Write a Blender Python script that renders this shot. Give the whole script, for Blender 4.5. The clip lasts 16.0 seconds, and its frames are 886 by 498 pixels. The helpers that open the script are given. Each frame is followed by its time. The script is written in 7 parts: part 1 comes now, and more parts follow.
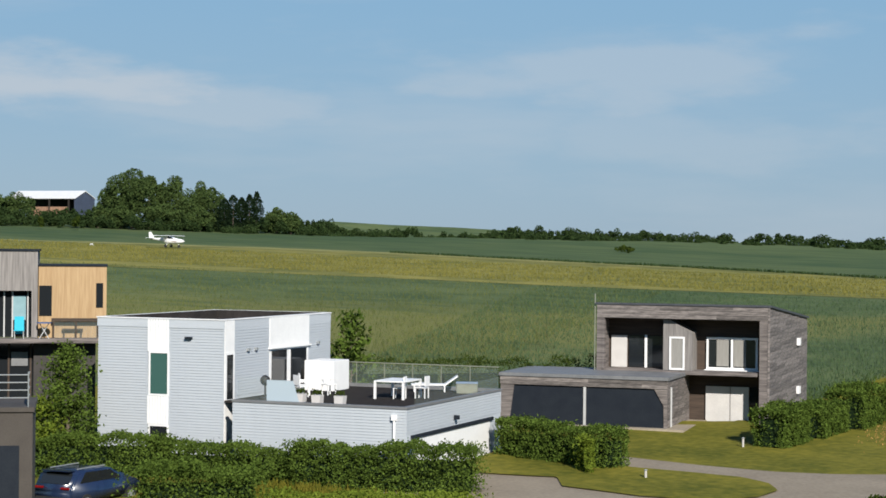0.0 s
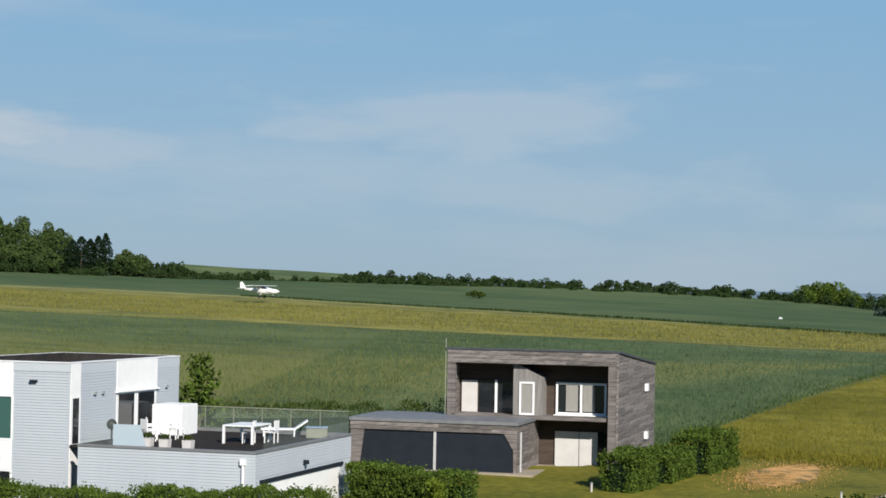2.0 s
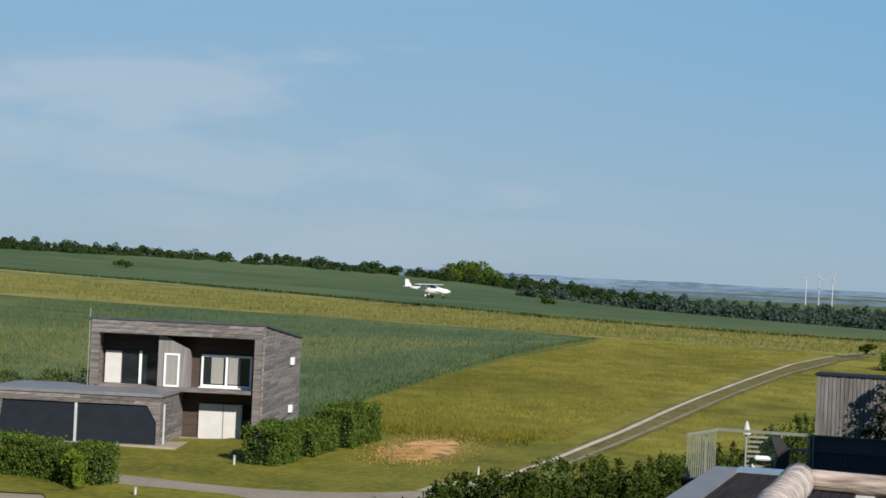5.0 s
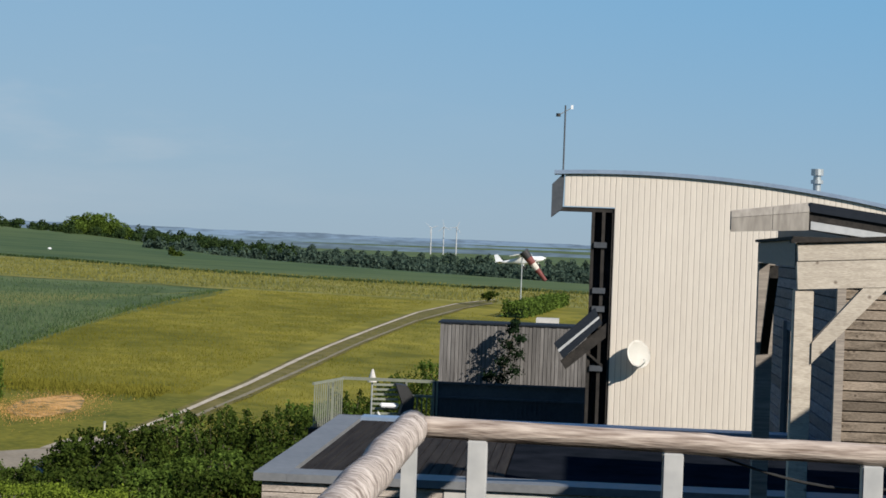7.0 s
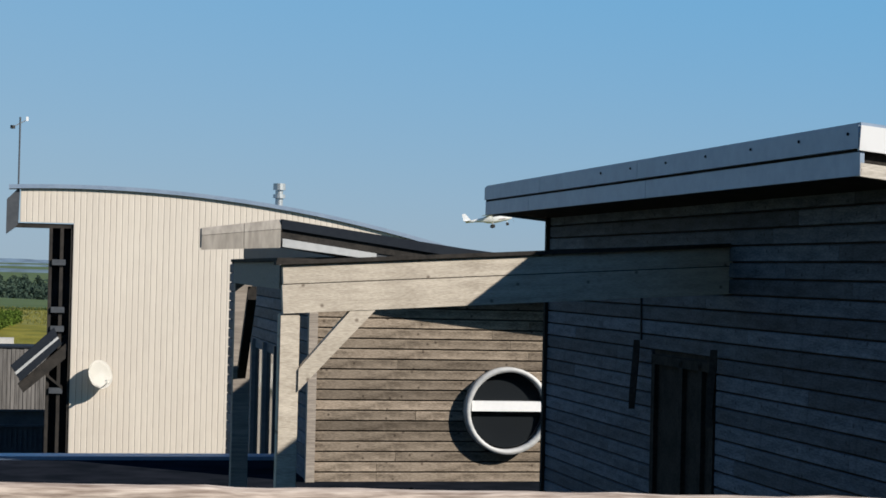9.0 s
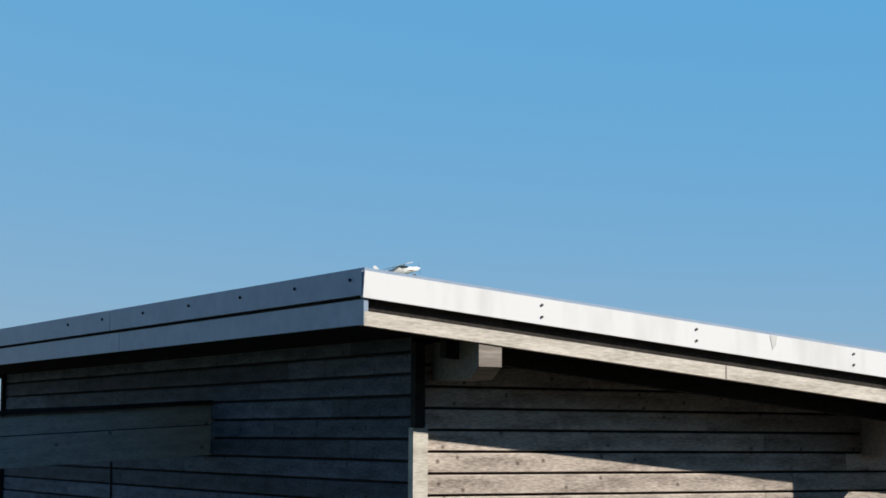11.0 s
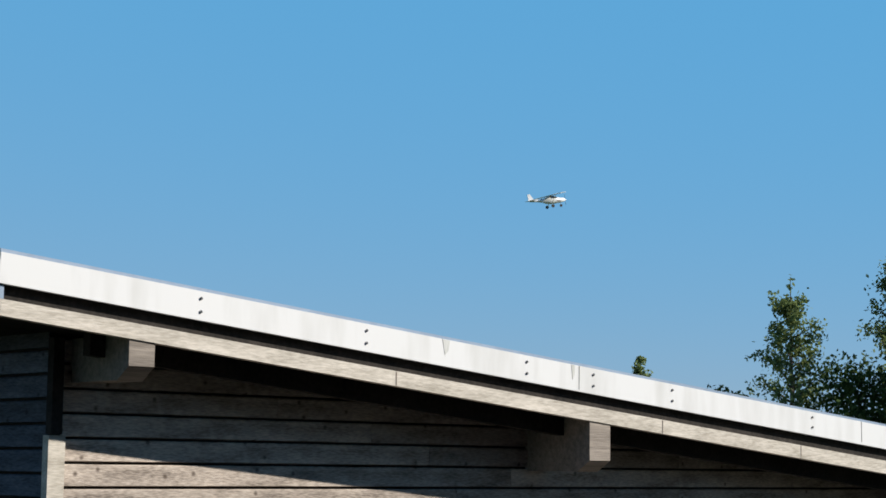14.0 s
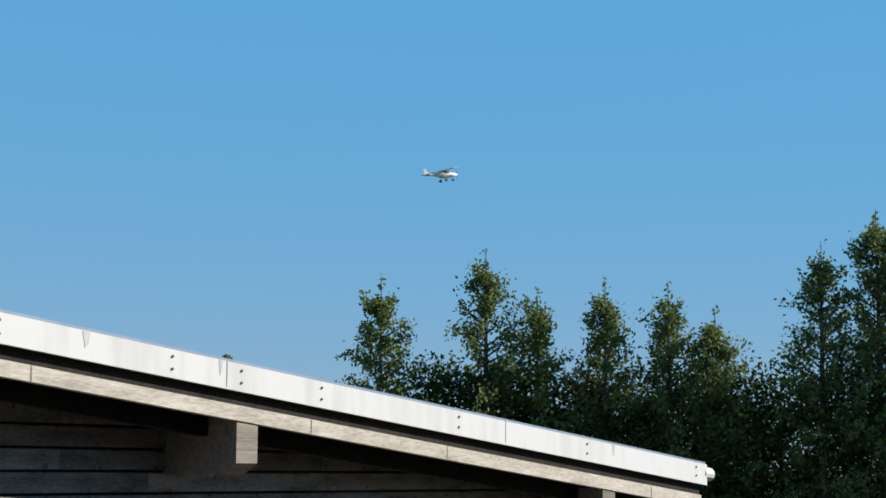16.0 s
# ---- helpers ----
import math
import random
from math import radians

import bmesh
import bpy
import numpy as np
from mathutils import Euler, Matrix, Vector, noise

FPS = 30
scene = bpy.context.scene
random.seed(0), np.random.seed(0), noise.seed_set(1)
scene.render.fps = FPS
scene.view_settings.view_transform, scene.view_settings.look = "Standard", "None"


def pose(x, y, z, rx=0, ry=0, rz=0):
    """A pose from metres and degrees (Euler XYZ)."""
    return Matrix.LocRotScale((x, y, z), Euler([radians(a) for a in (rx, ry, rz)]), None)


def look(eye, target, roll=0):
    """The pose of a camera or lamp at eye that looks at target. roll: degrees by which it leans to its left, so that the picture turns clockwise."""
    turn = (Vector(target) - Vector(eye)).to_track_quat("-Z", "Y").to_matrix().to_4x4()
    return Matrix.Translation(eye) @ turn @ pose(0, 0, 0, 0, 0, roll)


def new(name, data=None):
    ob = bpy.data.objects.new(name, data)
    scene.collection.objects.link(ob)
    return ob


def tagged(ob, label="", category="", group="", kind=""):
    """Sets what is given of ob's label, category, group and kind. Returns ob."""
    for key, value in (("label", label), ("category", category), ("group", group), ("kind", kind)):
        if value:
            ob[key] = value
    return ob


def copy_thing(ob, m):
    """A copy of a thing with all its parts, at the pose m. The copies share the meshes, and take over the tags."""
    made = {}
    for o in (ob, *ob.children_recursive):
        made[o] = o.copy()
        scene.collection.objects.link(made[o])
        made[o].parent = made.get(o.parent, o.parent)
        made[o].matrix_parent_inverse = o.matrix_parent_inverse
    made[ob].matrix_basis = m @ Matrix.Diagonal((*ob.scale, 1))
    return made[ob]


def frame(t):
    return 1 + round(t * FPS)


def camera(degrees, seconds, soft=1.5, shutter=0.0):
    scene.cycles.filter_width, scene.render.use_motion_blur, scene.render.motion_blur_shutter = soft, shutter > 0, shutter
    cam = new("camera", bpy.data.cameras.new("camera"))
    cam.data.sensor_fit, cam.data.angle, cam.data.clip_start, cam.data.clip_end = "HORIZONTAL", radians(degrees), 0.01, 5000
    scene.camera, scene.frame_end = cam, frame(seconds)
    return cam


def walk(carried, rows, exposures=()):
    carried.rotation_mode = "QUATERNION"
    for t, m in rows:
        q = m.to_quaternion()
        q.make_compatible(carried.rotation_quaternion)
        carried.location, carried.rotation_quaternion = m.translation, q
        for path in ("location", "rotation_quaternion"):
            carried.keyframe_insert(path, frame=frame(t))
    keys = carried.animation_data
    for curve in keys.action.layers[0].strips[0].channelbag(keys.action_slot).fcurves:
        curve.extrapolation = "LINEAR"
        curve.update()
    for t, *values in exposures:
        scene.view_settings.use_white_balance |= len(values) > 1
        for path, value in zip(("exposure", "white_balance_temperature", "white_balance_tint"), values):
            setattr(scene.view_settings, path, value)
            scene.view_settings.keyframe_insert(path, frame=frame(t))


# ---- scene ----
# camera: a person on an upper terrace turns to follow the aircraft
cam = camera(26.97, 16.0, soft=1.65)


def view(x, y, z, yaw, pitch, roll):
    return pose(x, y, z, 90 + pitch, 0, yaw) @ pose(0, 0, 0, 0, 0, roll)


PATH = [
    (0, 0.197, -0.781, 9.286, 26.951, -0.091, 0.543),
    (0.5, 0.174, -0.739, 9.303, 26.924, 0.082, 0.490),
    (1, 0.231, -0.788, 9.276, 25.539, 0.392, 0.468),
    (1.5, 0.209, -0.756, 9.261, 23.688, 0.931, 0.750),
    (2, 0.154, -0.677, 9.273, 22.374, 1.349, 1.008),
    (2.5, 0.143, -0.690, 9.279, 21.315, 1.198, 1.293),
    (3, 0.183, -0.715, 9.286, 20.275, 1.115, 1.530),
    (3.2, 0.330, -0.747, 9.292, 19.847, 1.058, 1.510),
    (5.3, 0.186, -0.709, 9.288, 9.955, 0.751, 2.517),
    (5.5, 0.193, -0.758, 9.293, 8.907, 0.580, 2.399),
    (6, 0.217, -0.682, 9.285, 5.616, -0.199, 2.411),
    (6.5, 0.232, -0.651, 9.286, 2.694, -0.411, 2.304),
    (7, 0.245, -0.583, 9.284, 0.000, -0.193, 2.088),
    (7.5, 0.194, -0.543, 9.299, -2.975, -0.159, 1.210),
    (8, 0.235, -0.229, 9.291, -6.520, -0.169, 1.222),
    (8.5, 0.291, 0.088, 9.333, -10.424, 0.226, 1.284),
    (9, 0.193, 0.228, 9.350, -16.768, 0.711, 1.363),
    (9.5, 0.258, 0.449, 9.369, -20.143, 4.327, 1.309),
    (10, 0.354, 0.726, 9.383, -24.870, 5.633, 0.957),
    (10.2, 0.364, 0.839, 9.390, -26.912, 5.726, 0.786),
    (12.3, 0.436, 1.511, 9.298, -39.036, 5.842, 0.197),
    (12.5, 0.476, 1.577, 9.301, -39.255, 5.696, 0.233),
    (13, 0.576, 1.697, 9.296, -43.420, 5.494, -0.523),
    (13.5, 0.635, 1.915, 9.283, -45.783, 5.329, -0.133),
    (14, 0.718, 2.096, 9.296, -46.395, 6.686, 0.661),
    (14.5, 0.767, 2.284, 9.291, -50.448, 6.870, 0.295),
    (15, 0.820, 2.520, 9.301, -54.996, 6.381, 0.065),
    (15.5, 0.896, 2.677, 9.298, -57.804, 6.494, 0.286),
    (16, 1.021, 2.819, 9.311, -59.587, 6.780, 0.328),
]
walk(cam, [(t, view(*row)) for t, *row in PATH])

# ---- light ----
SUN_EL, SUN_AZ = 30.7, 136.4          # degrees up; degrees from +y towards +x
world = bpy.data.worlds.new("world")
scene.world = world
world.use_nodes = True
wn, wl = world.node_tree.nodes, world.node_tree.links
wn.clear()
sky = wn.new("ShaderNodeTexSky")
sky.sky_type = "NISHITA"
sky.sun_disc = False
sky.sun_elevation, sky.sun_rotation = radians(SUN_EL), radians(SUN_AZ)
sky.air_density, sky.dust_density, sky.ozone_density = 1.0, 0.6, 3.0
# thin high cloud streaks, low over the fields
geo = wn.new("ShaderNodeTexCoord")
stretch = wn.new("ShaderNodeMapping")
stretch.inputs["Scale"].default_value = (1.6, 1.6, 9.0)
stretch.inputs["Location"].default_value = (0.35, 0.1, 0.42)
puffs = wn.new("ShaderNodeTexNoise")
puffs.inputs["Scale"].default_value, puffs.inputs["Detail"].default_value, puffs.inputs["Roughness"].default_value = 2.2, 5.0, 0.55
ramp = wn.new("ShaderNodeValToRGB")
ramp.color_ramp.elements[0].position, ramp.color_ramp.elements[1].position = 0.50, 0.78
ramp.color_ramp.elements[0].color, ramp.color_ramp.elements[1].color = (0, 0, 0, 1), (0.38, 0.38, 0.38, 1)
# clouds thin out towards +x
sep = wn.new("ShaderNodeSeparateXYZ")
side = wn.new("ShaderNodeMapRange")
side.inputs[1].default_value, side.inputs[2].default_value, side.inputs[3].default_value, side.inputs[4].default_value = -0.40, 0.12, 1.0, 0.0
mul = wn.new("ShaderNodeMath")
mul.operation = "MULTIPLY"
blend = wn.new("ShaderNodeMixRGB")
blend.inputs[2].default_value = (6.1, 6.4, 6.8, 1)
# summer haze: pale grey-blue along the horizon, thicker towards -x, deep blue overhead
haze = wn.new("ShaderNodeMixRGB")
haze.inputs[1].default_value = (0.95, 4.05, 7.5, 1)
haze.inputs[2].default_value = (3.4, 4.68, 5.9, 1)
thick = wn.new("ShaderNodeMath")
thick.operation = "MULTIPLY_ADD"
thick.inputs[1].default_value, thick.inputs[2].default_value = -7.8, -4.8
floor0 = wn.new("ShaderNodeMath")
floor0.operation = "MINIMUM"
floor0.inputs[1].default_value = -3.5
up = wn.new("ShaderNodeMath")
up.operation = "MAXIMUM"
up.inputs[1].default_value = 0.0
prod = wn.new("ShaderNodeMath")
prod.operation = "MULTIPLY"
fade = wn.new("ShaderNodeMath")
fade.operation = "EXPONENT"
tint = wn.new("ShaderNodeMixRGB")
tint.inputs[0].default_value = 0.9
wl.new(sep.outputs[0], thick.inputs[0])
wl.new(thick.outputs[0], floor0.inputs[0])
wl.new(sep.outputs[2], up.inputs[0])
wl.new(floor0.outputs[0], prod.inputs[0])
wl.new(up.outputs[0], prod.inputs[1])
wl.new(prod.outputs[0], fade.inputs[0])
wl.new(fade.outputs[0], haze.inputs[0])
wl.new(haze.outputs[0], tint.inputs[2])
bg = wn.new("ShaderNodeBackground")
bg.inputs[1].default_value = 0.0602
wo = wn.new("ShaderNodeOutputWorld")
wl.new(geo.outputs["Generated"], stretch.inputs[0])
wl.new(stretch.outputs[0], puffs.inputs["Vector"])
wl.new(puffs.outputs[0], ramp.inputs[0])
wl.new(geo.outputs["Generated"], sep.inputs[0])
wl.new(sep.outputs[0], side.inputs[0])
wl.new(ramp.outputs[0], mul.inputs[0])
wl.new(side.outputs[0], mul.inputs[1])
cover = mul.outputs[0]
# brighter banks of thin cumulus far off over the fields
fold = wn.new("ShaderNodeMapping")
fold.inputs["Scale"].default_value = (1.0, 1.0, 3.6)
curl = wn.new("ShaderNodeTexNoise")
curl.inputs["Scale"].default_value, curl.inputs["Detail"].default_value, curl.inputs["Roughness"].default_value = 9.0, 6.0, 0.55
wl.new(geo.outputs["Generated"], fold.inputs[0])
wl.new(fold.outputs[0], curl.inputs["Vector"])
for (bx, by, bz), size, dense in (((-0.650, 0.755, 0.081), (12, 12, 62), 0.62), ((-0.595, 0.800, 0.072), (8, 8, 95), 0.34), ((-0.379, 0.920, 0.096), (8, 8, 48), 0.34), ((-0.30, 0.948, 0.055), (8, 8, 52), 0.22)):
    off = wn.new("ShaderNodeVectorMath")
    off.operation = "SUBTRACT"
    off.inputs[1].default_value = (bx, by, bz)
    shape = wn.new("ShaderNodeVectorMath")
    shape.operation = "MULTIPLY"
    shape.inputs[1].default_value = size
    span = wn.new("ShaderNodeVectorMath")
    span.operation = "LENGTH"
    billow = wn.new("ShaderNodeMath")
    billow.operation = "MULTIPLY_ADD"
    billow.inputs[1].default_value = -4.5
    soft = wn.new("ShaderNodeMapRange")
    soft.interpolation_type = "SMOOTHSTEP"
    soft.inputs[1].default_value, soft.inputs[2].default_value, soft.inputs[3].default_value, soft.inputs[4].default_value = -2.1, -0.9, dense, 0.0
    most = wn.new("ShaderNodeMath")
    most.operation = "MAXIMUM"
    wl.new(geo.outputs["Generated"], off.inputs[0])
    wl.new(off.outputs[0], shape.inputs[0])
    wl.new(shape.outputs[0], span.inputs[0])
    wl.new(curl.outputs[0], billow.inputs[0])
    wl.new(span.outputs["Value"], billow.inputs[2])
    wl.new(billow.outputs[0], soft.inputs[0])
    wl.new(cover, most.inputs[0])
    wl.new(soft.outputs[0], most.inputs[1])
    cover = most.outputs[0]
wl.new(cover, blend.inputs[0])
wl.new(sky.outputs[0], tint.inputs[1])
# the sky turns a deep blue towards the zenith
deep = wn.new("ShaderNodeMapRange")
deep.inputs[1].default_value, deep.inputs[2].default_value, deep.inputs[3].default_value, deep.inputs[4].default_value = 0.28, 0.80, 0.0, 1.0
dim = wn.new("ShaderNodeMixRGB")
dim.inputs[1].default_value, dim.inputs[2].default_value = (1, 1, 1, 1), (0.10, 0.24, 0.50, 1)
dye = wn.new("ShaderNodeMixRGB")
dye.blend_type = "MULTIPLY"
dye.inputs[0].default_value = 1.0
wl.new(sep.outputs[2], deep.inputs[0])
wl.new(deep.outputs[0], dim.inputs[0])
wl.new(tint.outputs[0], dye.inputs[1])
wl.new(dim.outputs[0], dye.inputs[2])
wl.new(dye.outputs[0], blend.inputs[1])
wl.new(blend.outputs[0], bg.inputs[0])
wl.new(bg.outputs[0], wo.inputs[0])

sun = new("sun", bpy.data.lights.new("sun", "SUN"))
sun.data.energy, sun.data.angle, sun.data.color = 5.0, radians(0.53), (1.0, 0.945, 0.86)
se, sa = radians(SUN_EL), radians(SUN_AZ)
sun.matrix_world = look((0, 0, 60), (-math.sin(sa) * math.cos(se), -math.cos(sa) * math.cos(se), 60 - math.sin(se)))
scene.view_settings.exposure = 0.68


# ---- materials ----
def mat(name, a, b, scale=4.0, rough=0.7, stretch=(1, 1, 1), bump=0.2, fine=40.0, metal=0.0, vary=0.0, island=0.0, dist=0.01, spec=0.4, knots=0.0, lo=0.7, hi=1.3):
    """Two-tone surface: a broad mottle, a fine grain with relief, and some change from piece to piece."""
    m = bpy.data.materials.new(name)
    m.use_nodes = True
    n, l = m.node_tree.nodes, m.node_tree.links
    p = n["Principled BSDF"]
    co = n.new("ShaderNodeTexCoord")
    mp = n.new("ShaderNodeMapping")
    mp.inputs["Scale"].default_value = stretch
    l.new(co.outputs["Object"], mp.inputs[0])
    big = n.new("ShaderNodeTexNoise")
    big.inputs["Scale"].default_value, big.inputs["Detail"].default_value = scale, 4.0
    small = n.new("ShaderNodeTexNoise")
    small.inputs["Scale"].default_value, small.inputs["Detail"].default_value = fine, 4.0
    l.new(mp.outputs[0], big.inputs["Vector"])
    l.new(mp.outputs[0], small.inputs["Vector"])
    add = n.new("ShaderNodeMath")
    add.operation = "ADD"
    l.new(big.outputs[0], add.inputs[0])
    l.new(small.outputs[0], add.inputs[1])
    rng = n.new("ShaderNodeMapRange")
    rng.inputs[1].default_value, rng.inputs[2].default_value = lo, hi
    l.new(add.outputs[0], rng.inputs[0])
    mix = n.new("ShaderNodeMixRGB")
    mix.inputs[1].default_value, mix.inputs[2].default_value = (*a, 1), (*b, 1)
    l.new(rng.outputs[0], mix.inputs[0])
    out = mix.outputs[0]
    if knots:
        # dark round knots, scattered differently on each board
        xyz, flat = n.new("ShaderNodeSeparateXYZ"), n.new("ShaderNodeCombineXYZ")
        shift = n.new("ShaderNodeMath")
        shift.operation = "MULTIPLY_ADD"
        shift.inputs[1].default_value = 37.0
        l.new(co.outputs["Object"], xyz.inputs[0])
        l.new(n.new("ShaderNodeObjectInfo").outputs["Random"], shift.inputs[0])
        l.new(xyz.outputs[2], shift.inputs[2])
        l.new(xyz.outputs[0], flat.inputs[0])
        l.new(shift.outputs[0], flat.inputs[1])
        vor = n.new("ShaderNodeTexVoronoi")
        vor.voronoi_dimensions = "2D"
        vor.inputs["Scale"].default_value = knots
        l.new(flat.outputs[0], vor.inputs["Vector"])
        spot = n.new("ShaderNodeMapRange")
        spot.inputs[1].default_value, spot.inputs[2].default_value, spot.inputs[3].default_value, spot.inputs[4].default_value = 0.02, 0.065, 0.75, 0.0
        l.new(vor.outputs["Distance"], spot.inputs[0])
        km = n.new("ShaderNodeMixRGB")
        km.inputs[2].default_value = (a[0] * 0.35, a[1] * 0.3, a[2] * 0.28, 1)
        l.new(spot.outputs[0], km.inputs[0])
        l.new(out, km.inputs[1])
        out = km.outputs[0]
    if vary or island:
        src = n.new("ShaderNodeObjectInfo").outputs["Random"] if vary else n.new("ShaderNodeNewGeometry").outputs["Random Per Island"]
        amount = vary or island
        r2 = n.new("ShaderNodeMapRange")
        r2.inputs[3].default_value, r2.inputs[4].default_value = 1 - amount, 1 + amount
        l.new(src, r2.inputs[0])
        hsv = n.new("ShaderNodeHueSaturation")
        l.new(r2.outputs[0], hsv.inputs["Value"])
        l.new(out, hsv.inputs["Color"])
        out = hsv.outputs[0]
    l.new(out, p.inputs["Base Color"])
    p.inputs["Roughness"].default_value, p.inputs["Metallic"].default_value = rough, metal
    p.inputs["Specular IOR Level"].default_value = spec
    if bump:
        bp = n.new("ShaderNodeBump")
        bp.inputs["Strength"].default_value, bp.inputs["Distance"].default_value = bump, dist
        l.new(small.outputs[0], bp.inputs["Height"])
        l.new(bp.outputs[0], p.inputs["Normal"])
    return m


def leafmat(name, a, b, scale=0.6, leaf=0.6, patch=0.5):
    """Leaves: matt, let some light through, tone changes from leaf to leaf."""
    m = bpy.data.materials.new(name)
    m.use_nodes = True
    n, l = m.node_tree.nodes, m.node_tree.links
    n.remove(n["Principled BSDF"])
    out = n["Material Output"]
    g = n.new("ShaderNodeNewGeometry")
    co = n.new("ShaderNodeTexCoord")
    nz = n.new("ShaderNodeTexNoise")
    nz.inputs["Scale"].default_value = scale
    l.new(co.outputs["Object"], nz.inputs["Vector"])
    av = n.new("ShaderNodeMath")
    av.operation = "MULTIPLY_ADD"
    av.inputs[1].default_value = leaf
    l.new(g.outputs["Random Per Island"], av.inputs[0])
    sc = n.new("ShaderNodeMath")
    sc.operation = "MULTIPLY"
    sc.inputs[1].default_value = patch
    l.new(nz.outputs[0], sc.inputs[0])
    l.new(sc.outputs[0], av.inputs[2])
    mix = n.new("ShaderNodeMixRGB")
    mix.inputs[1].default_value, mix.inputs[2].default_value = (*a, 1), (*b, 1)
    l.new(av.outputs[0], mix.inputs[0])
    d, t, ms = n.new("ShaderNodeBsdfDiffuse"), n.new("ShaderNodeBsdfTranslucent"), n.new("ShaderNodeMixShader")
    ms.inputs[0].default_value = 0.3
    for s in (d, t):
        l.new(mix.outputs[0], s.inputs[0])
    l.new(d.outputs[0], ms.inputs[1])
    l.new(t.outputs[0], ms.inputs[2])
    l.new(ms.outputs[0], out.inputs[0])
    return m


def glassmat(name, color, rough=0.05, alpha=1.0):
    m = bpy.data.materials.new(name)
    m.use_nodes = True
    p = m.node_tree.nodes["Principled BSDF"]
    p.inputs["Base Color"].default_value, p.inputs["Roughness"].default_value = (*color, 1), rough
    p.inputs["Alpha"].default_value = alpha
    p.inputs["Specular IOR Level"].default_value = 0.6
    return m


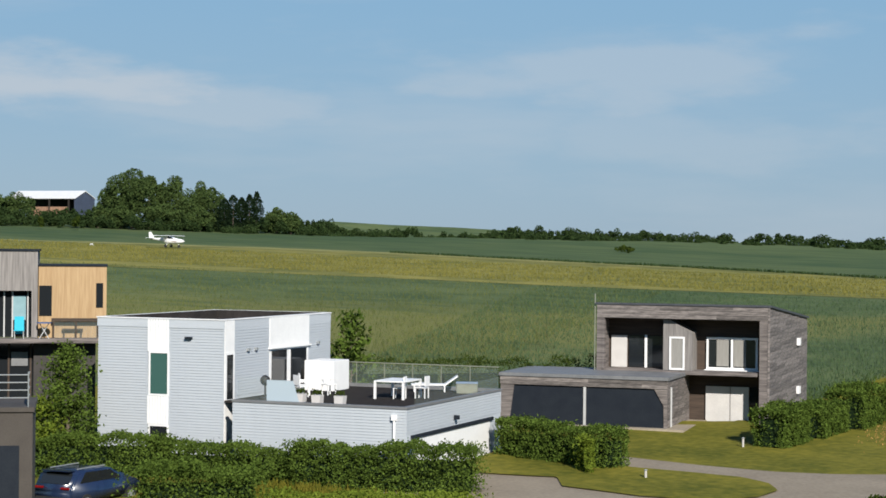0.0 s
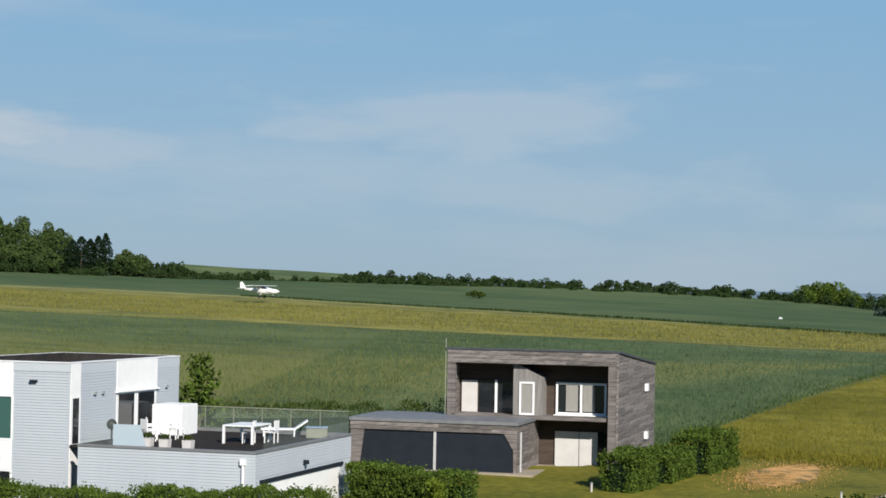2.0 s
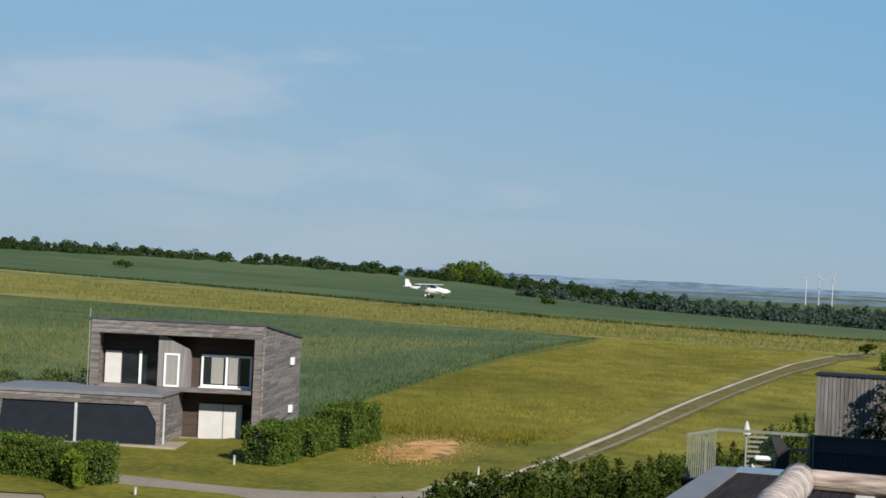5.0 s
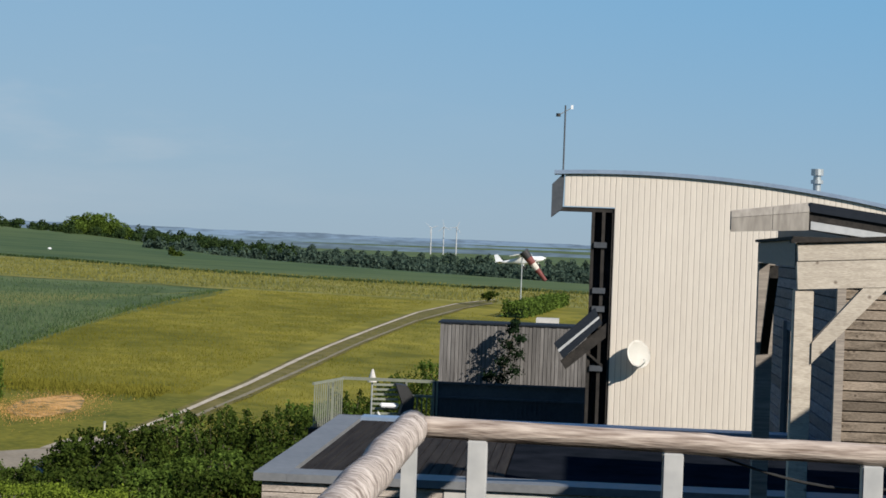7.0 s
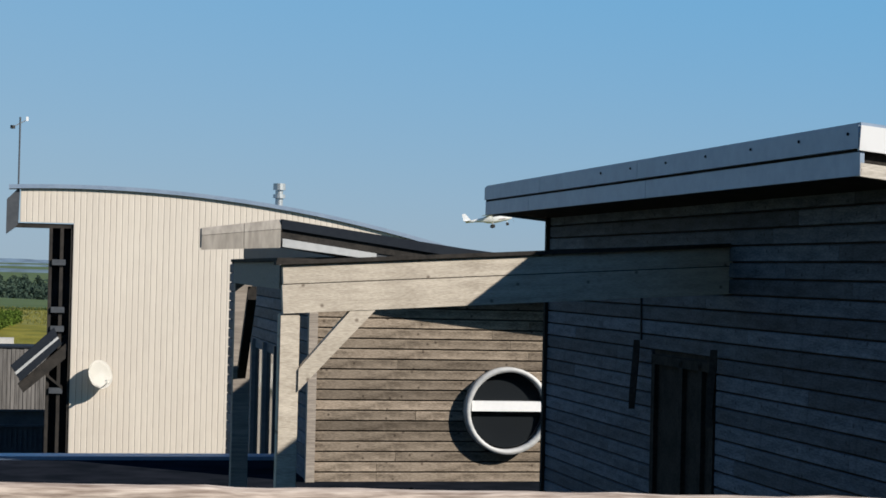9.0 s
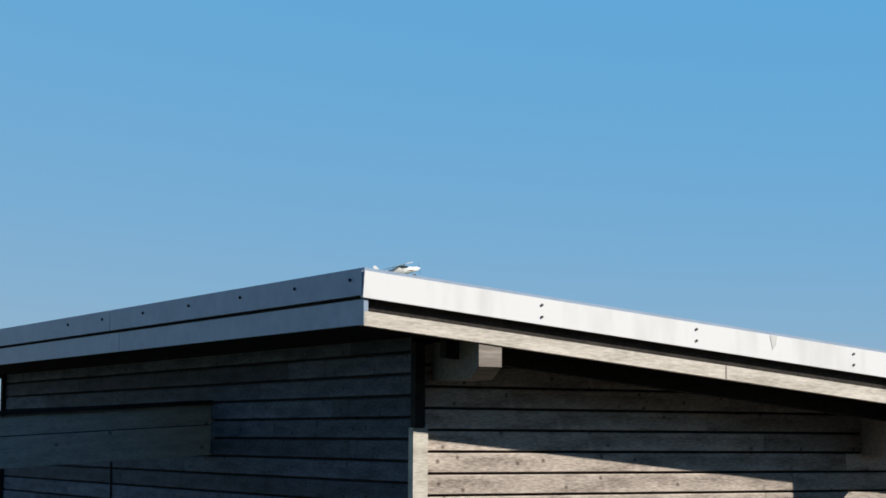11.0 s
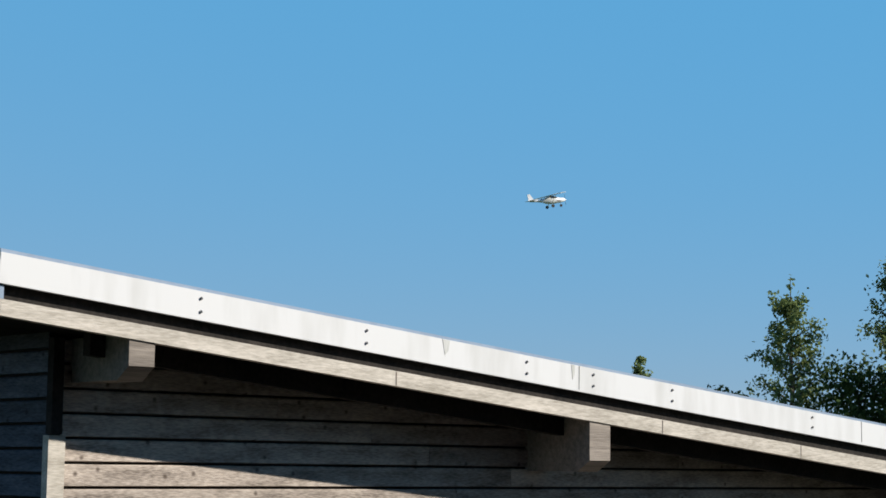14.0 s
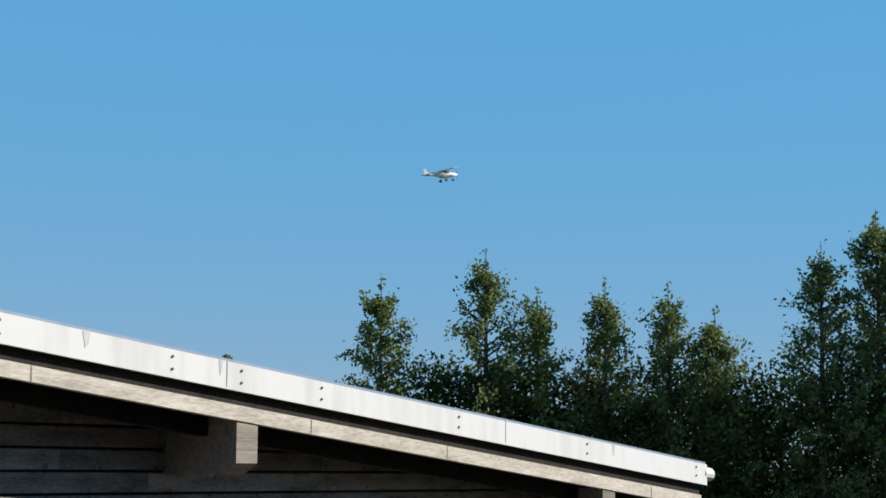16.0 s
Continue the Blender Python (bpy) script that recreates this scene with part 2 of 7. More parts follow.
SOFT = (1.6, 8, 8)
LONG = (0.6, 14, 14)      # grain along a board's own x
M = {
    "weathered": mat("weathered_boards", (0.176, 0.147, 0.125), (0.513, 0.442, 0.380), 2.5, 0.85, SOFT, 0.7, 18, vary=0.2, dist=0.004, spec=0.06, knots=4.2),
    "brownboard": mat("brown_weathered_boards", (0.076, 0.060, 0.045), (0.272, 0.222, 0.173), 2.5, 0.85, SOFT, 0.7, 18, vary=0.42, dist=0.004, spec=0.06, knots=3.6),
    "greyboard": mat("grey_boards", (0.124, 0.104, 0.087), (0.274, 0.237, 0.199), 3, 0.85, LONG, 0.5, 16, vary=0.2, dist=0.004),
    # shade on the walls facing -x, put into a dark bluish board colour
    "shadeboard": mat("shaded_wall_boards", (0.022, 0.032, 0.047), (0.099, 0.117, 0.149), 3, 0.68, SOFT, 0.8, 16, vary=0.38, knots=4.0, dist=0.004, spec=0.2),
    "palebeam": mat("pale_timber", (0.303, 0.263, 0.213), (0.502, 0.448, 0.372), 2.5, 0.8, SOFT, 0.5, 16, vary=0.06, dist=0.004, spec=0.08, knots=3.5),
    "darktimber": mat("dark_timber", (0.018, 0.017, 0.016), (0.042, 0.037, 0.033), 3, 0.9, (2, 2, 2), 0.3, 20, spec=0.06),
    "log": mat("barked_log", (0.135, 0.099, 0.079), (0.468, 0.401, 0.347), 2.0, 0.9, (1.2, 13, 13), 0.8, 6, dist=0.010, spec=0.1),
    "logback": mat("peeled_log", (0.135, 0.104, 0.086), (0.486, 0.427, 0.378), 2.0, 0.9, (5, 13, 5), 0.9, 4, dist=0.012, spec=0.1),
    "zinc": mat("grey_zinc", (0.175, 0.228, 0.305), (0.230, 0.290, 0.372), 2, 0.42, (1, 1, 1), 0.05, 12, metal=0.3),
    "hoodzinc": mat("weathered_zinc", (0.179, 0.158, 0.134), (0.284, 0.257, 0.221), 2, 0.7, (3, 3, 0.6), 0.05, 8),
    "zincdark": mat("dark_zinc", (0.029, 0.033, 0.040), (0.050, 0.055, 0.062), 2, 0.6, (1, 1, 1), 0.05, 12),
    "zincpale": mat("pale_zinc", (0.297, 0.303, 0.303), (0.395, 0.395, 0.388), 2, 0.5, (1, 1, 1), 0.05, 12),
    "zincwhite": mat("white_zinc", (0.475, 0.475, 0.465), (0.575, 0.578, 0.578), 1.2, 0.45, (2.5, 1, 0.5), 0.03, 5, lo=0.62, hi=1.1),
    "zincmid": mat("dull_zinc", (0.105, 0.109, 0.114), (0.154, 0.156, 0.159), 2, 0.6, (1, 1, 1), 0.05, 12),
    "lichen": mat("runoff_stain", (0.36, 0.365, 0.335), (0.49, 0.495, 0.48), 6, 0.7, (8, 1, 1), 0.05, 20),
    "barge": mat("greyed_barge_board", (0.306, 0.279, 0.234), (0.558, 0.513, 0.450), 2, 0.85, (1.5, 8, 8), 0.5, 14, dist=0.004, spec=0.1),
    "cream": mat("cream_sheet", (0.451, 0.398, 0.339), (0.512, 0.458, 0.392), 0.7, 0.5, (3, 3, 0.4), 0.04, 6, vary=0.03),
    "rooffelt": mat("dark_roof", (0.018, 0.017, 0.017), (0.042, 0.037, 0.035), 2, 0.95, (6, 0.5, 1), 0.3, 18, spec=0.05),
    "deck": mat("dark_decking", (0.012, 0.010, 0.010), (0.035, 0.031, 0.028), 2, 0.95, (10, 0.5, 1), 0.3, 18, spec=0.05),
    "whiteclad": mat("white_cladding", (0.334, 0.362, 0.395), (0.395, 0.423, 0.451), 1.5, 0.6, (0.4, 0.4, 5), 0.08, 14),
    "whitepaint": mat("white_paint", (0.594, 0.594, 0.594), (0.666, 0.666, 0.657), 2, 0.5, (1, 1, 1), 0.05, 20),
    "farboard": mat("dark_weathered_siding", (0.042, 0.036, 0.035), (0.191, 0.166, 0.154), 1.0, 0.85, (0.5, 0.5, 7), 0.4, 2.2, dist=0.02),
    "farboardup": mat("grey_vertical_siding", (0.108, 0.100, 0.095), (0.224, 0.207, 0.195), 1.0, 0.85, (7, 7, 0.4), 0.4, 2.2, dist=0.02),
    "shedboard": mat("grey_upright_boards", (0.062, 0.057, 0.053), (0.157, 0.146, 0.136), 1.0, 0.85, (7, 7, 0.4), 0.4, 4, vary=0.18, dist=0.005),
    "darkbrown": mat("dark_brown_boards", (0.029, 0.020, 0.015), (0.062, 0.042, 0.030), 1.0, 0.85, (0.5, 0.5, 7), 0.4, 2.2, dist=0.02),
    "larchdark": mat("brown_barn_boards", (0.166, 0.091, 0.058), (0.266, 0.158, 0.100), 1.0, 0.85, (3, 3, 0.4), 0.3, 2.0),
    "render_dark": mat("dark_render", (0.028, 0.026, 0.025), (0.043, 0.039, 0.037), 1.5, 0.85, (1, 1, 1), 0.2, 20),
    "turquoisepale": mat("pale_turquoise", (0.133, 0.232, 0.257), (0.183, 0.290, 0.315), 3, 0.7),
    "strawblade": leafmat("straw_blades", (0.266, 0.149, 0.046), (0.465, 0.290, 0.108)),
    "larch": mat("golden_larch_boards", (0.246, 0.156, 0.075), (0.353, 0.246, 0.131), 1.0, 0.75, (8, 8, 0.4), 0.3, 2.5, dist=0.02),
    "anthracite": mat("anthracite_panel", (0.008, 0.011, 0.017), (0.013, 0.017, 0.023), 2, 0.8, (1, 1, 1), 0.05, 20, spec=0.15),
    "pad": mat("weathered_pale_pad", (0.20, 0.165, 0.12), (0.30, 0.255, 0.19), 0.8, 0.9, (1, 1, 1), 0.2, 6),
    "barnblue": mat("dark_blue_sheeting", (0.035, 0.045, 0.072), (0.050, 0.062, 0.095), 1, 0.6, (1, 1, 1), 0.05, 4),
    "frosted": glassmat("frosted_blue_glass", (0.36, 0.43, 0.48), 0.4, 0.85),
    "concrete": mat("pale_concrete", (0.332, 0.315, 0.290), (0.432, 0.415, 0.382), 1.5, 0.85, (1, 1, 1), 0.2, 15),
    "render_grey": mat("grey_render", (0.038, 0.032, 0.028), (0.054, 0.047, 0.040), 1.5, 0.85, (1, 1, 1), 0.2, 20),
    "crop": mat("green_crop", (0.047, 0.072, 0.029), (0.088, 0.113, 0.044), 0.09, 0.9, (0.6, 1.0, 1), 0.8, 0.30, dist=0.2, spec=0.1, lo=0.80, hi=1.20),
    "cropfar": mat("blue_green_crop", (0.038, 0.064, 0.024), (0.072, 0.096, 0.036), 0.05, 0.9, (0.40, 1.0, 1), 0.6, 0.24, dist=0.15, spec=0.1, lo=0.80, hi=1.20),
    "strip": mat("mown_airstrip", (0.094, 0.102, 0.028), (0.202, 0.182, 0.047), 0.13, 0.9, (0.6, 1.1, 1), 0.6, 0.32, dist=0.12, spec=0.1, lo=0.80, hi=1.20),
    "meadow": mat("tall_meadow", (0.079, 0.079, 0.009), (0.196, 0.169, 0.025), 0.05, 0.9, (0.8, 0.7, 1), 0.6, 0.45, dist=0.2, spec=0.1, lo=0.78, hi=1.22),
    "strawgrass": mat("worn_pale_grass", (0.135, 0.140, 0.048), (0.235, 0.220, 0.080), 0.2, 0.9, (0.4, 1, 1), 0.4, 0.8, dist=0.05, spec=0.1),
    "lawn": mat("lawn", (0.058, 0.066, 0.008), (0.155, 0.136, 0.019), 0.25, 0.9, (1, 1, 1), 0.5, 2.5, dist=0.05, spec=0.1),
    "asphalt": mat("worn_asphalt", (0.154, 0.124, 0.087), (0.228, 0.191, 0.137), 0.3, 0.85, (1, 1, 1), 0.2, 6),
    "verge": mat("worn_verge", (0.068, 0.063, 0.015), (0.140, 0.115, 0.041), 0.5, 0.9, (1, 1, 1), 0.5, 2.0, dist=0.05, spec=0.1),
    "dirt": mat("pale_dirt", (0.27, 0.225, 0.160), (0.42, 0.365, 0.280), 0.6, 0.9, (1, 1, 1), 0.4, 4, dist=0.04),
    "dirtdark": mat("brown_dirt", (0.116, 0.100, 0.054), (0.199, 0.166, 0.100), 0.6, 0.9, (1, 1, 1), 0.4, 4, dist=0.04),
    "straw": mat("dry_straw", (0.085, 0.075, 0.022), (0.46, 0.255, 0.085), 0.8, 0.9, (1, 1, 1), 0.6, 2.2, dist=0.06, lo=0.86, hi=1.10),
    "bark": mat("bark", (0.058, 0.046, 0.033), (0.116, 0.095, 0.071), 6, 0.9, (3, 3, 0.6), 0.5, 20),
    "leaf_hedge": leafmat("hedge_leaves", (0.011, 0.024, 0.005), (0.117, 0.172, 0.032)),
    "leaf_bright": leafmat("bright_leaves", (0.052, 0.083, 0.009), (0.167, 0.212, 0.030)),
    "leaf_tree": leafmat("tree_leaves", (0.038, 0.064, 0.022), (0.250, 0.300, 0.112)),
    "leaf_dark": leafmat("dark_leaves", (0.010, 0.022, 0.005), (0.063, 0.087, 0.016)),
    "leaf_far": leafmat("far_leaves", (0.009, 0.022, 0.009), (0.050, 0.077, 0.026)),
    "leaf_copse": leafmat("copse_leaves", (0.018, 0.038, 0.013), (0.082, 0.116, 0.036)),
    # far wood: air haze put into paler, bluish leaf colours
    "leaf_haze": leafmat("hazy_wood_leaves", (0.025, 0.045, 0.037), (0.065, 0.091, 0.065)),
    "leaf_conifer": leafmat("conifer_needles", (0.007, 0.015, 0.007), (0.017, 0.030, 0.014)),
    "grassblade": leafmat("grass_blades", (0.088, 0.088, 0.011), (0.189, 0.165, 0.030), 0.10, 0.15, 0.85),
    "cropblade": leafmat("crop_blades", (0.044, 0.064, 0.023), (0.150, 0.162, 0.052), 0.05, 0.45, 0.6),
    "bluecropblade": leafmat("blue_green_crop_blades", (0.034, 0.062, 0.030), (0.092, 0.132, 0.062), 0.05, 0.45, 0.6),
    "stripblade": leafmat("dry_strip_grass", (0.086, 0.092, 0.024), (0.225, 0.200, 0.052), 0.04, 0.4, 0.6),
    "glassdark": glassmat("dark_window_glass", (0.012, 0.014, 0.016)),
    "glassgreen": glassmat("green_window_glass", (0.035, 0.085, 0.075)),
    "glassclear": glassmat("clear_glass", (0.30, 0.36, 0.34), 0.03, 0.07),
    "plasticwhite": mat("white_plastic", (0.576, 0.576, 0.576), (0.648, 0.648, 0.639), 3, 0.4, (1, 1, 1), 0.02, 30),
    "black": mat("black_rubber", (0.010, 0.010, 0.010), (0.021, 0.021, 0.021), 5, 0.7),
    "carblue": mat("dark_blue_car_paint", (0.008, 0.015, 0.037), (0.012, 0.020, 0.048), 3, 0.2, bump=0.0, spec=0.7),
    "redlamp": mat("red_tail_lamp", (0.133, 0.004, 0.005), (0.174, 0.009, 0.009), 3, 0.2, bump=0.0),
    "turquoise": mat("turquoise_cloth", (0.012, 0.299, 0.415), (0.025, 0.382, 0.498), 3, 0.7),
    "reddark": mat("faded_red_cloth", (0.100, 0.022, 0.019), (0.137, 0.032, 0.025), 3, 0.7),
    "steel": mat("galvanised_steel", (0.315, 0.332, 0.332), (0.415, 0.432, 0.432), 3, 0.4, metal=0.6, bump=0.02),
    "greensteel": mat("pale_green_steel", (0.133, 0.141, 0.108), (0.191, 0.199, 0.154), 3, 0.5, bump=0.02),
    "bluetarp": mat("blue_tarp", (0.017, 0.058, 0.166), (0.033, 0.091, 0.232), 3, 0.6),
    "turbinewhite": mat("turbine_white", (0.325, 0.329, 0.333), (0.350, 0.350, 0.350), 0.01, 0.5, bump=0.0),
    "dishwhite": mat("dish_cream", (0.631, 0.606, 0.548), (0.681, 0.656, 0.598), 3, 0.5, bump=0.02),
    "offwhite": mat("greyed_white_panel", (0.40, 0.385, 0.375), (0.47, 0.455, 0.44), 2, 0.6, (1, 1, 1), 0.05, 20),
    "farplank": mat("weathered_grey_planks", (0.032, 0.028, 0.027), (0.204, 0.179, 0.165), 1.2, 0.85, (0.7, 6, 6), 0.4, 4, vary=0.3, dist=0.006),
    # near-black stand-in for shade on the low flat roof
    "shadesheet": mat("black_shade_sheet", (0.006, 0.008, 0.011), (0.013, 0.015, 0.020), 1.5, 0.9, (1, 1, 1), 0.4, 3, dist=0.03, spec=0.0),
    "curtain": mat("pale_curtain", (0.174, 0.166, 0.149), (0.240, 0.233, 0.216), 3, 0.8, (14, 14, 0.5), 0.2, 4),
}


def crop_band(m, color):
    """A thinner, yellowing band runs through the crop, streaked along the drilling lines."""
    n, l = m.node_tree.nodes, m.node_tree.links
    p = n["Principled BSDF"]
    base = p.inputs["Base Color"].links[0].from_socket

    def op(kind, a, b=0.0, c=0.0):
        q = n.new("ShaderNodeMath")
        q.operation = kind
        for sock, val in zip(q.inputs, (a, b, c)):
            if isinstance(val, (int, float)):
                sock.default_value = val
            else:
                l.new(val, sock)
        return q.outputs[0]
    co = n.new("ShaderNodeTexCoord").outputs["Object"]
    xyz = n.new("ShaderNodeSeparateXYZ")
    l.new(co, xyz.inputs[0])
    x, y = xyz.outputs[0], xyz.outputs[1]
    u = op("ADD", op("MULTIPLY", x, 0.879), op("MULTIPLY", y, 0.477))
    v = op("ADD", op("MULTIPLY", x, -0.477), op("MULTIPLY", y, 0.879))
    mid = op("ADD", op("DIVIDE", op("POWER", op("ADD", u, 20.0), 2.0), 220.0), 140.0)
    half = op("MINIMUM", op("MAXIMUM", op("MULTIPLY", op("SUBTRACT", 60.0, u), 0.50), 0.5), 46.0)
    off = op("DIVIDE", op("ABSOLUTE", op("SUBTRACT", v, mid)), half)
    mp = n.new("ShaderNodeMapping")
    mp.inputs["Scale"].default_value = (0.07, 0.42, 1)
    mp.inputs["Rotation"].default_value = (0, 0, -0.12)
    l.new(co, mp.inputs[0])
    nz = n.new("ShaderNodeTexNoise")
    nz.inputs["Scale"].default_value, nz.inputs["Detail"].default_value, nz.inputs["Roughness"].default_value = 1.0, 6.0, 0.65
    l.new(mp.outputs[0], nz.inputs["Vector"])
    edge = op("ADD", off, op("MULTIPLY_ADD", nz.outputs[0], 2.6, -1.4))
    rg = n.new("ShaderNodeMapRange")
    rg.interpolation_type = "SMOOTHSTEP"
    rg.inputs[1].default_value, rg.inputs[2].default_value, rg.inputs[3].default_value, rg.inputs[4].default_value = 0.2, 1.3, 0.80, 0.0
    l.new(edge, rg.inputs[0])
    mx = n.new("ShaderNodeMixRGB")
    mx.inputs[2].default_value = (*color, 1)
    l.new(rg.outputs[0], mx.inputs[0])
    l.new(base, mx.inputs[1])
    l.new(mx.outputs[0], p.inputs["Base Color"])


crop_band(M["crop"], (0.140, 0.138, 0.040))


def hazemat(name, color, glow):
    """Plain glowing backdrop for far hills: bluish haze painted in, faint fields and woods."""
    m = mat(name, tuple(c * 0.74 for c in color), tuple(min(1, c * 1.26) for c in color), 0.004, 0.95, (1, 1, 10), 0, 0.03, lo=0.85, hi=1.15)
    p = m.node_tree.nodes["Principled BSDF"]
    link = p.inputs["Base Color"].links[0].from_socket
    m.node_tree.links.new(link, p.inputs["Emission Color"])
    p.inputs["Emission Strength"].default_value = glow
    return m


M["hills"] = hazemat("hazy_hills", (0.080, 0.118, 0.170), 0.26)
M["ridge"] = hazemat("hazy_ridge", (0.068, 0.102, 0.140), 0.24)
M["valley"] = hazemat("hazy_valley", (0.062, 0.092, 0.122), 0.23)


# ---- building blocks ----
REL = {}


def thing(name, m, label, category, group="", frm=None, kind=""):
    """A top-level Empty; its parts are given in the frame frm (or in its own)."""
    e = new(name)
    e.empty_display_size = 0.3
    e.matrix_world = m
    REL[e.name] = m.inverted() @ frm if frm is not None else Matrix()
    return tagged(e, label, category, group, kind)


def mesh_of(bm, name):
    me = bpy.data.meshes.new(name)
    bm.to_mesh(me)
    bm.free()
    return me


def part(name, bm, material, parent, label="", smooth=False):
    """One mesh object under a thing (or under a part)."""
    root = parent
    while root.parent:
        root = root.parent
    bm.transform(REL.get(root.name, Matrix()))
    bmesh.ops.recalc_face_normals(bm, faces=bm.faces)
    me = mesh_of(bm, name)
    me.materials.append(material)
    if smooth:
        for p in me.polygons:
            p.use_smooth = True
    ob = new(name, me)
    ob.parent = parent
    if label:
        ob["label"] = label
    return ob


def box(x0, x1, y0, y1, z0, z1, bm=None, bevel=0.0):
    bm = bm or bmesh.new()
    v = [bm.verts.new((x, y, z)) for x in (x0, x1) for y in (y0, y1) for z in (z0, z1)]
    fs = [bm.faces.new([v[i] for i in f]) for f in ((0, 1, 3, 2), (4, 6, 7, 5), (0, 4, 5, 1), (2, 3, 7, 6), (0, 2, 6, 4), (1, 5, 7, 3))]
    if bevel:
        bmesh.ops.bevel(bm, geom=list({e for f in fs for e in f.edges}), offset=bevel, segments=2, affect="EDGES")
    return bm


def rod(p, q, r, n=10, r2=None, bm=None):
    """A round bar from p to q."""
    bm = bm or bmesh.new()
    p, q = Vector(p), Vector(q)
    d = q - p
    rot = d.to_track_quat("Z", "Y").to_matrix().to_4x4()
    bmesh.ops.create_cone(bm, cap_ends=True, segments=n, radius1=r, radius2=r if r2 is None else r2, depth=d.length, matrix=Matrix.Translation((p + q) / 2) @ rot)
    return bm


def beam(p, q, w, h, bm=None):
    """A squared timber whose top edge's middle runs from p to q."""
    bm = bm or bmesh.new()
    p, q = Vector(p), Vector(q)
    d = (q - p).normalized()
    s = Vector((-d.y, d.x, 0)).normalized() * (w / 2)
    down = Vector((0, 0, -h))
    v = [bm.verts.new(a + b * s + c * down) for a in (p, q) for b in (-1, 1) for c in (0, 1)]
    for f in ((0, 1, 3, 2), (4, 6, 7, 5), (0, 4, 5, 1), (2, 3, 7, 6), (0, 2, 6, 4), (1, 5, 7, 3)):
        bm.faces.new([v[i] for i in f])
    return bm


def slab(outline, y0, y1, bm=None, axis="y"):
    """A plate: an outline of (x, z) points drawn out from y0 to y1 (or (y, z) along x, or (x, y) along z)."""
    bm = bm or bmesh.new()
    put = {"y": lambda a, b, c: (a, c, b), "x": lambda a, b, c: (c, a, b), "z": lambda a, b, c: (a, b, c)}[axis]
    lo = [bm.verts.new(put(a, b, y0)) for a, b in outline]
    hi = [bm.verts.new(put(a, b, y1)) for a, b in outline]
    bm.faces.new(lo)
    bm.faces.new(hi[::-1])
    n = len(lo)
    for i in range(n):
        bm.faces.new((lo[i], lo[(i + 1) % n], hi[(i + 1) % n], hi[i]))
    return bm


def frame_ring(x0, x1, z0, z1, w, y0, y1, bm=None):
    """A rectangular window frame in the x-z plane."""
    bm = bm or bmesh.new()
    box(x0, x1, y0, y1, z0, z0 + w, bm)
    box(x0, x1, y0, y1, z1 - w, z1, bm)
    box(x0, x0 + w, y0, y1, z0 + w, z1 - w, bm)
    box(x1 - w, x1, y0, y1, z0 + w, z1 - w, bm)
    return bm


def soup(name, verts, faces, material, parent=None):
    """Many small faces as one mesh, from arrays."""
    me = bpy.data.meshes.new(name)
    me.from_pydata(verts.tolist(), [], faces.tolist())
    me.materials.append(material)
    ob = new(name, me)
    if parent:
        ob.parent = parent
    return ob


rng = np.random.default_rng(7)


def leaves(points, size, flat=0.0, tall=1.0):
    """A kite-shaped leaf at each point, turned at random."""
    n = len(points)
    u = rng.normal(size=(n, 3))
    u /= np.linalg.norm(u, axis=1, keepdims=True)
    w = rng.normal(size=(n, 3))
    w[:, 2] *= 1 - flat
    w = np.cross(u, w)
    w /= np.linalg.norm(w, axis=1, keepdims=True) + 1e-9
    s = size * rng.uniform(0.6, 1.3, (n, 1))
    v = np.stack([points - u * s, points + w * s * 0.55, points + u * s * tall, points - w * s * 0.55], 1).reshape(-1, 3)
    return v, np.arange(4 * n).reshape(n, 4)


# ---- ground ----
GC = (-3.046, -1.477, 4.217, 0.297, -0.303, -0.544)


def height(x, y):
    """The land: a low rise behind the airstrip, a valley beyond it."""
    x, y = np.asarray(x, float), np.asarray(y, float)
    a, b = np.clip(x, -330, 260) / 100, np.clip(y, 0, 470) / 100
    q = GC[0] + GC[1] * a + GC[2] * b + GC[3] * a * a + GC[4] * a * b + GC[5] * b * b
    r = np.hypot(x, y)
    s = np.clip((r - 430) / 500, 0, 1)
    s = s * s * (3 - 2 * s)
    t = np.clip((r - 1300) / 3000, 0, 1)
    t = t * t * (3 - 2 * t)
    d = np.clip((y - (285 - 0.5 * (x + 20))) / 170, 0, 1) * np.clip((x + 110) / 90, 0, 1)
    q = q - 9 * d * d * (3 - 2 * d)
    near = np.clip((r - 2) / 60, 0, 1)
    crest = 1.7 * np.exp(-((r - 400) / 45) ** 2) * np.clip((x + 200) / 70, 0, 1) * np.clip((40 - x) / 60, 0, 1) * (y > 0)
    return q * (1 - s) * (0.4 + 0.6 * near) - 13 * s + 20 * t + crest


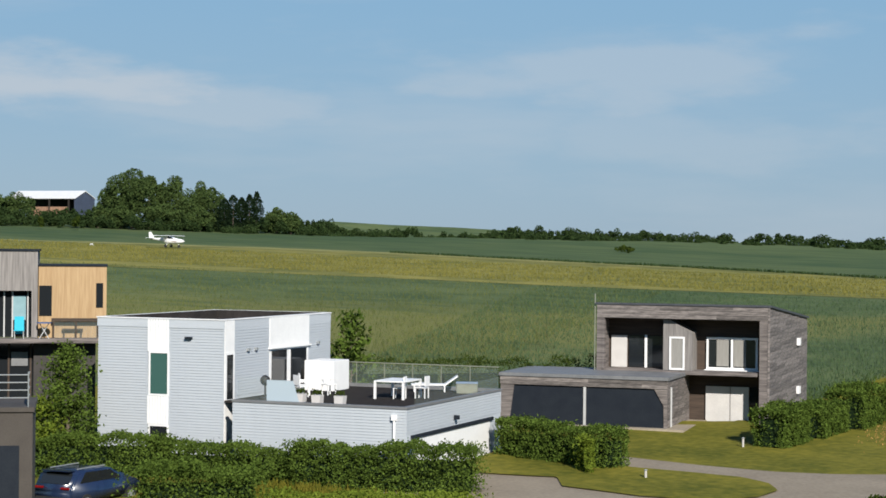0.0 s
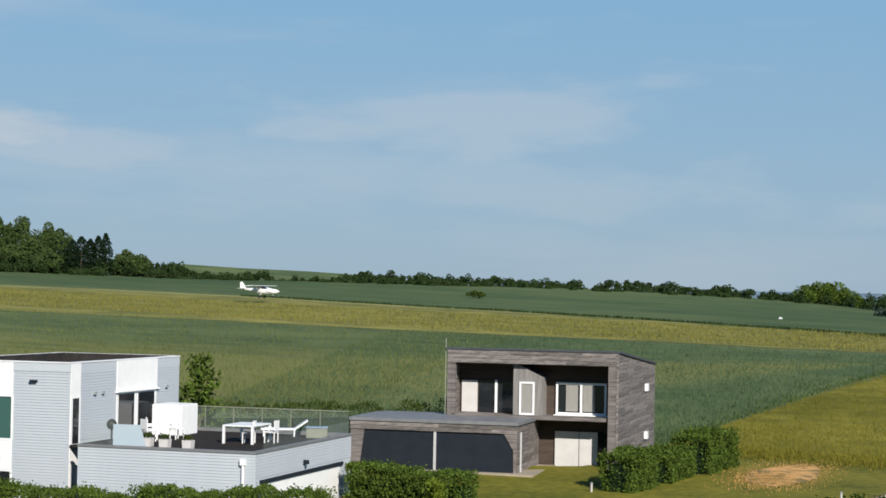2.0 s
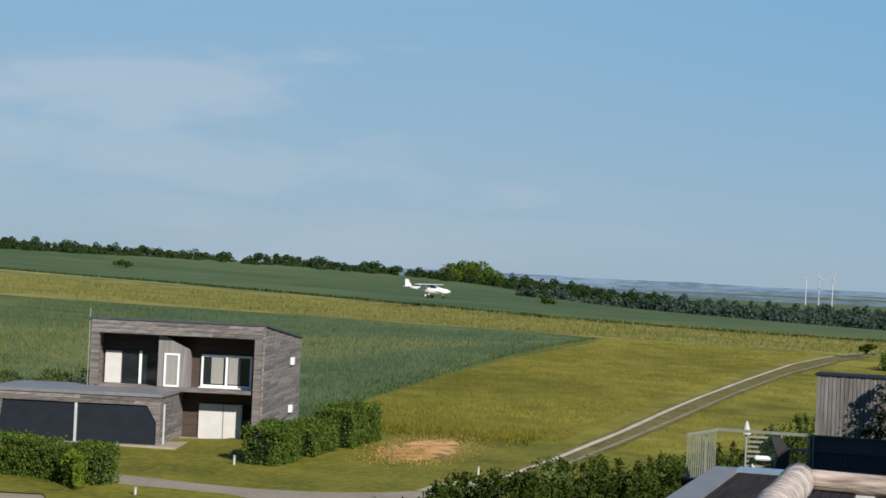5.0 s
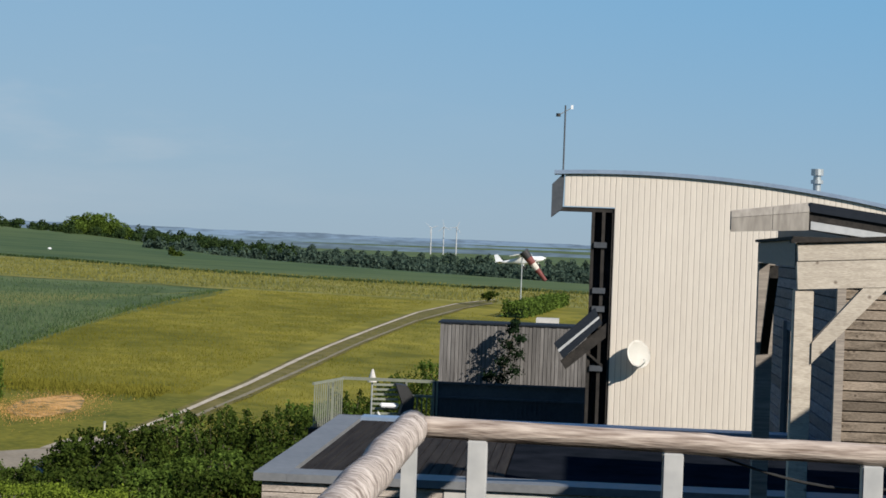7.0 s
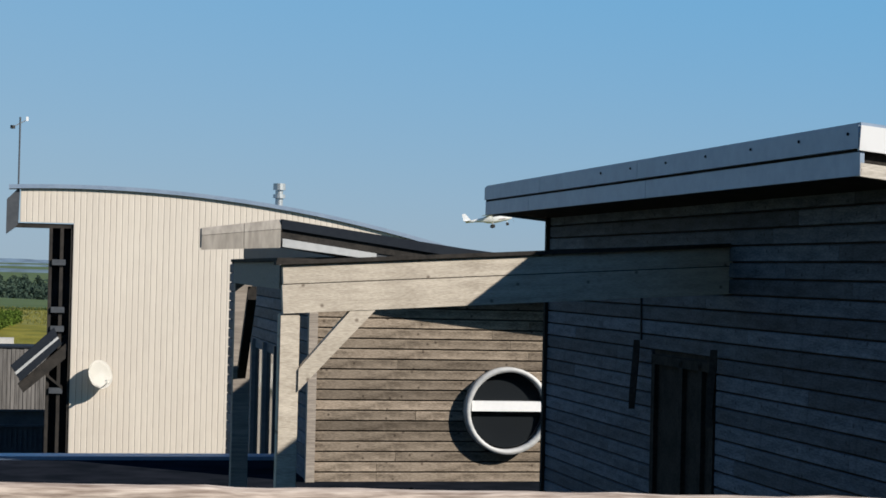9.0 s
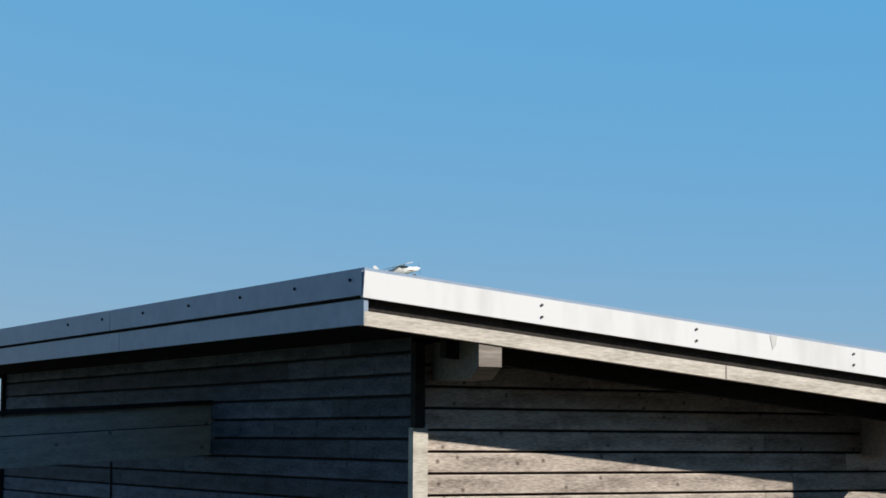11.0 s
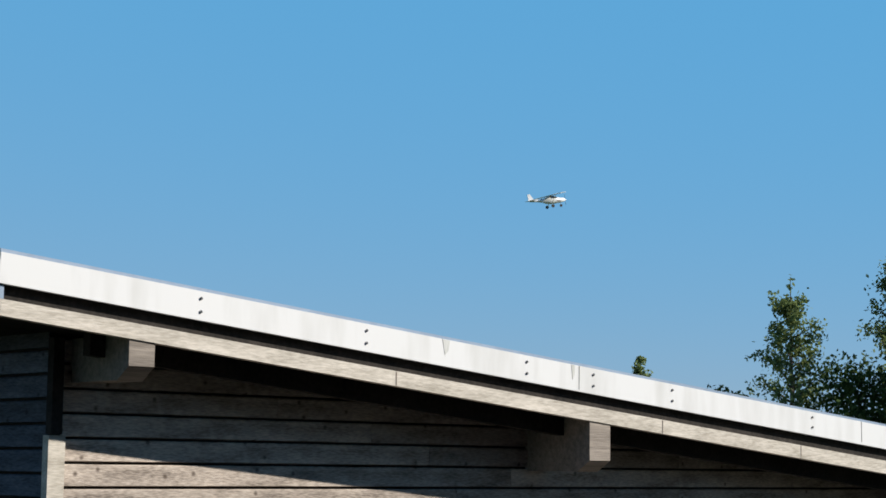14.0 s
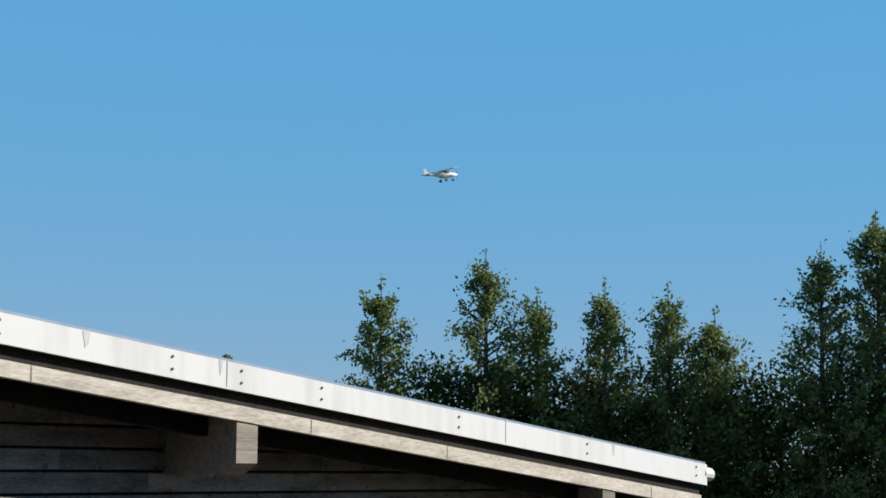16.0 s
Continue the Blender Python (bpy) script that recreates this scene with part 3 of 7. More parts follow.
def loft(name, left, right, material, lift, n=60, m=10, label="", category="ground", rag=0.8):
    """A strip of ground cover between two lines over the land."""
    def along(line, k):
        line = np.array(line, float)
        c = np.r_[0, np.cumsum(np.linalg.norm(np.diff(line, axis=0), axis=1))]
        s = np.linspace(0, c[-1], k)
        return np.stack([np.interp(s, c, line[:, 0]), np.interp(s, c, line[:, 1])], 1)
    a, b = along(left, n), along(right, n)
    w = np.linspace(0, 1, m)[None, :, None]
    xy = a[:, None] * (1 - w) + b[:, None] * w
    wob = np.array([[noise.noise((p[0] * 0.21, p[1] * 0.21, 3.0)) for p in row] for row in xy])
    edge = (np.linspace(0, 1, m) * 2 - 1)[None, :] ** 9
    xy[:, :, 1] += wob * edge * rag
    z = height(xy[:, :, 0], xy[:, :, 1]) + lift
    v = np.concatenate([xy, z[:, :, None]], 2).reshape(-1, 3)
    i = np.arange(n * m).reshape(n, m)
    f = np.stack([i[:-1, :-1], i[1:, :-1], i[1:, 1:], i[:-1, 1:]], -1).reshape(-1, 4)
    ob = soup(name, v, f, material)
    for p in ob.data.polygons:
        p.use_smooth = True
    return tagged(ob, label, category, "", "structure")


def axis_grid(k, far):
    s = np.sinh(np.linspace(-1, 1, k) * 4.2)
    return s / s[-1] * far


gx, gy = np.meshgrid(axis_grid(190, 4300), axis_grid(190, 4300) , indexing="ij")
gv = np.stack([gx, gy, height(gx, gy)], -1).reshape(-1, 3)
gi = np.arange(190 * 190).reshape(190, 190)
ground = soup("ground", gv, np.stack([gi[:-1, :-1], gi[1:, :-1], gi[1:, 1:], gi[:-1, 1:]], -1).reshape(-1, 4), M["crop"])
for p in ground.data.polygons:
    p.use_smooth = True
tagged(ground, "gently rising land under green crops", "field", "", "structure")

STRIP_EDGE = [(-420, 215), (-260, 223), (-203, 238), (-188, 247), (-170, 254), (-142, 260), (-109, 256), (-88, 254), (-71, 250), (-51, 242), (-33, 232), (-10, 229), (14, 231), (60, 236), (120, 240)]
loft("far_field", STRIP_EDGE, [(-420, 420), (-300, 420), (-210, 430), (-120, 430), (-60, 430), (10, 420), (60, 420), (200, 420)],
     M["cropfar"], 0.05, 120, 50, "blue-green cereal field beyond the airstrip", "field")
loft("airstrip", STRIP_EDGE, [(-420, 180), (-220, 182), (-140, 184.5), (-125, 187), (-103, 190), (-81, 190), (-63, 193), (-46, 194), (-28, 194.5), (-21.4, 193), (30, 190), (120, 188)],
     M["strip"], 0.04, 120, 14, "mown yellowish grass airstrip across the fields", "airstrip")
loft("strip_edge", [(x, y + 1.5) for x, y in STRIP_EDGE[1:8]], [(x, y - 5) for x, y in STRIP_EDGE[1:8]], M["strawgrass"], 0.09, 60, 5, "pale worn edge of the airstrip", "airstrip", 1.5)
loft("meadow", [(-26.6, 95), (-26.5, 112), (-26.1, 121), (-25.7, 135), (-24.8, 150), (-23.2, 165), (-21.8, 178), (-21.4, 193.5)],
     [(60, 70), (60, 100), (60, 120), (60, 140), (60, 165), (60, 193)], M["meadow"], 0.14, 60, 40, "tall bright green meadow grass", "meadow")
loft("lawn", [(-36, 60), (-36, 82), (-28, 86), (-25, 98)], [(30, 55), (30, 75), (20, 82), (10, 86)], M["lawn"], 0.18, 40, 24, "short lawn round the houses", "lawn")
loft("garden", [(-70, 30), (-70, 62), (-60, 90)], [(20, 10), (10, 40), (-30, 62)], M["lawn"], 0.16, 40, 24, "rough grass between the hedges", "lawn")
loft("road", [(-34, 73.6), (-28.3, 72.3), (-24.7, 71.8), (-21.5, 71.9), (-19.3, 72.5), (-17.3, 73.6), (-15.8, 74.8), (-13.4, 76.0)],
     [(-34, 58.2), (-29.5, 58.6), (-26, 58.5), (-22, 58.5), (-18, 59.5), (-15, 62), (-13, 67), (-12.6, 74)], M["asphalt"], 0.23, 60, 20, "worn pale asphalt lane and forecourt", "road", 0.3)
loft("grass_island", [(-33.5, 71.2), (-29, 70.2), (-27.3, 69.8), (-24.6, 69.6), (-22.3, 69.4), (-20.9, 68.4), (-20.1, 67.1)],
     [(-33.5, 64.8), (-31.1, 65.3), (-28.6, 65.9), (-27.6, 64.1), (-24.3, 63.5), (-21.8, 64.0), (-20.3, 65.6)], M["lawn"], 0.28, 50, 14, "short grass island inside the lane", "lawn", 0.4)
loft("concrete_pad", [(-15.9, 74.7), (-15.3, 77.9)], [(-12.9, 75.2), (-13.4, 79.2)], M["pad"], 0.26, 16, 6, "pale concrete pad where the track begins", "pavement", 0.3)
loft("track", [(-13.4, 80.6), (-12.75, 84.9), (-12.2, 88.2), (-11.4, 94.5), (-10.45, 101.7), (-8.85, 117.1), (-7.65, 127.4), (-5.05, 147.4), (-2.05, 169.4), (1.75, 187.7), (6.05, 200.9)],
     [(-13.05, 80.6), (-12.4, 84.9), (-11.85, 88.2), (-11.05, 94.5), (-10.1, 101.8), (-8.5, 117.2), (-7.3, 127.6), (-4.7, 147.6), (-1.7, 169.6), (2.05, 187.8), (6.3, 200.8)], M["dirt"], 0.24, 110, 5, "pale dirt wheel track through the meadow", "track", 0.3)
loft("track", [(-12.15, 80.6), (-11.05, 89.5), (-9.95, 97), (-8.1, 111.4), (-5.6, 132), (-2.1, 157), (2.2, 180), (5.6, 193)],
     [(-11.9, 80.7), (-10.75, 89.6), (-9.65, 97.1), (-7.8, 111.6), (-5.3, 132.3), (-1.8, 157.3), (2.5, 180), (5.8, 193)], M["dirtdark"], 0.23, 110, 5, "second, darker wheel rut of the track", "track", 0.5)
loft("track_verge", [(-13.9, 80.2), (-12.7, 88), (-11.8, 94.5), (-10.85, 101.7), (-9.2, 117), (-8.0, 127.3), (-5.4, 147.3), (-2.4, 169.2), (1.4, 187.6), (5.7, 200.9)],
     [(-11.6, 80.8), (-10.5, 89.7), (-9.4, 97.2), (-7.55, 111.8), (-5.05, 132.5), (-1.55, 157.5), (2.8, 180), (6.6, 200)], M["verge"], 0.19, 110, 9, "worn brown-green verge along the wheel track", "track", 1.2)
loft("straw_patch", [(-19.2, 84.2), (-20.0, 85.6), (-20.1, 88.4), (-19.6, 91.2), (-18.6, 92.6)], [(-17.9, 84.0), (-17.0, 85.6), (-16.8, 88.4), (-17.2, 91.2), (-18.0, 92.4)], M["straw"], 0.20, 40, 20, "bare patch of orange-tan straw on the grass", "straw", 2.0)


# ---- near complex: all in one frame, turned a little ----
DF = pose(4.93, 8.62, 0, 0, 0, -4.4)
BOARD = {}


def board(length, pitch, material, parent, at, turn=0.0, depth=0.022):
    """One cladding board: bevelled, its own x along its length; shared meshes."""
    key = (round(length, 2), round(pitch, 3), material.name)
    if key not in BOARD:
        L, h = key[0] / 2, pitch - (0.013 if "brown" in material.name else 0.012 if "white" in material.name else 0.011)
        b = slab([(0, 0), (-depth, 0.004), (-depth, h - 0.006), (-depth + 0.006, h), (0, h)], -L + 0.0015, L - 0.0015, axis="x")
        bmesh.ops.recalc_face_normals(b, faces=b.faces)
        me = mesh_of(b, "board")
        me.materials.append(material)
        BOARD[key] = me
    ob = new("board", BOARD[key])
    ob.parent = parent
    ob.matrix_local = REL.get(parent.name, Matrix()) @ Matrix.Translation(at) @ Matrix.Rotation(turn, 4, "Z")
    return ob


def cut_runs(a, b, rand, step=3.2):
    """Butt joints along a course of boards."""
    xs, x = [a], a + rand.uniform(0.6, step)
    while x < b - 0.5:
        xs.append(round(x * 5) / 5)
        x += rand.uniform(1.6, step + 1)
    xs.append(b)
    return list(zip(xs, xs[1:]))


# -- timber house with a sloping roof --
dh = thing("timber_house", DF @ pose(0.53, 0.45, 0), "weathered timber-clad house under a pitched zinc-edged roof", "house", frm=DF)
RS = -0.0925                       # fall of the roof along x


def rz(x):
    return 10.16 + RS * x


part("wall", slab([(0.555, -0.2), (8.3, -0.2), (8.3, rz(8.3) - 0.3), (0.555, rz(0.555) - 0.3)], 0.505, 7.68), M["darktimber"], dh, "dark backing behind the boards")
part("roof", slab([(0.02, rz(0.02) - 0.24), (8.58, rz(8.58) - 0.24), (8.58, rz(8.58) - 0.012), (0.02, rz(0.02) - 0.012)], 0.03, 8.02), M["darktimber"], dh, "dark timber roof deck with soffit")
part("roof_sheet", slab([(0.0, rz(0) - 0.012), (8.62, rz(8.62) - 0.012), (8.62, rz(8.62) + 0.004), (0.0, rz(0) + 0.004)], 0.0, 8.05), M["zinc"], dh, "zinc roof sheet")
b = slab([(-0.012, rz(0) - 0.140), (8.62, rz(8.62) - 0.160), (8.62, rz(8.62) - 0.012), (-0.004, rz(0) - 0.012)], -0.012, 0.012)
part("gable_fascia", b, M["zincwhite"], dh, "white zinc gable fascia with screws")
part("gable_board", slab([(0.0, rz(0) - 0.272), (8.55, rz(8.55) - 0.320), (8.55, rz(8.55) - 0.235), (0.0, rz(0) - 0.203)], 0.0, 0.045), M["barge"], dh, "pale greyed timber barge board")
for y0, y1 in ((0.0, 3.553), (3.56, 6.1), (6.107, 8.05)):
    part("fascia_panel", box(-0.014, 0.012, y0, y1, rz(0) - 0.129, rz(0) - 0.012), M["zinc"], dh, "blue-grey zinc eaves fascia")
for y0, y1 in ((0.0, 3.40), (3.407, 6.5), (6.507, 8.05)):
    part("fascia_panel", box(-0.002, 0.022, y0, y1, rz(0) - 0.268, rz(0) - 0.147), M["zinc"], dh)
for x in (3.42, 5.95):
    part("fascia_joint", box(x, x + 0.005, -0.0145, -0.012, rz(x) - 0.138, rz(x) - 0.012), M["lichen"], dh, "fine joint between fascia sheets")
for x, w in ((2.44, 0.05), (3.36, 0.03), (7.25, 0.03)):
    part("fascia_stain", slab([(x, rz(x) - 0.014), (x + w, rz(x + w) - 0.014), (x + w * 0.8, rz(x) - 0.070), (x + w * 0.35, rz(x) - 0.092)], -0.0135, -0.012), M["lichen"], dh, "grey-green run-off stain")
for x in (2.15, 4.1, 5.35, 7.8):
    part("barge_joint", box(x, x + 0.006, -0.002, 0.0, rz(x) - 0.27 - 0.0056 * x, rz(x) - 0.206 - 0.0036 * x), M["greyboard"], dh, "check in the barge board")
part("back_fascia", slab([(0.0, rz(0) - 0.26), (8.6, rz(8.6) - 0.26), (8.6, rz(8.6) - 0.012), (0.0, rz(0) - 0.012)], 8.03, 8.05), M["zinc"], dh)
for x in (0.99, 1.95, 3.03, 3.53, 4.17, 5.45, 6.92, 8.45):
    for dz in (-0.045, -0.105):
        part("screw", rod((x, -0.018, rz(x) + dz), (x, -0.012, rz(x) + dz), 0.007, 6), M["zincdark"], dh)
for y in (0.12, 0.75, 1.45, 2.2, 2.95, 3.7, 4.4):
    part("screw", rod((-0.022, y, rz(0) - 0.05), (-0.014, y, rz(0) - 0.05), 0.008, 6), M["anthracite"], dh)
for x, w, zt, face in ((0.637, 0.131, 9.845, 0.137), (3.525, 0.160, 9.560, 0.228), (7.155, 0.160, 9.19, 0.228)):
    part("purlin_end", slab([(0.008, zt), (0.5, zt), (0.5, zt - face - 0.06), (0.10, zt - face - 0.06), (0.008, zt - face)], x, x + w, axis="x"), M["greyboard"], dh, "weathered purlin end with a splayed lower edge")
part("verge_rafter", slab([(0.56, rz(0.56) - 0.35), (8.5, rz(8.5) - 0.40), (8.5, rz(8.5) - 0.24), (0.56, rz(0.56) - 0.24)], 0.20, 0.26), M["darktimber"], dh, "dark rafter behind the barge board")
part("gutter_end", rod((8.60, 0.03, rz(8.6) - 0.075), (8.73, 0.03, rz(8.6) - 0.085), 0.05, 12), M["zincwhite"], dh, "pale gutter end")
part("corner_trim", box(0.515, 0.60, 0.45, 0.50, 2, 9.41), M["barge"], dh, "pale corner batten")
part("corner_trim", box(0.515, 0.57, 0.43, 0.48, 9.415, rz(0.5) - 0.27), M["darktimber"], dh)
rand = random.Random(3)
pitch = 0.111
for k in range(24):
    z = 9.96 - 0.111 - k * pitch
    if z > rz(0.6) - 0.27:
        continue
    for a, c in cut_runs(0.60, 8.28, rand):
        if z + 0.03 > rz(c) - 0.24:
            c2 = (10.16 - 0.24 - (z + 0.03)) / -RS
            if c2 < a + 0.3:
                continue
            c = round(min(c, c2), 2)
        board(c - a, pitch, M["weathered"], dh, ((a + c) / 2, 0.502, z))
# eaves wall: gable cladding again, coloured dark for its shade
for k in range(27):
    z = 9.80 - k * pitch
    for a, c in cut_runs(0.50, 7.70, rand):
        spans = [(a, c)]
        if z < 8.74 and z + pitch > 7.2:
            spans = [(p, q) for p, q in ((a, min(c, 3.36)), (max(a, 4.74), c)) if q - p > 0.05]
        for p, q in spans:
            board(q - p, pitch, M["shadeboard"], dh, (0.552, (p + q) / 2, z), -math.pi / 2)
part("far_corner_trim", box(0.50, 0.56, 7.70, 7.76, 2, 9.87), M["darktimber"], dh)
part("door", box(0.56, 0.66, 3.38, 4.72, 6.6, 8.74), M["glassdark"], dh, "dark glazed terrace door")
for y in (3.38, 3.62, 4.02, 4.64):
    part("door_frame", box(0.52, 0.60, y, y + 0.075, 6.6, 8.74), M["darktimber"], dh)
part("door_frame", box(0.52, 0.60, 3.38, 4.72, 8.69, 8.76), M["darktimber"], dh)
for y in (3.26, 4.93):
    part("awning_arm", beam((0.47, y, 8.86), (0.42, y - 0.06, 8.45), 0.05, 0.12), M["darktimber"], dh, "dark folding arm on the wall")
part("cable", rod((0.52, 5.0, 9.25), (0.52, 4.98, 8.86), 0.008, 6), M["black"], dh)

# -- timber canopy beside it --
PF = DF @ Matrix.Translation((-0.384, -0.864, 0.893)) @ Matrix.Scale(0.904, 4)
pg = thing("timber_canopy", DF @ pose(-2.45, 3.35, 6), "pale squared timber canopy frame with post and brace", "pergola", frm=PF)
A, B = Vector((-2.36, 4.6, 9.38)), Vector((1.20, 4.50, 9.604))
dirn = (B - A).normalized()
part("cap", beam(A + dirn * -0.05 + Vector((0, 0, 0.03)), B + dirn * 0.03 + Vector((0, 0, 0.03)), 0.16, 0.03), M["darktimber"], pg, "dark weathered cap strip")
BX0, BZ0, BZ1, BX1, BX2, BZ2 = -2.228, 8.47, 8.63, -1.85, -1.673, 9.07
for drop, deep in ((0.0, 0.139), (0.146, 0.207)):
    off = Vector((0, 0, -drop))
    bm = beam((0, 0, 0), ((B - A).length, 0, 0), 0.11, deep)
    ob = part("beam_board", bm, M["palebeam"], pg, "pale timber beam board")
    d = (B - A)
    rotm = d.to_track_quat("X", "Z").to_matrix().to_4x4()
    ob.data.transform(REL[pg.name].inverted())
    ob.matrix_local = REL[pg.name] @ Matrix.Translation(A + off) @ rotm
part("beam_core", beam(A + dirn * 0.02 + Vector((0, 0, -0.02)), B - dirn * 0.02 + Vector((0, 0, -0.02)), 0.08, 0.31), M["darktimber"], pg, "dark core behind the beam boards")
part("post", box(-2.37, -2.225, 4.56, 4.70, 5.9, 9.025, bevel=0.006), M["palebeam"], pg, "pale squared timber post")
brace = slab([(BX0, BZ0), (BX0, BZ1), (BX1, BZ2), (BX2, BZ2)], 4.55, 4.65)
for v in brace.verts:
    v.co.y -= 0.028 * (v.co.x + 2.36)
part("brace", brace, M["palebeam"], pg, "pale diagonal brace")
part("side_beam", slab([(-2.36, 4.72), (-2.24, 4.72), (-2.10, 9.3), (-2.22, 9.3)], 9.20, 9.40, axis="z"), M["greyboard"], pg, "grey side beam in shade")
part("back_post", box(-2.21, -2.05, 9.2, 9.36, 5.9, 9.195), M["greyboard"], pg, "grey rear post")
part("side_brace", beam((-2.16, 8.2, 9.18), (-2.13, 9.2, 8.4), 0.08, 0.12), M["darktimber"], pg)
part("canopy_deck", slab([(-2.38, 4.72), (-2.10, 4.72), (-1.96, 9.4), (-2.24, 9.4)], 9.403, 9.43, axis="z"), M["darktimber"], pg)

# -- house with the round window --
RF = DF @ Matrix.Translation((0.520, 1.196, -1.208)) @ Matrix.Scale(1.13, 4)
rh = thing("round_window_house", DF @ pose(-0.9, 12.6, 0), "weathered brown timber-clad house with a round window", "house", frm=RF)
part("wall", box(-1.28, 5, 10.03, 18.4, -0.2, 9.42), M["darktimber"], rh, "dark backing wall")
# side wall facing -x, its shade coloured into the boards
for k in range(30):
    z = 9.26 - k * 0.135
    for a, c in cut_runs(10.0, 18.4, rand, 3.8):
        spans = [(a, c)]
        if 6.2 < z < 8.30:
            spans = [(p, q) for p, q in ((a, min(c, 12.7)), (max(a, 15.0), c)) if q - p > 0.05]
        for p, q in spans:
            board(q - p, 0.135, M["shadeboard"], rh, (-1.285, (p + q) / 2, z), -math.pi / 2)
part("corner_trim", box(-1.34, -1.25, 9.96, 10.06, 2, 9.4), M["greyboard"], rh)
cx, cz, cr = 0.76, 7.91, 0.47
for k in range(44):
    z = 9.28 - k * 0.106
    for a, c in cut_runs(-1.25, 3.0, rand, 3.8):
        spans = [(a, c)]
        dz = abs(z + 0.053 - cz)
        if dz < cr - 0.04:
            w = math.sqrt((cr - 0.04) ** 2 - dz * dz)
            spans = [(p, q) for p, q in ((a, min(c, cx - w)), (max(a, cx + w), c)) if q - p > 0.05]
        for p, q in spans:
            board(q - p, 0.106, M["brownboard"], rh, ((p + q) / 2, 10.03, z))


def ring(cx, y0, y1, cz, r0, r1, n=40):
    bm = bmesh.new()
    rows = []
    for i in range(n):
        a = 2 * math.pi * i / n
        rows.append([bm.verts.new((cx + r * math.cos(a), y, cz + r * math.sin(a))) for r, y in ((r0, y0), (r1, y0), (r1, y1), (r0, y1))])
    for i in range(n):
        p, q = rows[i], rows[(i + 1) % n]
        for j in range(4):
            bm.faces.new((p[j], p[(j + 1) % 4], q[(j + 1) % 4], q[j]))
    return bm


part("round_window", ring(cx, 9.87, 10.04, cz, 0.405, 0.455), M["zincpale"], rh, "round white window frame", True)
part("pane", rod((cx, 9.97, cz), (cx, 10.0, cz), 0.39, 40), M["glassdark"], rh, "dark round window pane")
part("glazing_bar", box(cx - 0.385, cx + 0.385, 9.90, 9.96, cz - 0.005, cz + 0.10), M["whitepaint"], rh, "white crossbar")
part("roof", slab([(-2.48, 9.53), (-1.72, 9.56), (0.15, 9.30), (4.0, 8.9), (4.0, 9.2), (0.15, 9.585), (-1.72, 9.825), (-2.48, 9.72)], 9.5, 9.9), M["zincdark"], rh, "dark zinc roof with a folded edge")
part("rear_roof", slab([(-1.10, 9.47), (0.15, 9.30), (4.0, 8.9), (4.0, 9.2), (0.15, 9.57), (-1.10, 9.73)], 9.9, 18.5), M["zincdark"], rh)
for a, c in ((0.0, 0.53), (0.537, 1.0)):
    x0, x1 = -2.50 + 0.78 * a, -2.50 + 0.78 * c
    part("eaves_fascia", slab([(x0, 9.505 + 0.04 * a), (x1, 9.505 + 0.04 * c), (x1, 9.645 + 0.085 * c), (x0, 9.645 + 0.085 * a)], 9.455, 9.497), M["hoodzinc"], rh, "weathered beige zinc eaves fascia")
    top = slab([(x0, 9.648 + 0.085 * a), (x1, 9.648 + 0.085 * c), (x1, 9.72 + 0.11 * c), (x0, 9.72 + 0.11 * a)], 9.45, 9.497)
    for v in top.verts:
        if v.co.y < 9.46 and v.co.z > 9.69 + 0.097 * (v.co.x + 2.5) / 0.78:
            v.co.y += 0.028
    part("eaves_capping", top, M["hoodzinc"], rh, "folded zinc capping leaning back")
part("verge_flashing", slab([(-1.715, 9.735), (0.15, 9.49), (4.0, 9.10), (4.0, 9.2), (0.15, 9.585), (-1.715, 9.83)], 9.455, 9.499), M["anthracite"], rh, "dark verge flashing")
# shadow gap under the flashing, put in as a dark-coloured strip
part("verge_board", slab([(-1.715, 9.645), (0.15, 9.40), (4.0, 9.0), (4.0, 9.09), (0.15, 9.48), (-1.715, 9.725)], 9.485, 9.499), M["darktimber"], rh, "dark recessed strip standing for the shadow gap")
part("soffit_strip", slab([(-1.70, 9.555), (-0.75, 9.448), (-0.75, 9.513), (-1.70, 9.638)], 9.46, 9.4845), M["zincpale"], rh, "off-white strip under the roof edge")
for y0, y1 in ((12.75, 13.75), (13.85, 14.95)):
    wd = part("side_window", box(-1.30, -1.27, y0, y1, 6.3, 8.40), M["glassdark"], rh, "tall dark side window")
    part("window_frame", box(-1.35, -1.27, y0 - 0.07, y0, 6.3, 8.43), M["zincdark"], wd)
    part("window_frame", box(-1.35, -1.27, y1, y1 + 0.05, 6.3, 8.43), M["zincmid"], wd)

# -- cream house with the curved roof --
ch = thing("cream_house", DF @ pose(-3.35, 31, 0), "cream corrugated-metal house under a curved roof", "house", frm=DF)


def cz_top(x):
    return 10.95 - 0.0172 * (x + 3.2) ** 2


xs = [-3.35 + 0.125 * i for i in range(92)]
part("wall", slab([(-3.33, -0.3), (8, -0.3), (8, cz_top(8) - 0.04)] + [(x, cz_top(x) - 0.04) for x in (6, 4, 2, 0, -2, -3.33)], 31.0045, 31.6), M["darktimber"], ch, "backing wall behind the ribbed sheets")
for i, x in enumerate(xs[:-1]):
    x1 = x + 0.125
    bm = slab([(x, 31.005), (x + 0.004, 31.004), (x + 0.016, 31.0), (x1 - 0.016, 31.0), (x1 - 0.004, 31.004), (x1 - 0.0005, 31.005)], 2.0, min(cz_top(x), cz_top(x1)) - 0.02, axis="z")
    part("sheet", bm, M["cream"], ch)
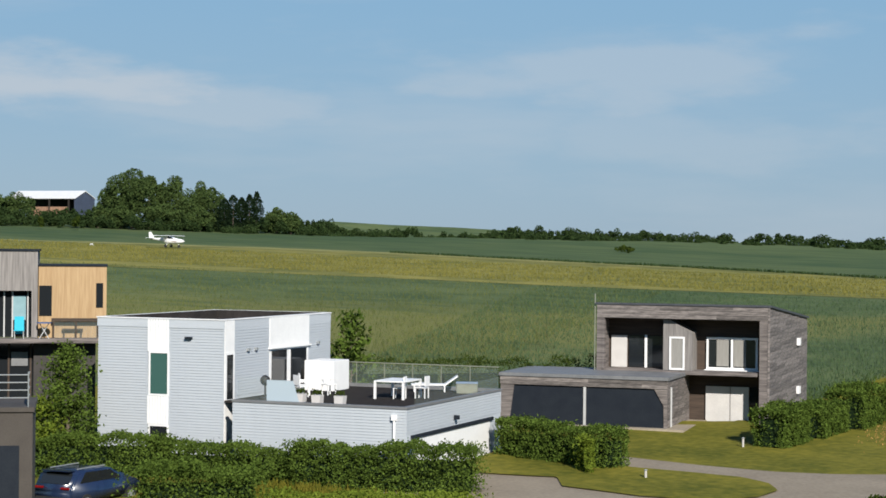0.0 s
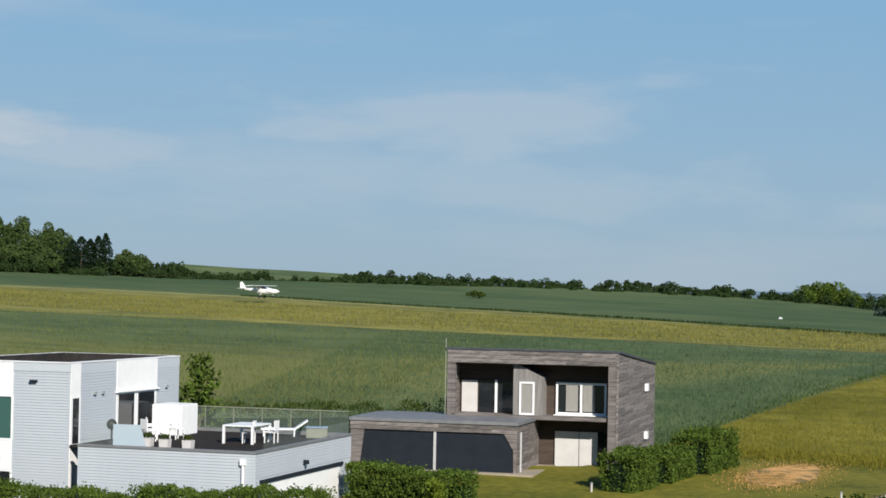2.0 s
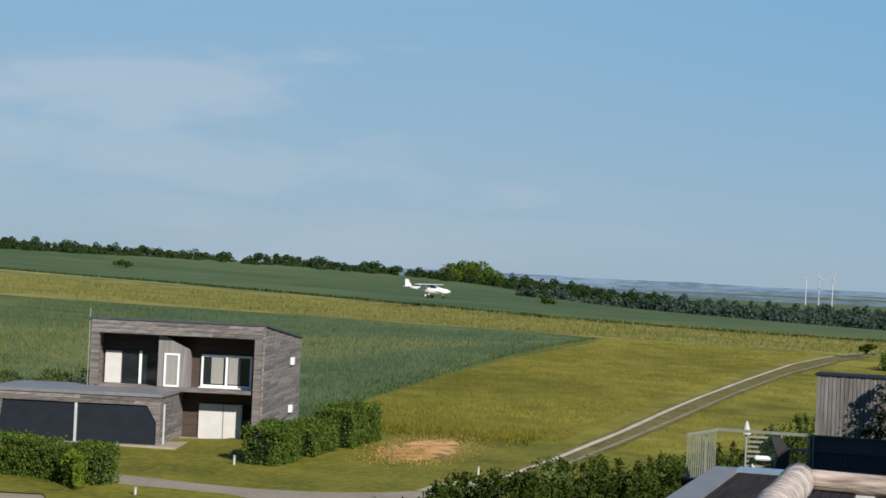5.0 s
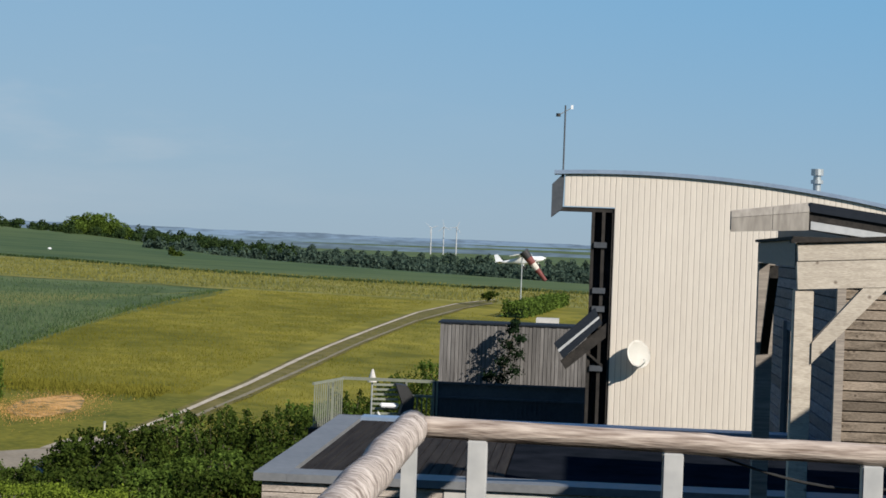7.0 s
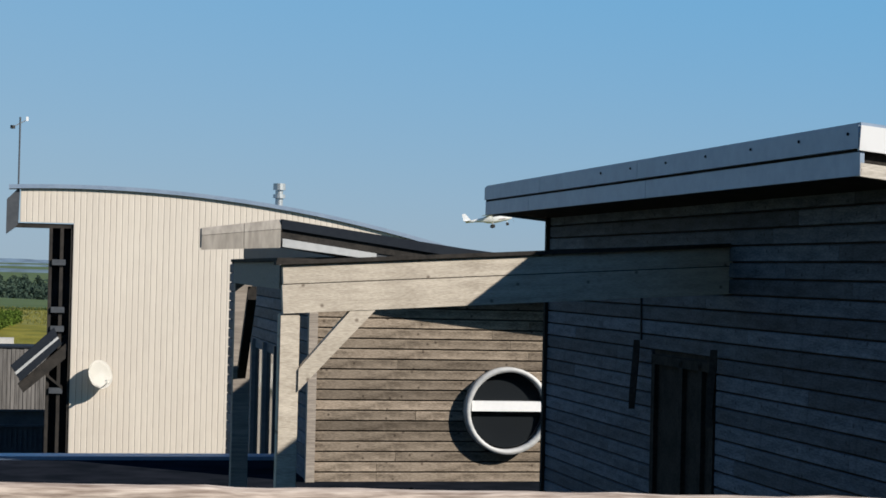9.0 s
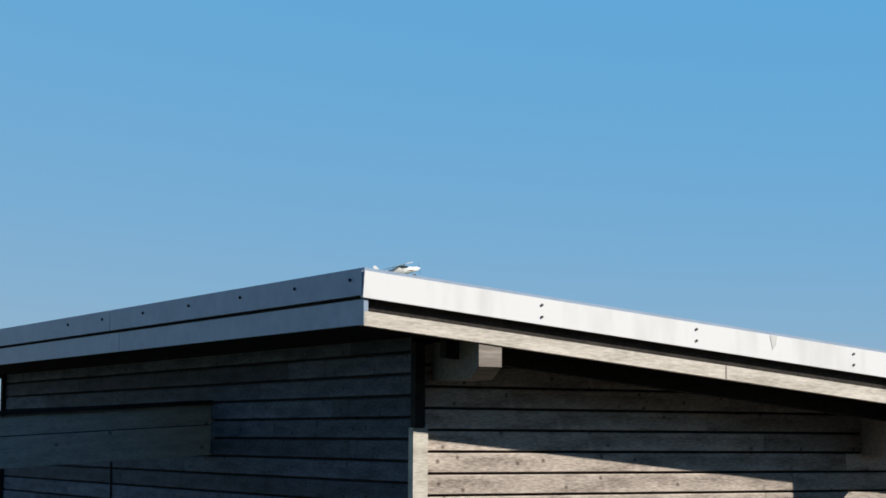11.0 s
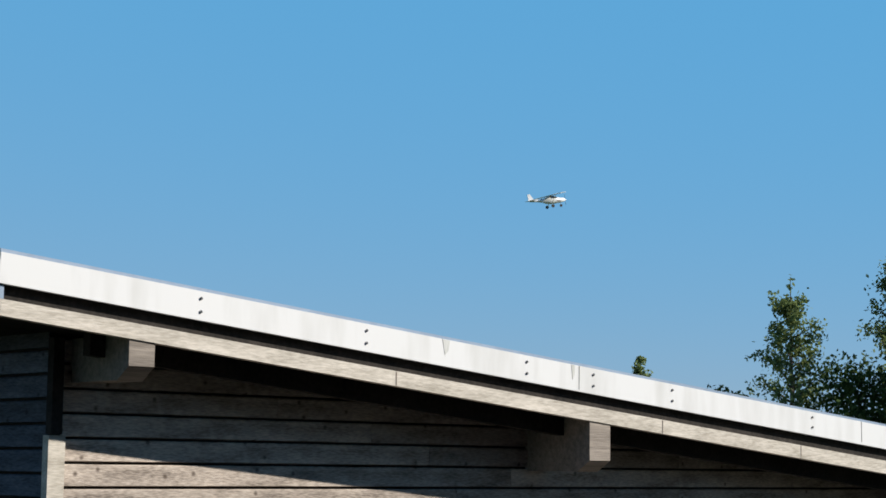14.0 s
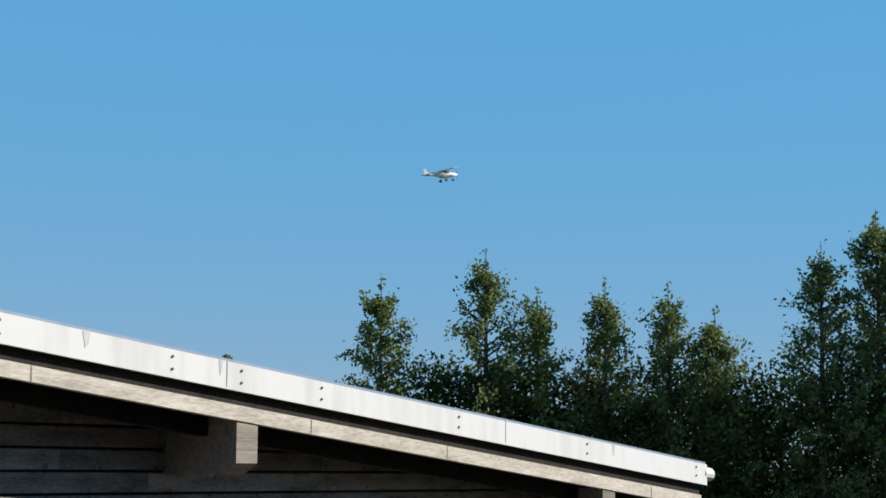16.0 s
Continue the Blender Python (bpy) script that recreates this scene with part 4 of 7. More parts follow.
for i in range(9):
    x = -4.46 + 0.1231 * i
    part("sheet", slab([(x, 31.005), (x + 0.004, 31.004), (x + 0.016, 31.0), (x + 0.107, 31.0), (x + 0.119, 31.004), (x + 0.1226, 31.005)], 10.19, cz_top(x) - 0.02, axis="z"), M["cream"], ch)
part("overhang", slab([(-4.44, 10.20), (-3.335, 10.20), (-3.335, cz_top(-3.3) - 0.04), (-4.44, cz_top(-4.44) - 0.04)], 31.0045, 31.55), M["darktimber"], ch, "box overhang beside the tall window")
rx = [-4.7 + 0.5 * i for i in range(27)]
part("roof", slab([(x, cz_top(x) - 0.03) for x in rx] + [(x, cz_top(x) + 0.055) for x in rx[::-1]], 30.93, 31.55), M["zinc"], ch, "curved grey roof with a thin edge")
# unseen rear block and roof, sized to throw shade on the deck behind
part("rear_wall", slab([(-1.2, -0.3), (8, -0.3), (8, cz_top(8) - 0.04)] + [(x, cz_top(x) - 0.04) for x in (6, 4, 2, 0, -1.2)], 31.605, 36.3), M["darktimber"], ch, "plain rear block")
part("rear_roof", slab([(x, cz_top(x) - 0.03) for x in rx[7:]] + [(x, cz_top(x) + 0.05) for x in rx[:6:-1]], 31.555, 36.3), M["zinc"], ch)
part("overhang_end", slab([(-4.50, 10.13), (-4.74, 9.94), (-4.74, 10.66), (-4.48, 10.92)], 31.02, 31.55), M["zincdark"], ch, "dark folded roof end")
part("soffit", box(-4.6, -3.3, 31.05, 31.55, 10.08, 10.17), M["darktimber"], ch)
for x in (-3.85, -3.62, -3.40):
    part("window_mullion", box(x, x + 0.07, 31.03, 31.2, 2, 10.08), M["darktimber"], ch, "dark tall window mullion")
part("side_glazing", box(-3.80, -3.36, 31.22, 31.3, 2, 10.08), M["glassdark"], ch, "dark tall glazing")
part("side_fin", box(-3.83, -3.34, 31.3, 32.4, 2, 10.08), M["darktimber"], ch)
for z in (9.3, 8.3, 7.9, 6.6):
    part("window_bracket", box(-3.78, -3.5, 30.98, 31.1, z, z + 0.12), M["zincdark"], ch)
aw = part("awning_window", slab([(-4.47, 7.03), (-4.36, 6.86), (-3.54, 7.66), (-3.62, 7.80)], 30.75, 31.0), M["anthracite"], ch, "open tilted awning panel")
part("awning_strip", slab([(-4.48, 7.05), (-4.45, 7.0), (-3.60, 7.77), (-3.625, 7.81)], 30.74, 30.752), M["zincpale"], aw, "pale panel edge")
part("awning_pane", slab([(-4.57, 7.18), (-4.47, 7.04), (-3.625, 7.81), (-3.70, 7.99)], 30.78, 31.0), M["anthracite"], aw, "dark glazed panel")
part("awning_frame", slab([(-4.42, 6.80), (-4.30, 6.62), (-3.45, 7.35), (-3.45, 7.66)], 30.85, 31.02), M["darktimber"], aw)
part("awning_strut", beam((-4.0, 31.0, 7.15), (-3.5, 31.0, 6.75), 0.05, 0.06), M["darktimber"], aw)
fl = thing("flue_pipe", DF @ pose(1.06, 31.6, 10.3), "short steel flue pipe with a cowl on the curved roof", "chimney")
part("pipe", rod((0, 0, 0), (0, 0, 0.75), 0.085, 14), M["steel"], fl)
part("cowl", rod((0, 0, 0.58), (0, 0, 0.66), 0.135, 14), M["steel"], fl)
part("cowl_top", rod((0, 0, 0.76), (0, 0, 0.90), 0.135, 14), M["steel"], fl)
wm = thing("weather_mast", DF @ pose(-4.51, 31.15, 10.9), "thin weather mast with cup anemometer and vane", "weather station")
part("pole", rod((0, 0, -0.3), (0, 0, 1.5), 0.018, 8), M["zincdark"], wm)
part("arm", rod((-0.12, 0, 1.3), (0.16, 0, 1.46), 0.01, 6), M["steel"], wm)
part("vane", box(0.12, 0.17, -0.01, 0.01, 1.42, 1.51), M["plasticwhite"], wm)
part("cups", rod((-0.15, 0, 1.25), (-0.15, 0, 1.32), 0.05, 8), M["black"], wm)

# satellite dish on the cream wall
sd = thing("satellite_dish", DF @ pose(-2.74, 30.72, 7.02), "round cream satellite dish on a wall bracket", "satellite dish")
bm = bmesh.new()
rings = []
for i in range(6):
    r = 0.31 * i / 5
    rings.append([bm.verts.new((r * math.cos(a) * 0.92, r * r * -0.55 + 0.02, r * math.sin(a))) for a in [2 * math.pi * j / 28 for j in range(28)]] if i else [bm.verts.new((0, 0.02, 0))])
for j in range(28):
    bm.faces.new((rings[0][0], rings[1][j], rings[1][(j + 1) % 28]))
    for i in range(1, 5):
        bm.faces.new((rings[i][j], rings[i + 1][j], rings[i + 1][(j + 1) % 28], rings[i][(j + 1) % 28]))
bmesh.ops.solidify(bm, geom=bm.faces[:], thickness=0.012)
bm.transform(Matrix.Rotation(0.5, 4, "Z") @ Matrix.Rotation(-0.3, 4, "X"))
part("reflector", bm, M["dishwhite"], sd, "", True)
part("wall_arm", rod((0, 0.03, -0.05), (0, 0.29, -0.2), 0.02, 8), M["steel"], sd)
part("receiver_arm", rod((0.05, -0.02, -0.28), (0.16, -0.36, -0.12), 0.012, 6), M["steel"], sd)
part("receiver", rod((0.15, -0.38, -0.12), (0.13, -0.30, -0.10), 0.028, 8), M["dishwhite"], sd)

# -- low flat-roofed house between --
SF = DF @ Matrix.Translation((-0.800, -1.920, 1.858)) @ Matrix.Scale(0.800, 4)
sh = thing("flat_roof_house", DF @ pose(-7.2, 8.8, 0), "low flat-roofed timber house with zinc roof edge", "house", frm=SF)
part("wall", box(-7.85, 6, 13.5, 21.4, -0.3, 6.15), M["darktimber"], sh, "dark backing wall")
part("roof", box(-7.6, 6, 13.9, 21.2, 6.15, 6.26), M["deck"], sh, "dark boarded flat roof")
for k in range(19):
    x = -7.55 + 0.14 * k
    part("roof_board", box(x, x + 0.128, 14.02, 21.0, 6.26, 6.285), M["deck"], sh)
# the roof's shaded part, painted as a flat black sheet
part("roof_membrane", box(-4.88, 6, 14.02, 21.0, 6.262, 6.282), M["shadesheet"], sh, "black sheet standing for shade on the roof")
part("zinc_edge", box(-8.0, -7.58, 13.4, 21.5, 6.22, 6.32), M["zincmid"], sh, "pale zinc roof edge")
part("zinc_edge", box(-7.578, 6, 13.4, 13.98, 6.22, 6.32), M["zincmid"], sh)
part("zinc_edge", box(-7.578, 6, 21.02, 21.5, 6.1, 6.34), M["zinc"], sh)
for k in range(12):
    z = 6.08 - 0.135 * k
    for a, c in cut_runs(-7.9, -5.6, rand):
        board(c - a, 0.135, M["weathered"], sh, ((a + c) / 2, 13.49, z))
part("side_panel", box(-5.6, 6, 13.45, 13.5, 2, 6.215), M["concrete"], sh, "pale rendered wall")

# -- unseen house wall added behind the viewer to cut sky light on the terrace --
own = box(-18, 1.5, -20, -11.2, -1, 15.5)
box(1.52, 10.5, -20, -11.2, -1, 12.8, own)
own.transform(DF)
me = mesh_of(own, "sky_block_wall")
me.materials.append(M["darktimber"])
tagged(new("sky_block_wall", me), "unseen dark wall added behind the terrace to block sky light", "wall", "", "structure")

# -- log railing in front --
lr = thing("log_railing", DF @ pose(-4.67, -1.75, 7.4), "barked round-log handrail on pale squared posts", "railing", frm=DF)


def log(p, q, r, n=14, seg=26, seed=1):
    """A slightly crooked log."""
    bm = bmesh.new()
    p, q = Vector(p), Vector(q)
    d = q - p
    s = d.normalized()
    u = s.orthogonal().normalized()
    w = s.cross(u)
    rows = []
    for i in range(seg + 1):
        c = p + d * (i / seg)
        wob = u * noise.noise((i * 0.35, seed, 0)) * r * 0.18 + w * noise.noise((i * 0.35, seed, 9)) * r * 0.18
        rr = r * (1 + 0.10 * noise.noise((i * 0.5, seed, 5)))
        rows.append([bm.verts.new(c + wob + (u * math.cos(a) + w * math.sin(a)) * rr * (1 + 0.05 * noise.noise((math.cos(a), math.sin(a), i * 0.7 + seed)))) for a in [2 * math.pi * j / n for j in range(n)]])
    for i in range(seg):
        for j in range(n):
            bm.faces.new((rows[i][j], rows[i][(j + 1) % n], rows[i + 1][(j + 1) % n], rows[i + 1][j]))
    bm.faces.new(rows[0])
    bm.faces.new(rows[-1])
    return bm


part("handrail", log((-4.70, -1.75, 8.505), (2.2, -1.75, 8.37), 0.046, seg=60), M["log"], lr, "long barked log handrail", True)
part("handrail", log((-4.67, -1.72, 8.50), (-4.60, -11.1, 8.48), 0.07, seg=60, seed=4), M["logback"], lr, "barked log handrail running back", True)
for k in range(8):
    x = -4.43 + 0.82 * k
    part("post", box(x, x + 0.085, -1.80, -1.72, 7.4, 8.462 - 0.0196 * (x + 4.67), bevel=0.005), M["zincpale"], lr, "pale grey squared post")
part("post", box(-4.70, -4.64, -1.84, -1.76, 7.4, 8.47), M["zincpale"], lr)
part("post", box(-4.66, -4.58, -4.3, -4.22, 7.4, 8.46), M["zincpale"], lr)
part("deck", box(-4.75, 0.4, -11.15, -1.66, 7.25, 7.4), M["deck"], lr, "dark terrace deck below the railing")
# unseen extension, added to keep ground bounce off the gable
part("deck", box(0.402, 9.5, -11.15, 0.44, 7.25, 7.4), M["deck"], lr)
cable = thing("slack_cable", DF @ pose(-3.4, -1.70, 8.44), "thin black cable hanging below the handrail", "cable", frm=DF)
pts = [(-3.42 + 0.05 * i, -1.70, 8.445 - 0.004 * i * 0.3 - 0.115 * math.sin(math.pi * i / 24)) for i in range(25)]
for p, q in zip(pts[::2], pts[2::2]):
    part("cable_run", rod(p, q, 0.006, 6), M["black"], cable)
tarp = thing("blue_cover", DF @ pose(-4.9, 6.0, 5.2), "crumpled blue plastic cover", "tarpaulin")
bm = box(-0.28, 0.30, -0.3, 0.3, 0, 0.72, bevel=0.05)
part("cover", bm, M["bluetarp"], tarp)
part("stand", box(-0.25, 0.27, -0.25, 0.25, -0.9, 0), M["zincpale"], tarp)


ROTORS = []


# ---- houses across the lane ----
def siding(thing_, plane, a, c, z0, z1, cuts=(), step=0.115, side=False):
    """Courses of white cladding on a wall, left open at windows; cuts are (a, c, z0, z1)."""
    z = z0
    while z < z1 - 0.05:
        spans = [(a, c)]
        for p, q, lo, hi in cuts:
            if z + step > lo + 0.02 and z < hi - 0.02:
                spans = [(s, e) for u, w in spans for s, e in ((u, min(w, p)), (max(u, q), w)) if e - s > 0.03]
        for s, e in spans:
            if side:
                board(e - s, step, M["whiteclad"], thing_, (plane, (s + e) / 2, z), math.pi / 2)
            else:
                board(e - s, step, M["whiteclad"], thing_, ((s + e) / 2, plane, z))
        z += step


WF = pose(-41.36, 61.58, 0, 0, 0, 5)
wh = thing("white_house", WF, "white clapboard flat-roofed house with roof terrace", "house")
part("wall", box(-5.9, -0.02, 0.03, 9.95, -0.4, 5.85), M["whiteclad"], wh, "pale blue-white clapboard walls")
for bx in ((-5.95, 0.0, -0.02, 0.16, 5.85, 6.2), (-5.95, 0.0, 9.8, 9.98, 5.85, 6.2), (-5.95, -5.78, 0.162, 9.798, 5.85, 6.2), (-0.17, 0.0, 0.162, 9.798, 5.85, 6.2)):
    part("parapet", box(*bx), M["whiteclad"], wh)
for bx in ((-5.98, 0.03, -0.05, 0.2, 6.2, 6.24), (-5.98, 0.03, 9.76, 10.0, 6.2, 6.24), (-5.98, -5.74, 0.2, 9.76, 6.2, 6.24), (-0.21, 0.03, 0.2, 9.76, 6.2, 6.24)):
    part("coping", box(*bx), M["whitepaint"], wh, "white parapet coping")
part("roof", box(-5.7, -0.2, 0.2, 9.7, 5.852, 5.87), M["rooffelt"], wh, "dark flat roof sheet")
part("upstand", box(-5.74, -0.22, 9.72, 9.757, 5.87, 6.235), M["rooffelt"], wh, "dark felt upstand inside the parapet")
part("upstand", box(-5.738, -5.70, 0.22, 9.70, 5.87, 6.235), M["rooffelt"], wh)
siding(wh, 0.03, -5.92, 0.0, 0.0, 6.19, [(-3.54, -2.53, 0.0, 6.3)])
siding(wh, -0.02, 0.04, 9.95, 3.1, 6.19, [(0.05, 0.86, 0, 7), (3.95, 7.71, 0, 7)], side=True)
for z0, z1 in ((4.87, 6.19), (1.89, 3.05)):
    part("panel", box(-3.54, -2.53, -0.006, 0.03, z0, z1), M["whiteclad"], wh, "pale backing of the ribbed panel")
    for k in range(8):
        x = -3.54 + 0.1265 * k
        part("panel_board", box(x, x + 0.108, -0.022, -0.006, z0, z1), M["whitepaint"], wh, "upright white panel board")
w = part("window", frame_ring(-3.48, -2.53, 3.06, 4.87, 0.07, -0.03, 0.04), M["whitepaint"], wh, "tall white-framed window")
part("pane", box(-3.41, -2.60, 0.0, 0.035, 3.13, 4.80), M["glassgreen"], w, "greenish window pane")
w = part("window", frame_ring(-3.48, -2.53, 0.3, 1.88, 0.07, -0.03, 0.04), M["whitepaint"], wh)
part("pane", box(-3.41, -2.60, 0.0, 0.035, 0.37, 1.81), M["glassdark"], w)
part("panel", box(-0.02, 0.015, 0.05, 0.86, 4.9, 6.19), M["whitepaint"], wh)
part("panel", box(-0.02, 0.015, 0.05, 0.86, -0.2, 2.9), M["whitepaint"], wh)
w = part("corner_window", box(-0.02, 0.03, 0.05, 0.86, 2.9, 4.9), M["whitepaint"], wh, "narrow white corner window")
part("pane", box(0.03, 0.04, 0.2, 0.7, 3.0, 4.8), M["glassdark"], w)
part("panel", box(-0.02, 0.03, 3.95, 7.71, 4.93, 6.19), M["whitepaint"], wh)
part("sill_band", box(-0.02, 0.12, 3.85, 7.8, 4.86, 4.93), M["whitepaint"], wh)
w = part("terrace_door", box(-0.02, 0.01, 3.97, 7.69, 3.05, 4.85), M["whitepaint"], wh, "white-framed sliding terrace door")
part("pane", box(0.01, 0.03, 4.15, 5.55, 3.45, 4.78), M["glassdark"], w)
part("pane", box(0.01, 0.03, 5.95, 7.45, 3.15, 4.78), M["glassdark"], w)
for y in (1.9, 2.6, 8.5):
    part("wall_lamp", box(0.0, 0.12, y, y + 0.14, 4.88, 5.0), M["steel"], wh)
part("wall_lamp", box(-1.75, -1.45, -0.14, 0.0, 5.42, 5.5), M["anthracite"], wh, "small dark wall lamp")
part("terrace_block", box(0.9, 8.36, -0.86, 9.6, -0.4, 2.898), M["whiteclad"], wh, "lower white block with garage")
part("terrace_kerb", box(0.9, 8.36, -0.86, -0.66, 2.9, 3.03), M["whiteclad"], wh)
part("terrace_kerb", box(8.2, 8.36, -0.658, 9.6, 2.9, 3.03), M["whiteclad"], wh)
siding(wh, -0.86, 0.88, 8.4, 0.5, 3.06)
siding(wh, 8.36, -0.86, 9.6, 2.1, 3.06, side=True)
part("deck_front", box(0.92, 8.16, -0.66, -0.022, 2.9, 2.98), M["deck"], wh)
part("deck", box(0.05, 8.2, -0.02, 9.4, 2.9, 2.98), M["deck"], wh, "dark terrace deck")
for bx in ((0.86, 8.42, -0.92, -0.68, 3.03, 3.12), (8.18, 8.42, -0.678, 9.62, 3.03, 3.12), (0.0, 8.178, 9.4, 9.62, 2.98, 3.12)):
    part("terrace_coping", box(*bx), M["zincmid"], wh, "grey terrace coping")
part("garage_door", box(8.36, 8.40, -0.2, 8.2, -0.3, 1.85), M["whitepaint"], wh, "white garage door")
part("garage_lintel", box(8.36, 8.46, -0.4, 8.5, 1.86, 2.0), M["anthracite"], wh, "dark garage door lintel")
part("downpipe", rod((7.9, -0.95, -0.2), (7.9, -0.95, 2.75), 0.05, 10), M["whitepaint"], wh, "white downpipe")
part("hopper", box(7.80, 8.0, -1.02, -0.89, 2.6, 2.82), M["whitepaint"], wh)
part("stair_head", box(0.5, 1.9, 6.3, 7.9, 2.98, 4.28, bevel=0.02), M["whitepaint"], wh, "white stair head box on the terrace")
part("garage_lamp", box(8.4, 8.6, 4.0, 4.15, 2.25, 2.42), M["anthracite"], wh)

gr = thing("glass_balustrade", WF @ pose(8.2, 9.4, 3.12), "clear glass terrace balustrade with thin rail", "balustrade")
for i in range(6):
    part("pane", box(-8.0 + 1.36 * i, -6.7 + 1.36 * i, 0.05, 0.065, 0, 0.88), M["glassclear"], gr)
    part("post", box(-8.03 + 1.36 * i, -8.0 + 1.36 * i, 0.03, 0.08, -0.05, 0.95), M["greensteel"], gr)
part("rail", box(-8.03, 0.12, 0.02, 0.09, 0.92, 0.96), M["greensteel"], gr)
for i in range(5):
    part("pane", box(0.09, 0.105, -9.3 + 1.9 * i, -7.5 + 1.9 * i, 0, 0.5), M["glassclear"], gr)
gp = thing("glass_screen", WF @ pose(0.95, -0.6, 2.98), "frosted glass wind screen on the terrace", "screen")
part("pane", box(0, 1.3, 0, 0.015, 0.12, 1.05), M["glassclear"], gp)
part("pane", slab([(1.30, 0.04), (2.75, 0.04), (2.45, 0.95), (1.30, 0.95)], 0, 0.015), M["frosted"], gp, "frosted blue-grey pane with a slanted edge")

tb = thing("garden_table", WF @ pose(5.0, 3.6, 2.98), "white garden table on the roof terrace", "table")
part("tabletop", box(0, 1.35, 0, 1.9, 0.70, 0.76, bevel=0.01), M["plasticwhite"], tb)
for x, y in ((0, 0), (1.26, 0), (0, 1.81), (1.26, 1.81)):
    part("leg", box(x, x + 0.09, y, y + 0.09, 0, 0.70), M["plasticwhite"], tb)


def garden_chair(m):
    c = thing("garden_chair", m, "white plastic garden chair on the terrace", "chair", "terrace chairs")
    part("seat", box(-0.24, 0.24, -0.24, 0.24, 0.42, 0.46, bevel=0.01), M["plasticwhite"], c)
    part("backrest", beam((-0.24, 0.24, 0.92), (0.24, 0.24, 0.92), 0.04, 0.42), M["plasticwhite"], c)
    for x in (-0.22, 0.18):
        for y in (-0.22, 0.20):
            part("leg", box(x, x + 0.04, y, y + 0.04, 0, 0.42), M["plasticwhite"], c)
        part("armrest", box(x, x + 0.045, -0.22, 0.24, 0.62, 0.65), M["plasticwhite"], c)
    return c


gc = garden_chair(WF @ pose(5.9, 4.2, 2.98, 0, 0, -80))
for x, y, r in ((6.6, 4.9, -90), (1.7, 3.9, 120), (2.5, 4.6, 60), (2.0, 3.0, 150)):
    copy_thing(gc, WF @ pose(x, y, 2.98, 0, 0, r))
sl = thing("sun_lounger", WF @ pose(5.0, 7.6, 2.98, 0, 0, 25), "white reclining sun lounger", "lounger")
part("bed", box(0, 1.5, 0, 0.65, 0.28, 0.34, bevel=0.01), M["plasticwhite"], sl)
part("backrest", beam((1.45, 0.32, 0.34), (2.0, 0.32, 0.72), 0.62, 0.06), M["plasticwhite"], sl)
for x in (0.1, 1.4):
    for y in (0.02, 0.57):
        part("leg", box(x, x + 0.06, y, y + 0.06, 0, 0.28), M["plasticwhite"], sl)
bq = thing("barbecue", WF @ pose(1.25, 1.2, 2.98), "black kettle barbecue under its lid", "barbecue")
bm = bmesh.new()
bmesh.ops.create_uvsphere(bm, u_segments=16, v_segments=10, radius=0.21, matrix=Matrix.Translation((0, 0, 0.78)))
part("kettle", bm, M["black"], bq, "", True)
part("stand", rod((0, 0, 0.1), (0, 0, 0.65), 0.04, 8), M["black"], bq)
part("base", rod((0, 0, 0), (0, 0, 0.1), 0.25, 12), M["black"], bq)
pot = thing("planter", WF @ pose(3.0, 0.9, 2.98), "square white planter with a small shrub", "planter", "terrace planters")
bm = slab([(-0.17, 0), (0.17, 0), (0.20, 0.34), (-0.20, 0.34)], -0.18, 0.18)
part("pot", bm, M["offwhite"], pot)
lv, lf = leaves(rng.normal(size=(90, 3)) * (0.12, 0.12, 0.08) + (0, 0, 0.44), 0.06)
soup("foliage", lv, lf, M["leaf_dark"], pot)
for x, y in ((3.9, 0.6), (4.9, 0.6)):
    copy_thing(pot, WF @ pose(x, y, 2.98))
og = thing("storage_box", WF @ pose(7.0, 7.8, 2.98, 0, 0, 20), "low grey-green storage box on the terrace", "box")
part("box_body", box(0, 0.9, 0, 0.5, 0, 0.42, bevel=0.02), M["greensteel"], og)
part("lid", box(-0.02, 0.92, -0.02, 0.52, 0.422, 0.48, bevel=0.01), M["zinc"], og)

# -- grey timber house with garage --
GF = pose(-34.52, 84.37, 0, 0, 0, 7.5)
gh = thing("grey_house", GF @ pose(0, 0, 0.4), "weathered grey timber house with a deep upper loggia", "house", frm=GF)


def plank_wall(thing_, plane, a, c, z0, top, side=False, step=0.19, runs=8.0):
    """Courses of weathered planks; top gives the wall's height along it."""
    z = z0
    while z < max(top(a), top(c)) - 0.06:
        for u, w in cut_runs(a, c, rand, runs):
            while w - u > 0.4 and z + step > top(w) + 0.04:
                w -= 0.3
            if z + step > top(w) + 0.08:
                continue
            w = round(w, 1) if w < c else w
            if side:
                board(w - u, step, M["farplank"], thing_, (plane, (u + w) / 2, z), math.pi / 2)
            else:
                board(w - u, step, M["farplank"], thing_, ((u + w) / 2, plane, z))
        z += step


def slope_top(y):
    return 6.48 - 0.0756 * y


part("side_wall", slab([(0, -0.3), (12.3, -0.3), (12.3, 5.55), (0, 6.48)], 8.33, 8.56, axis="x"), M["farboard"], gh, "weathered grey timber side wall")
plank_wall(gh, 8.56, 0.06, 12.3, 0.3, slope_top, True)
part("corner_batten", box(8.50, 8.60, -0.03, 0.06, -0.3, 6.46), M["farplank"], gh, "grey corner batten")
part("left_wall", slab([(0, -0.3), (12.3, -0.3), (12.3, 5.55), (0, 6.48)], 0.02, 0.28, axis="x"), M["farboard"], gh)
part("rear_wall", box(0.28, 8.33, 12.0, 12.3, -0.3, 5.55), M["farboard"], gh)
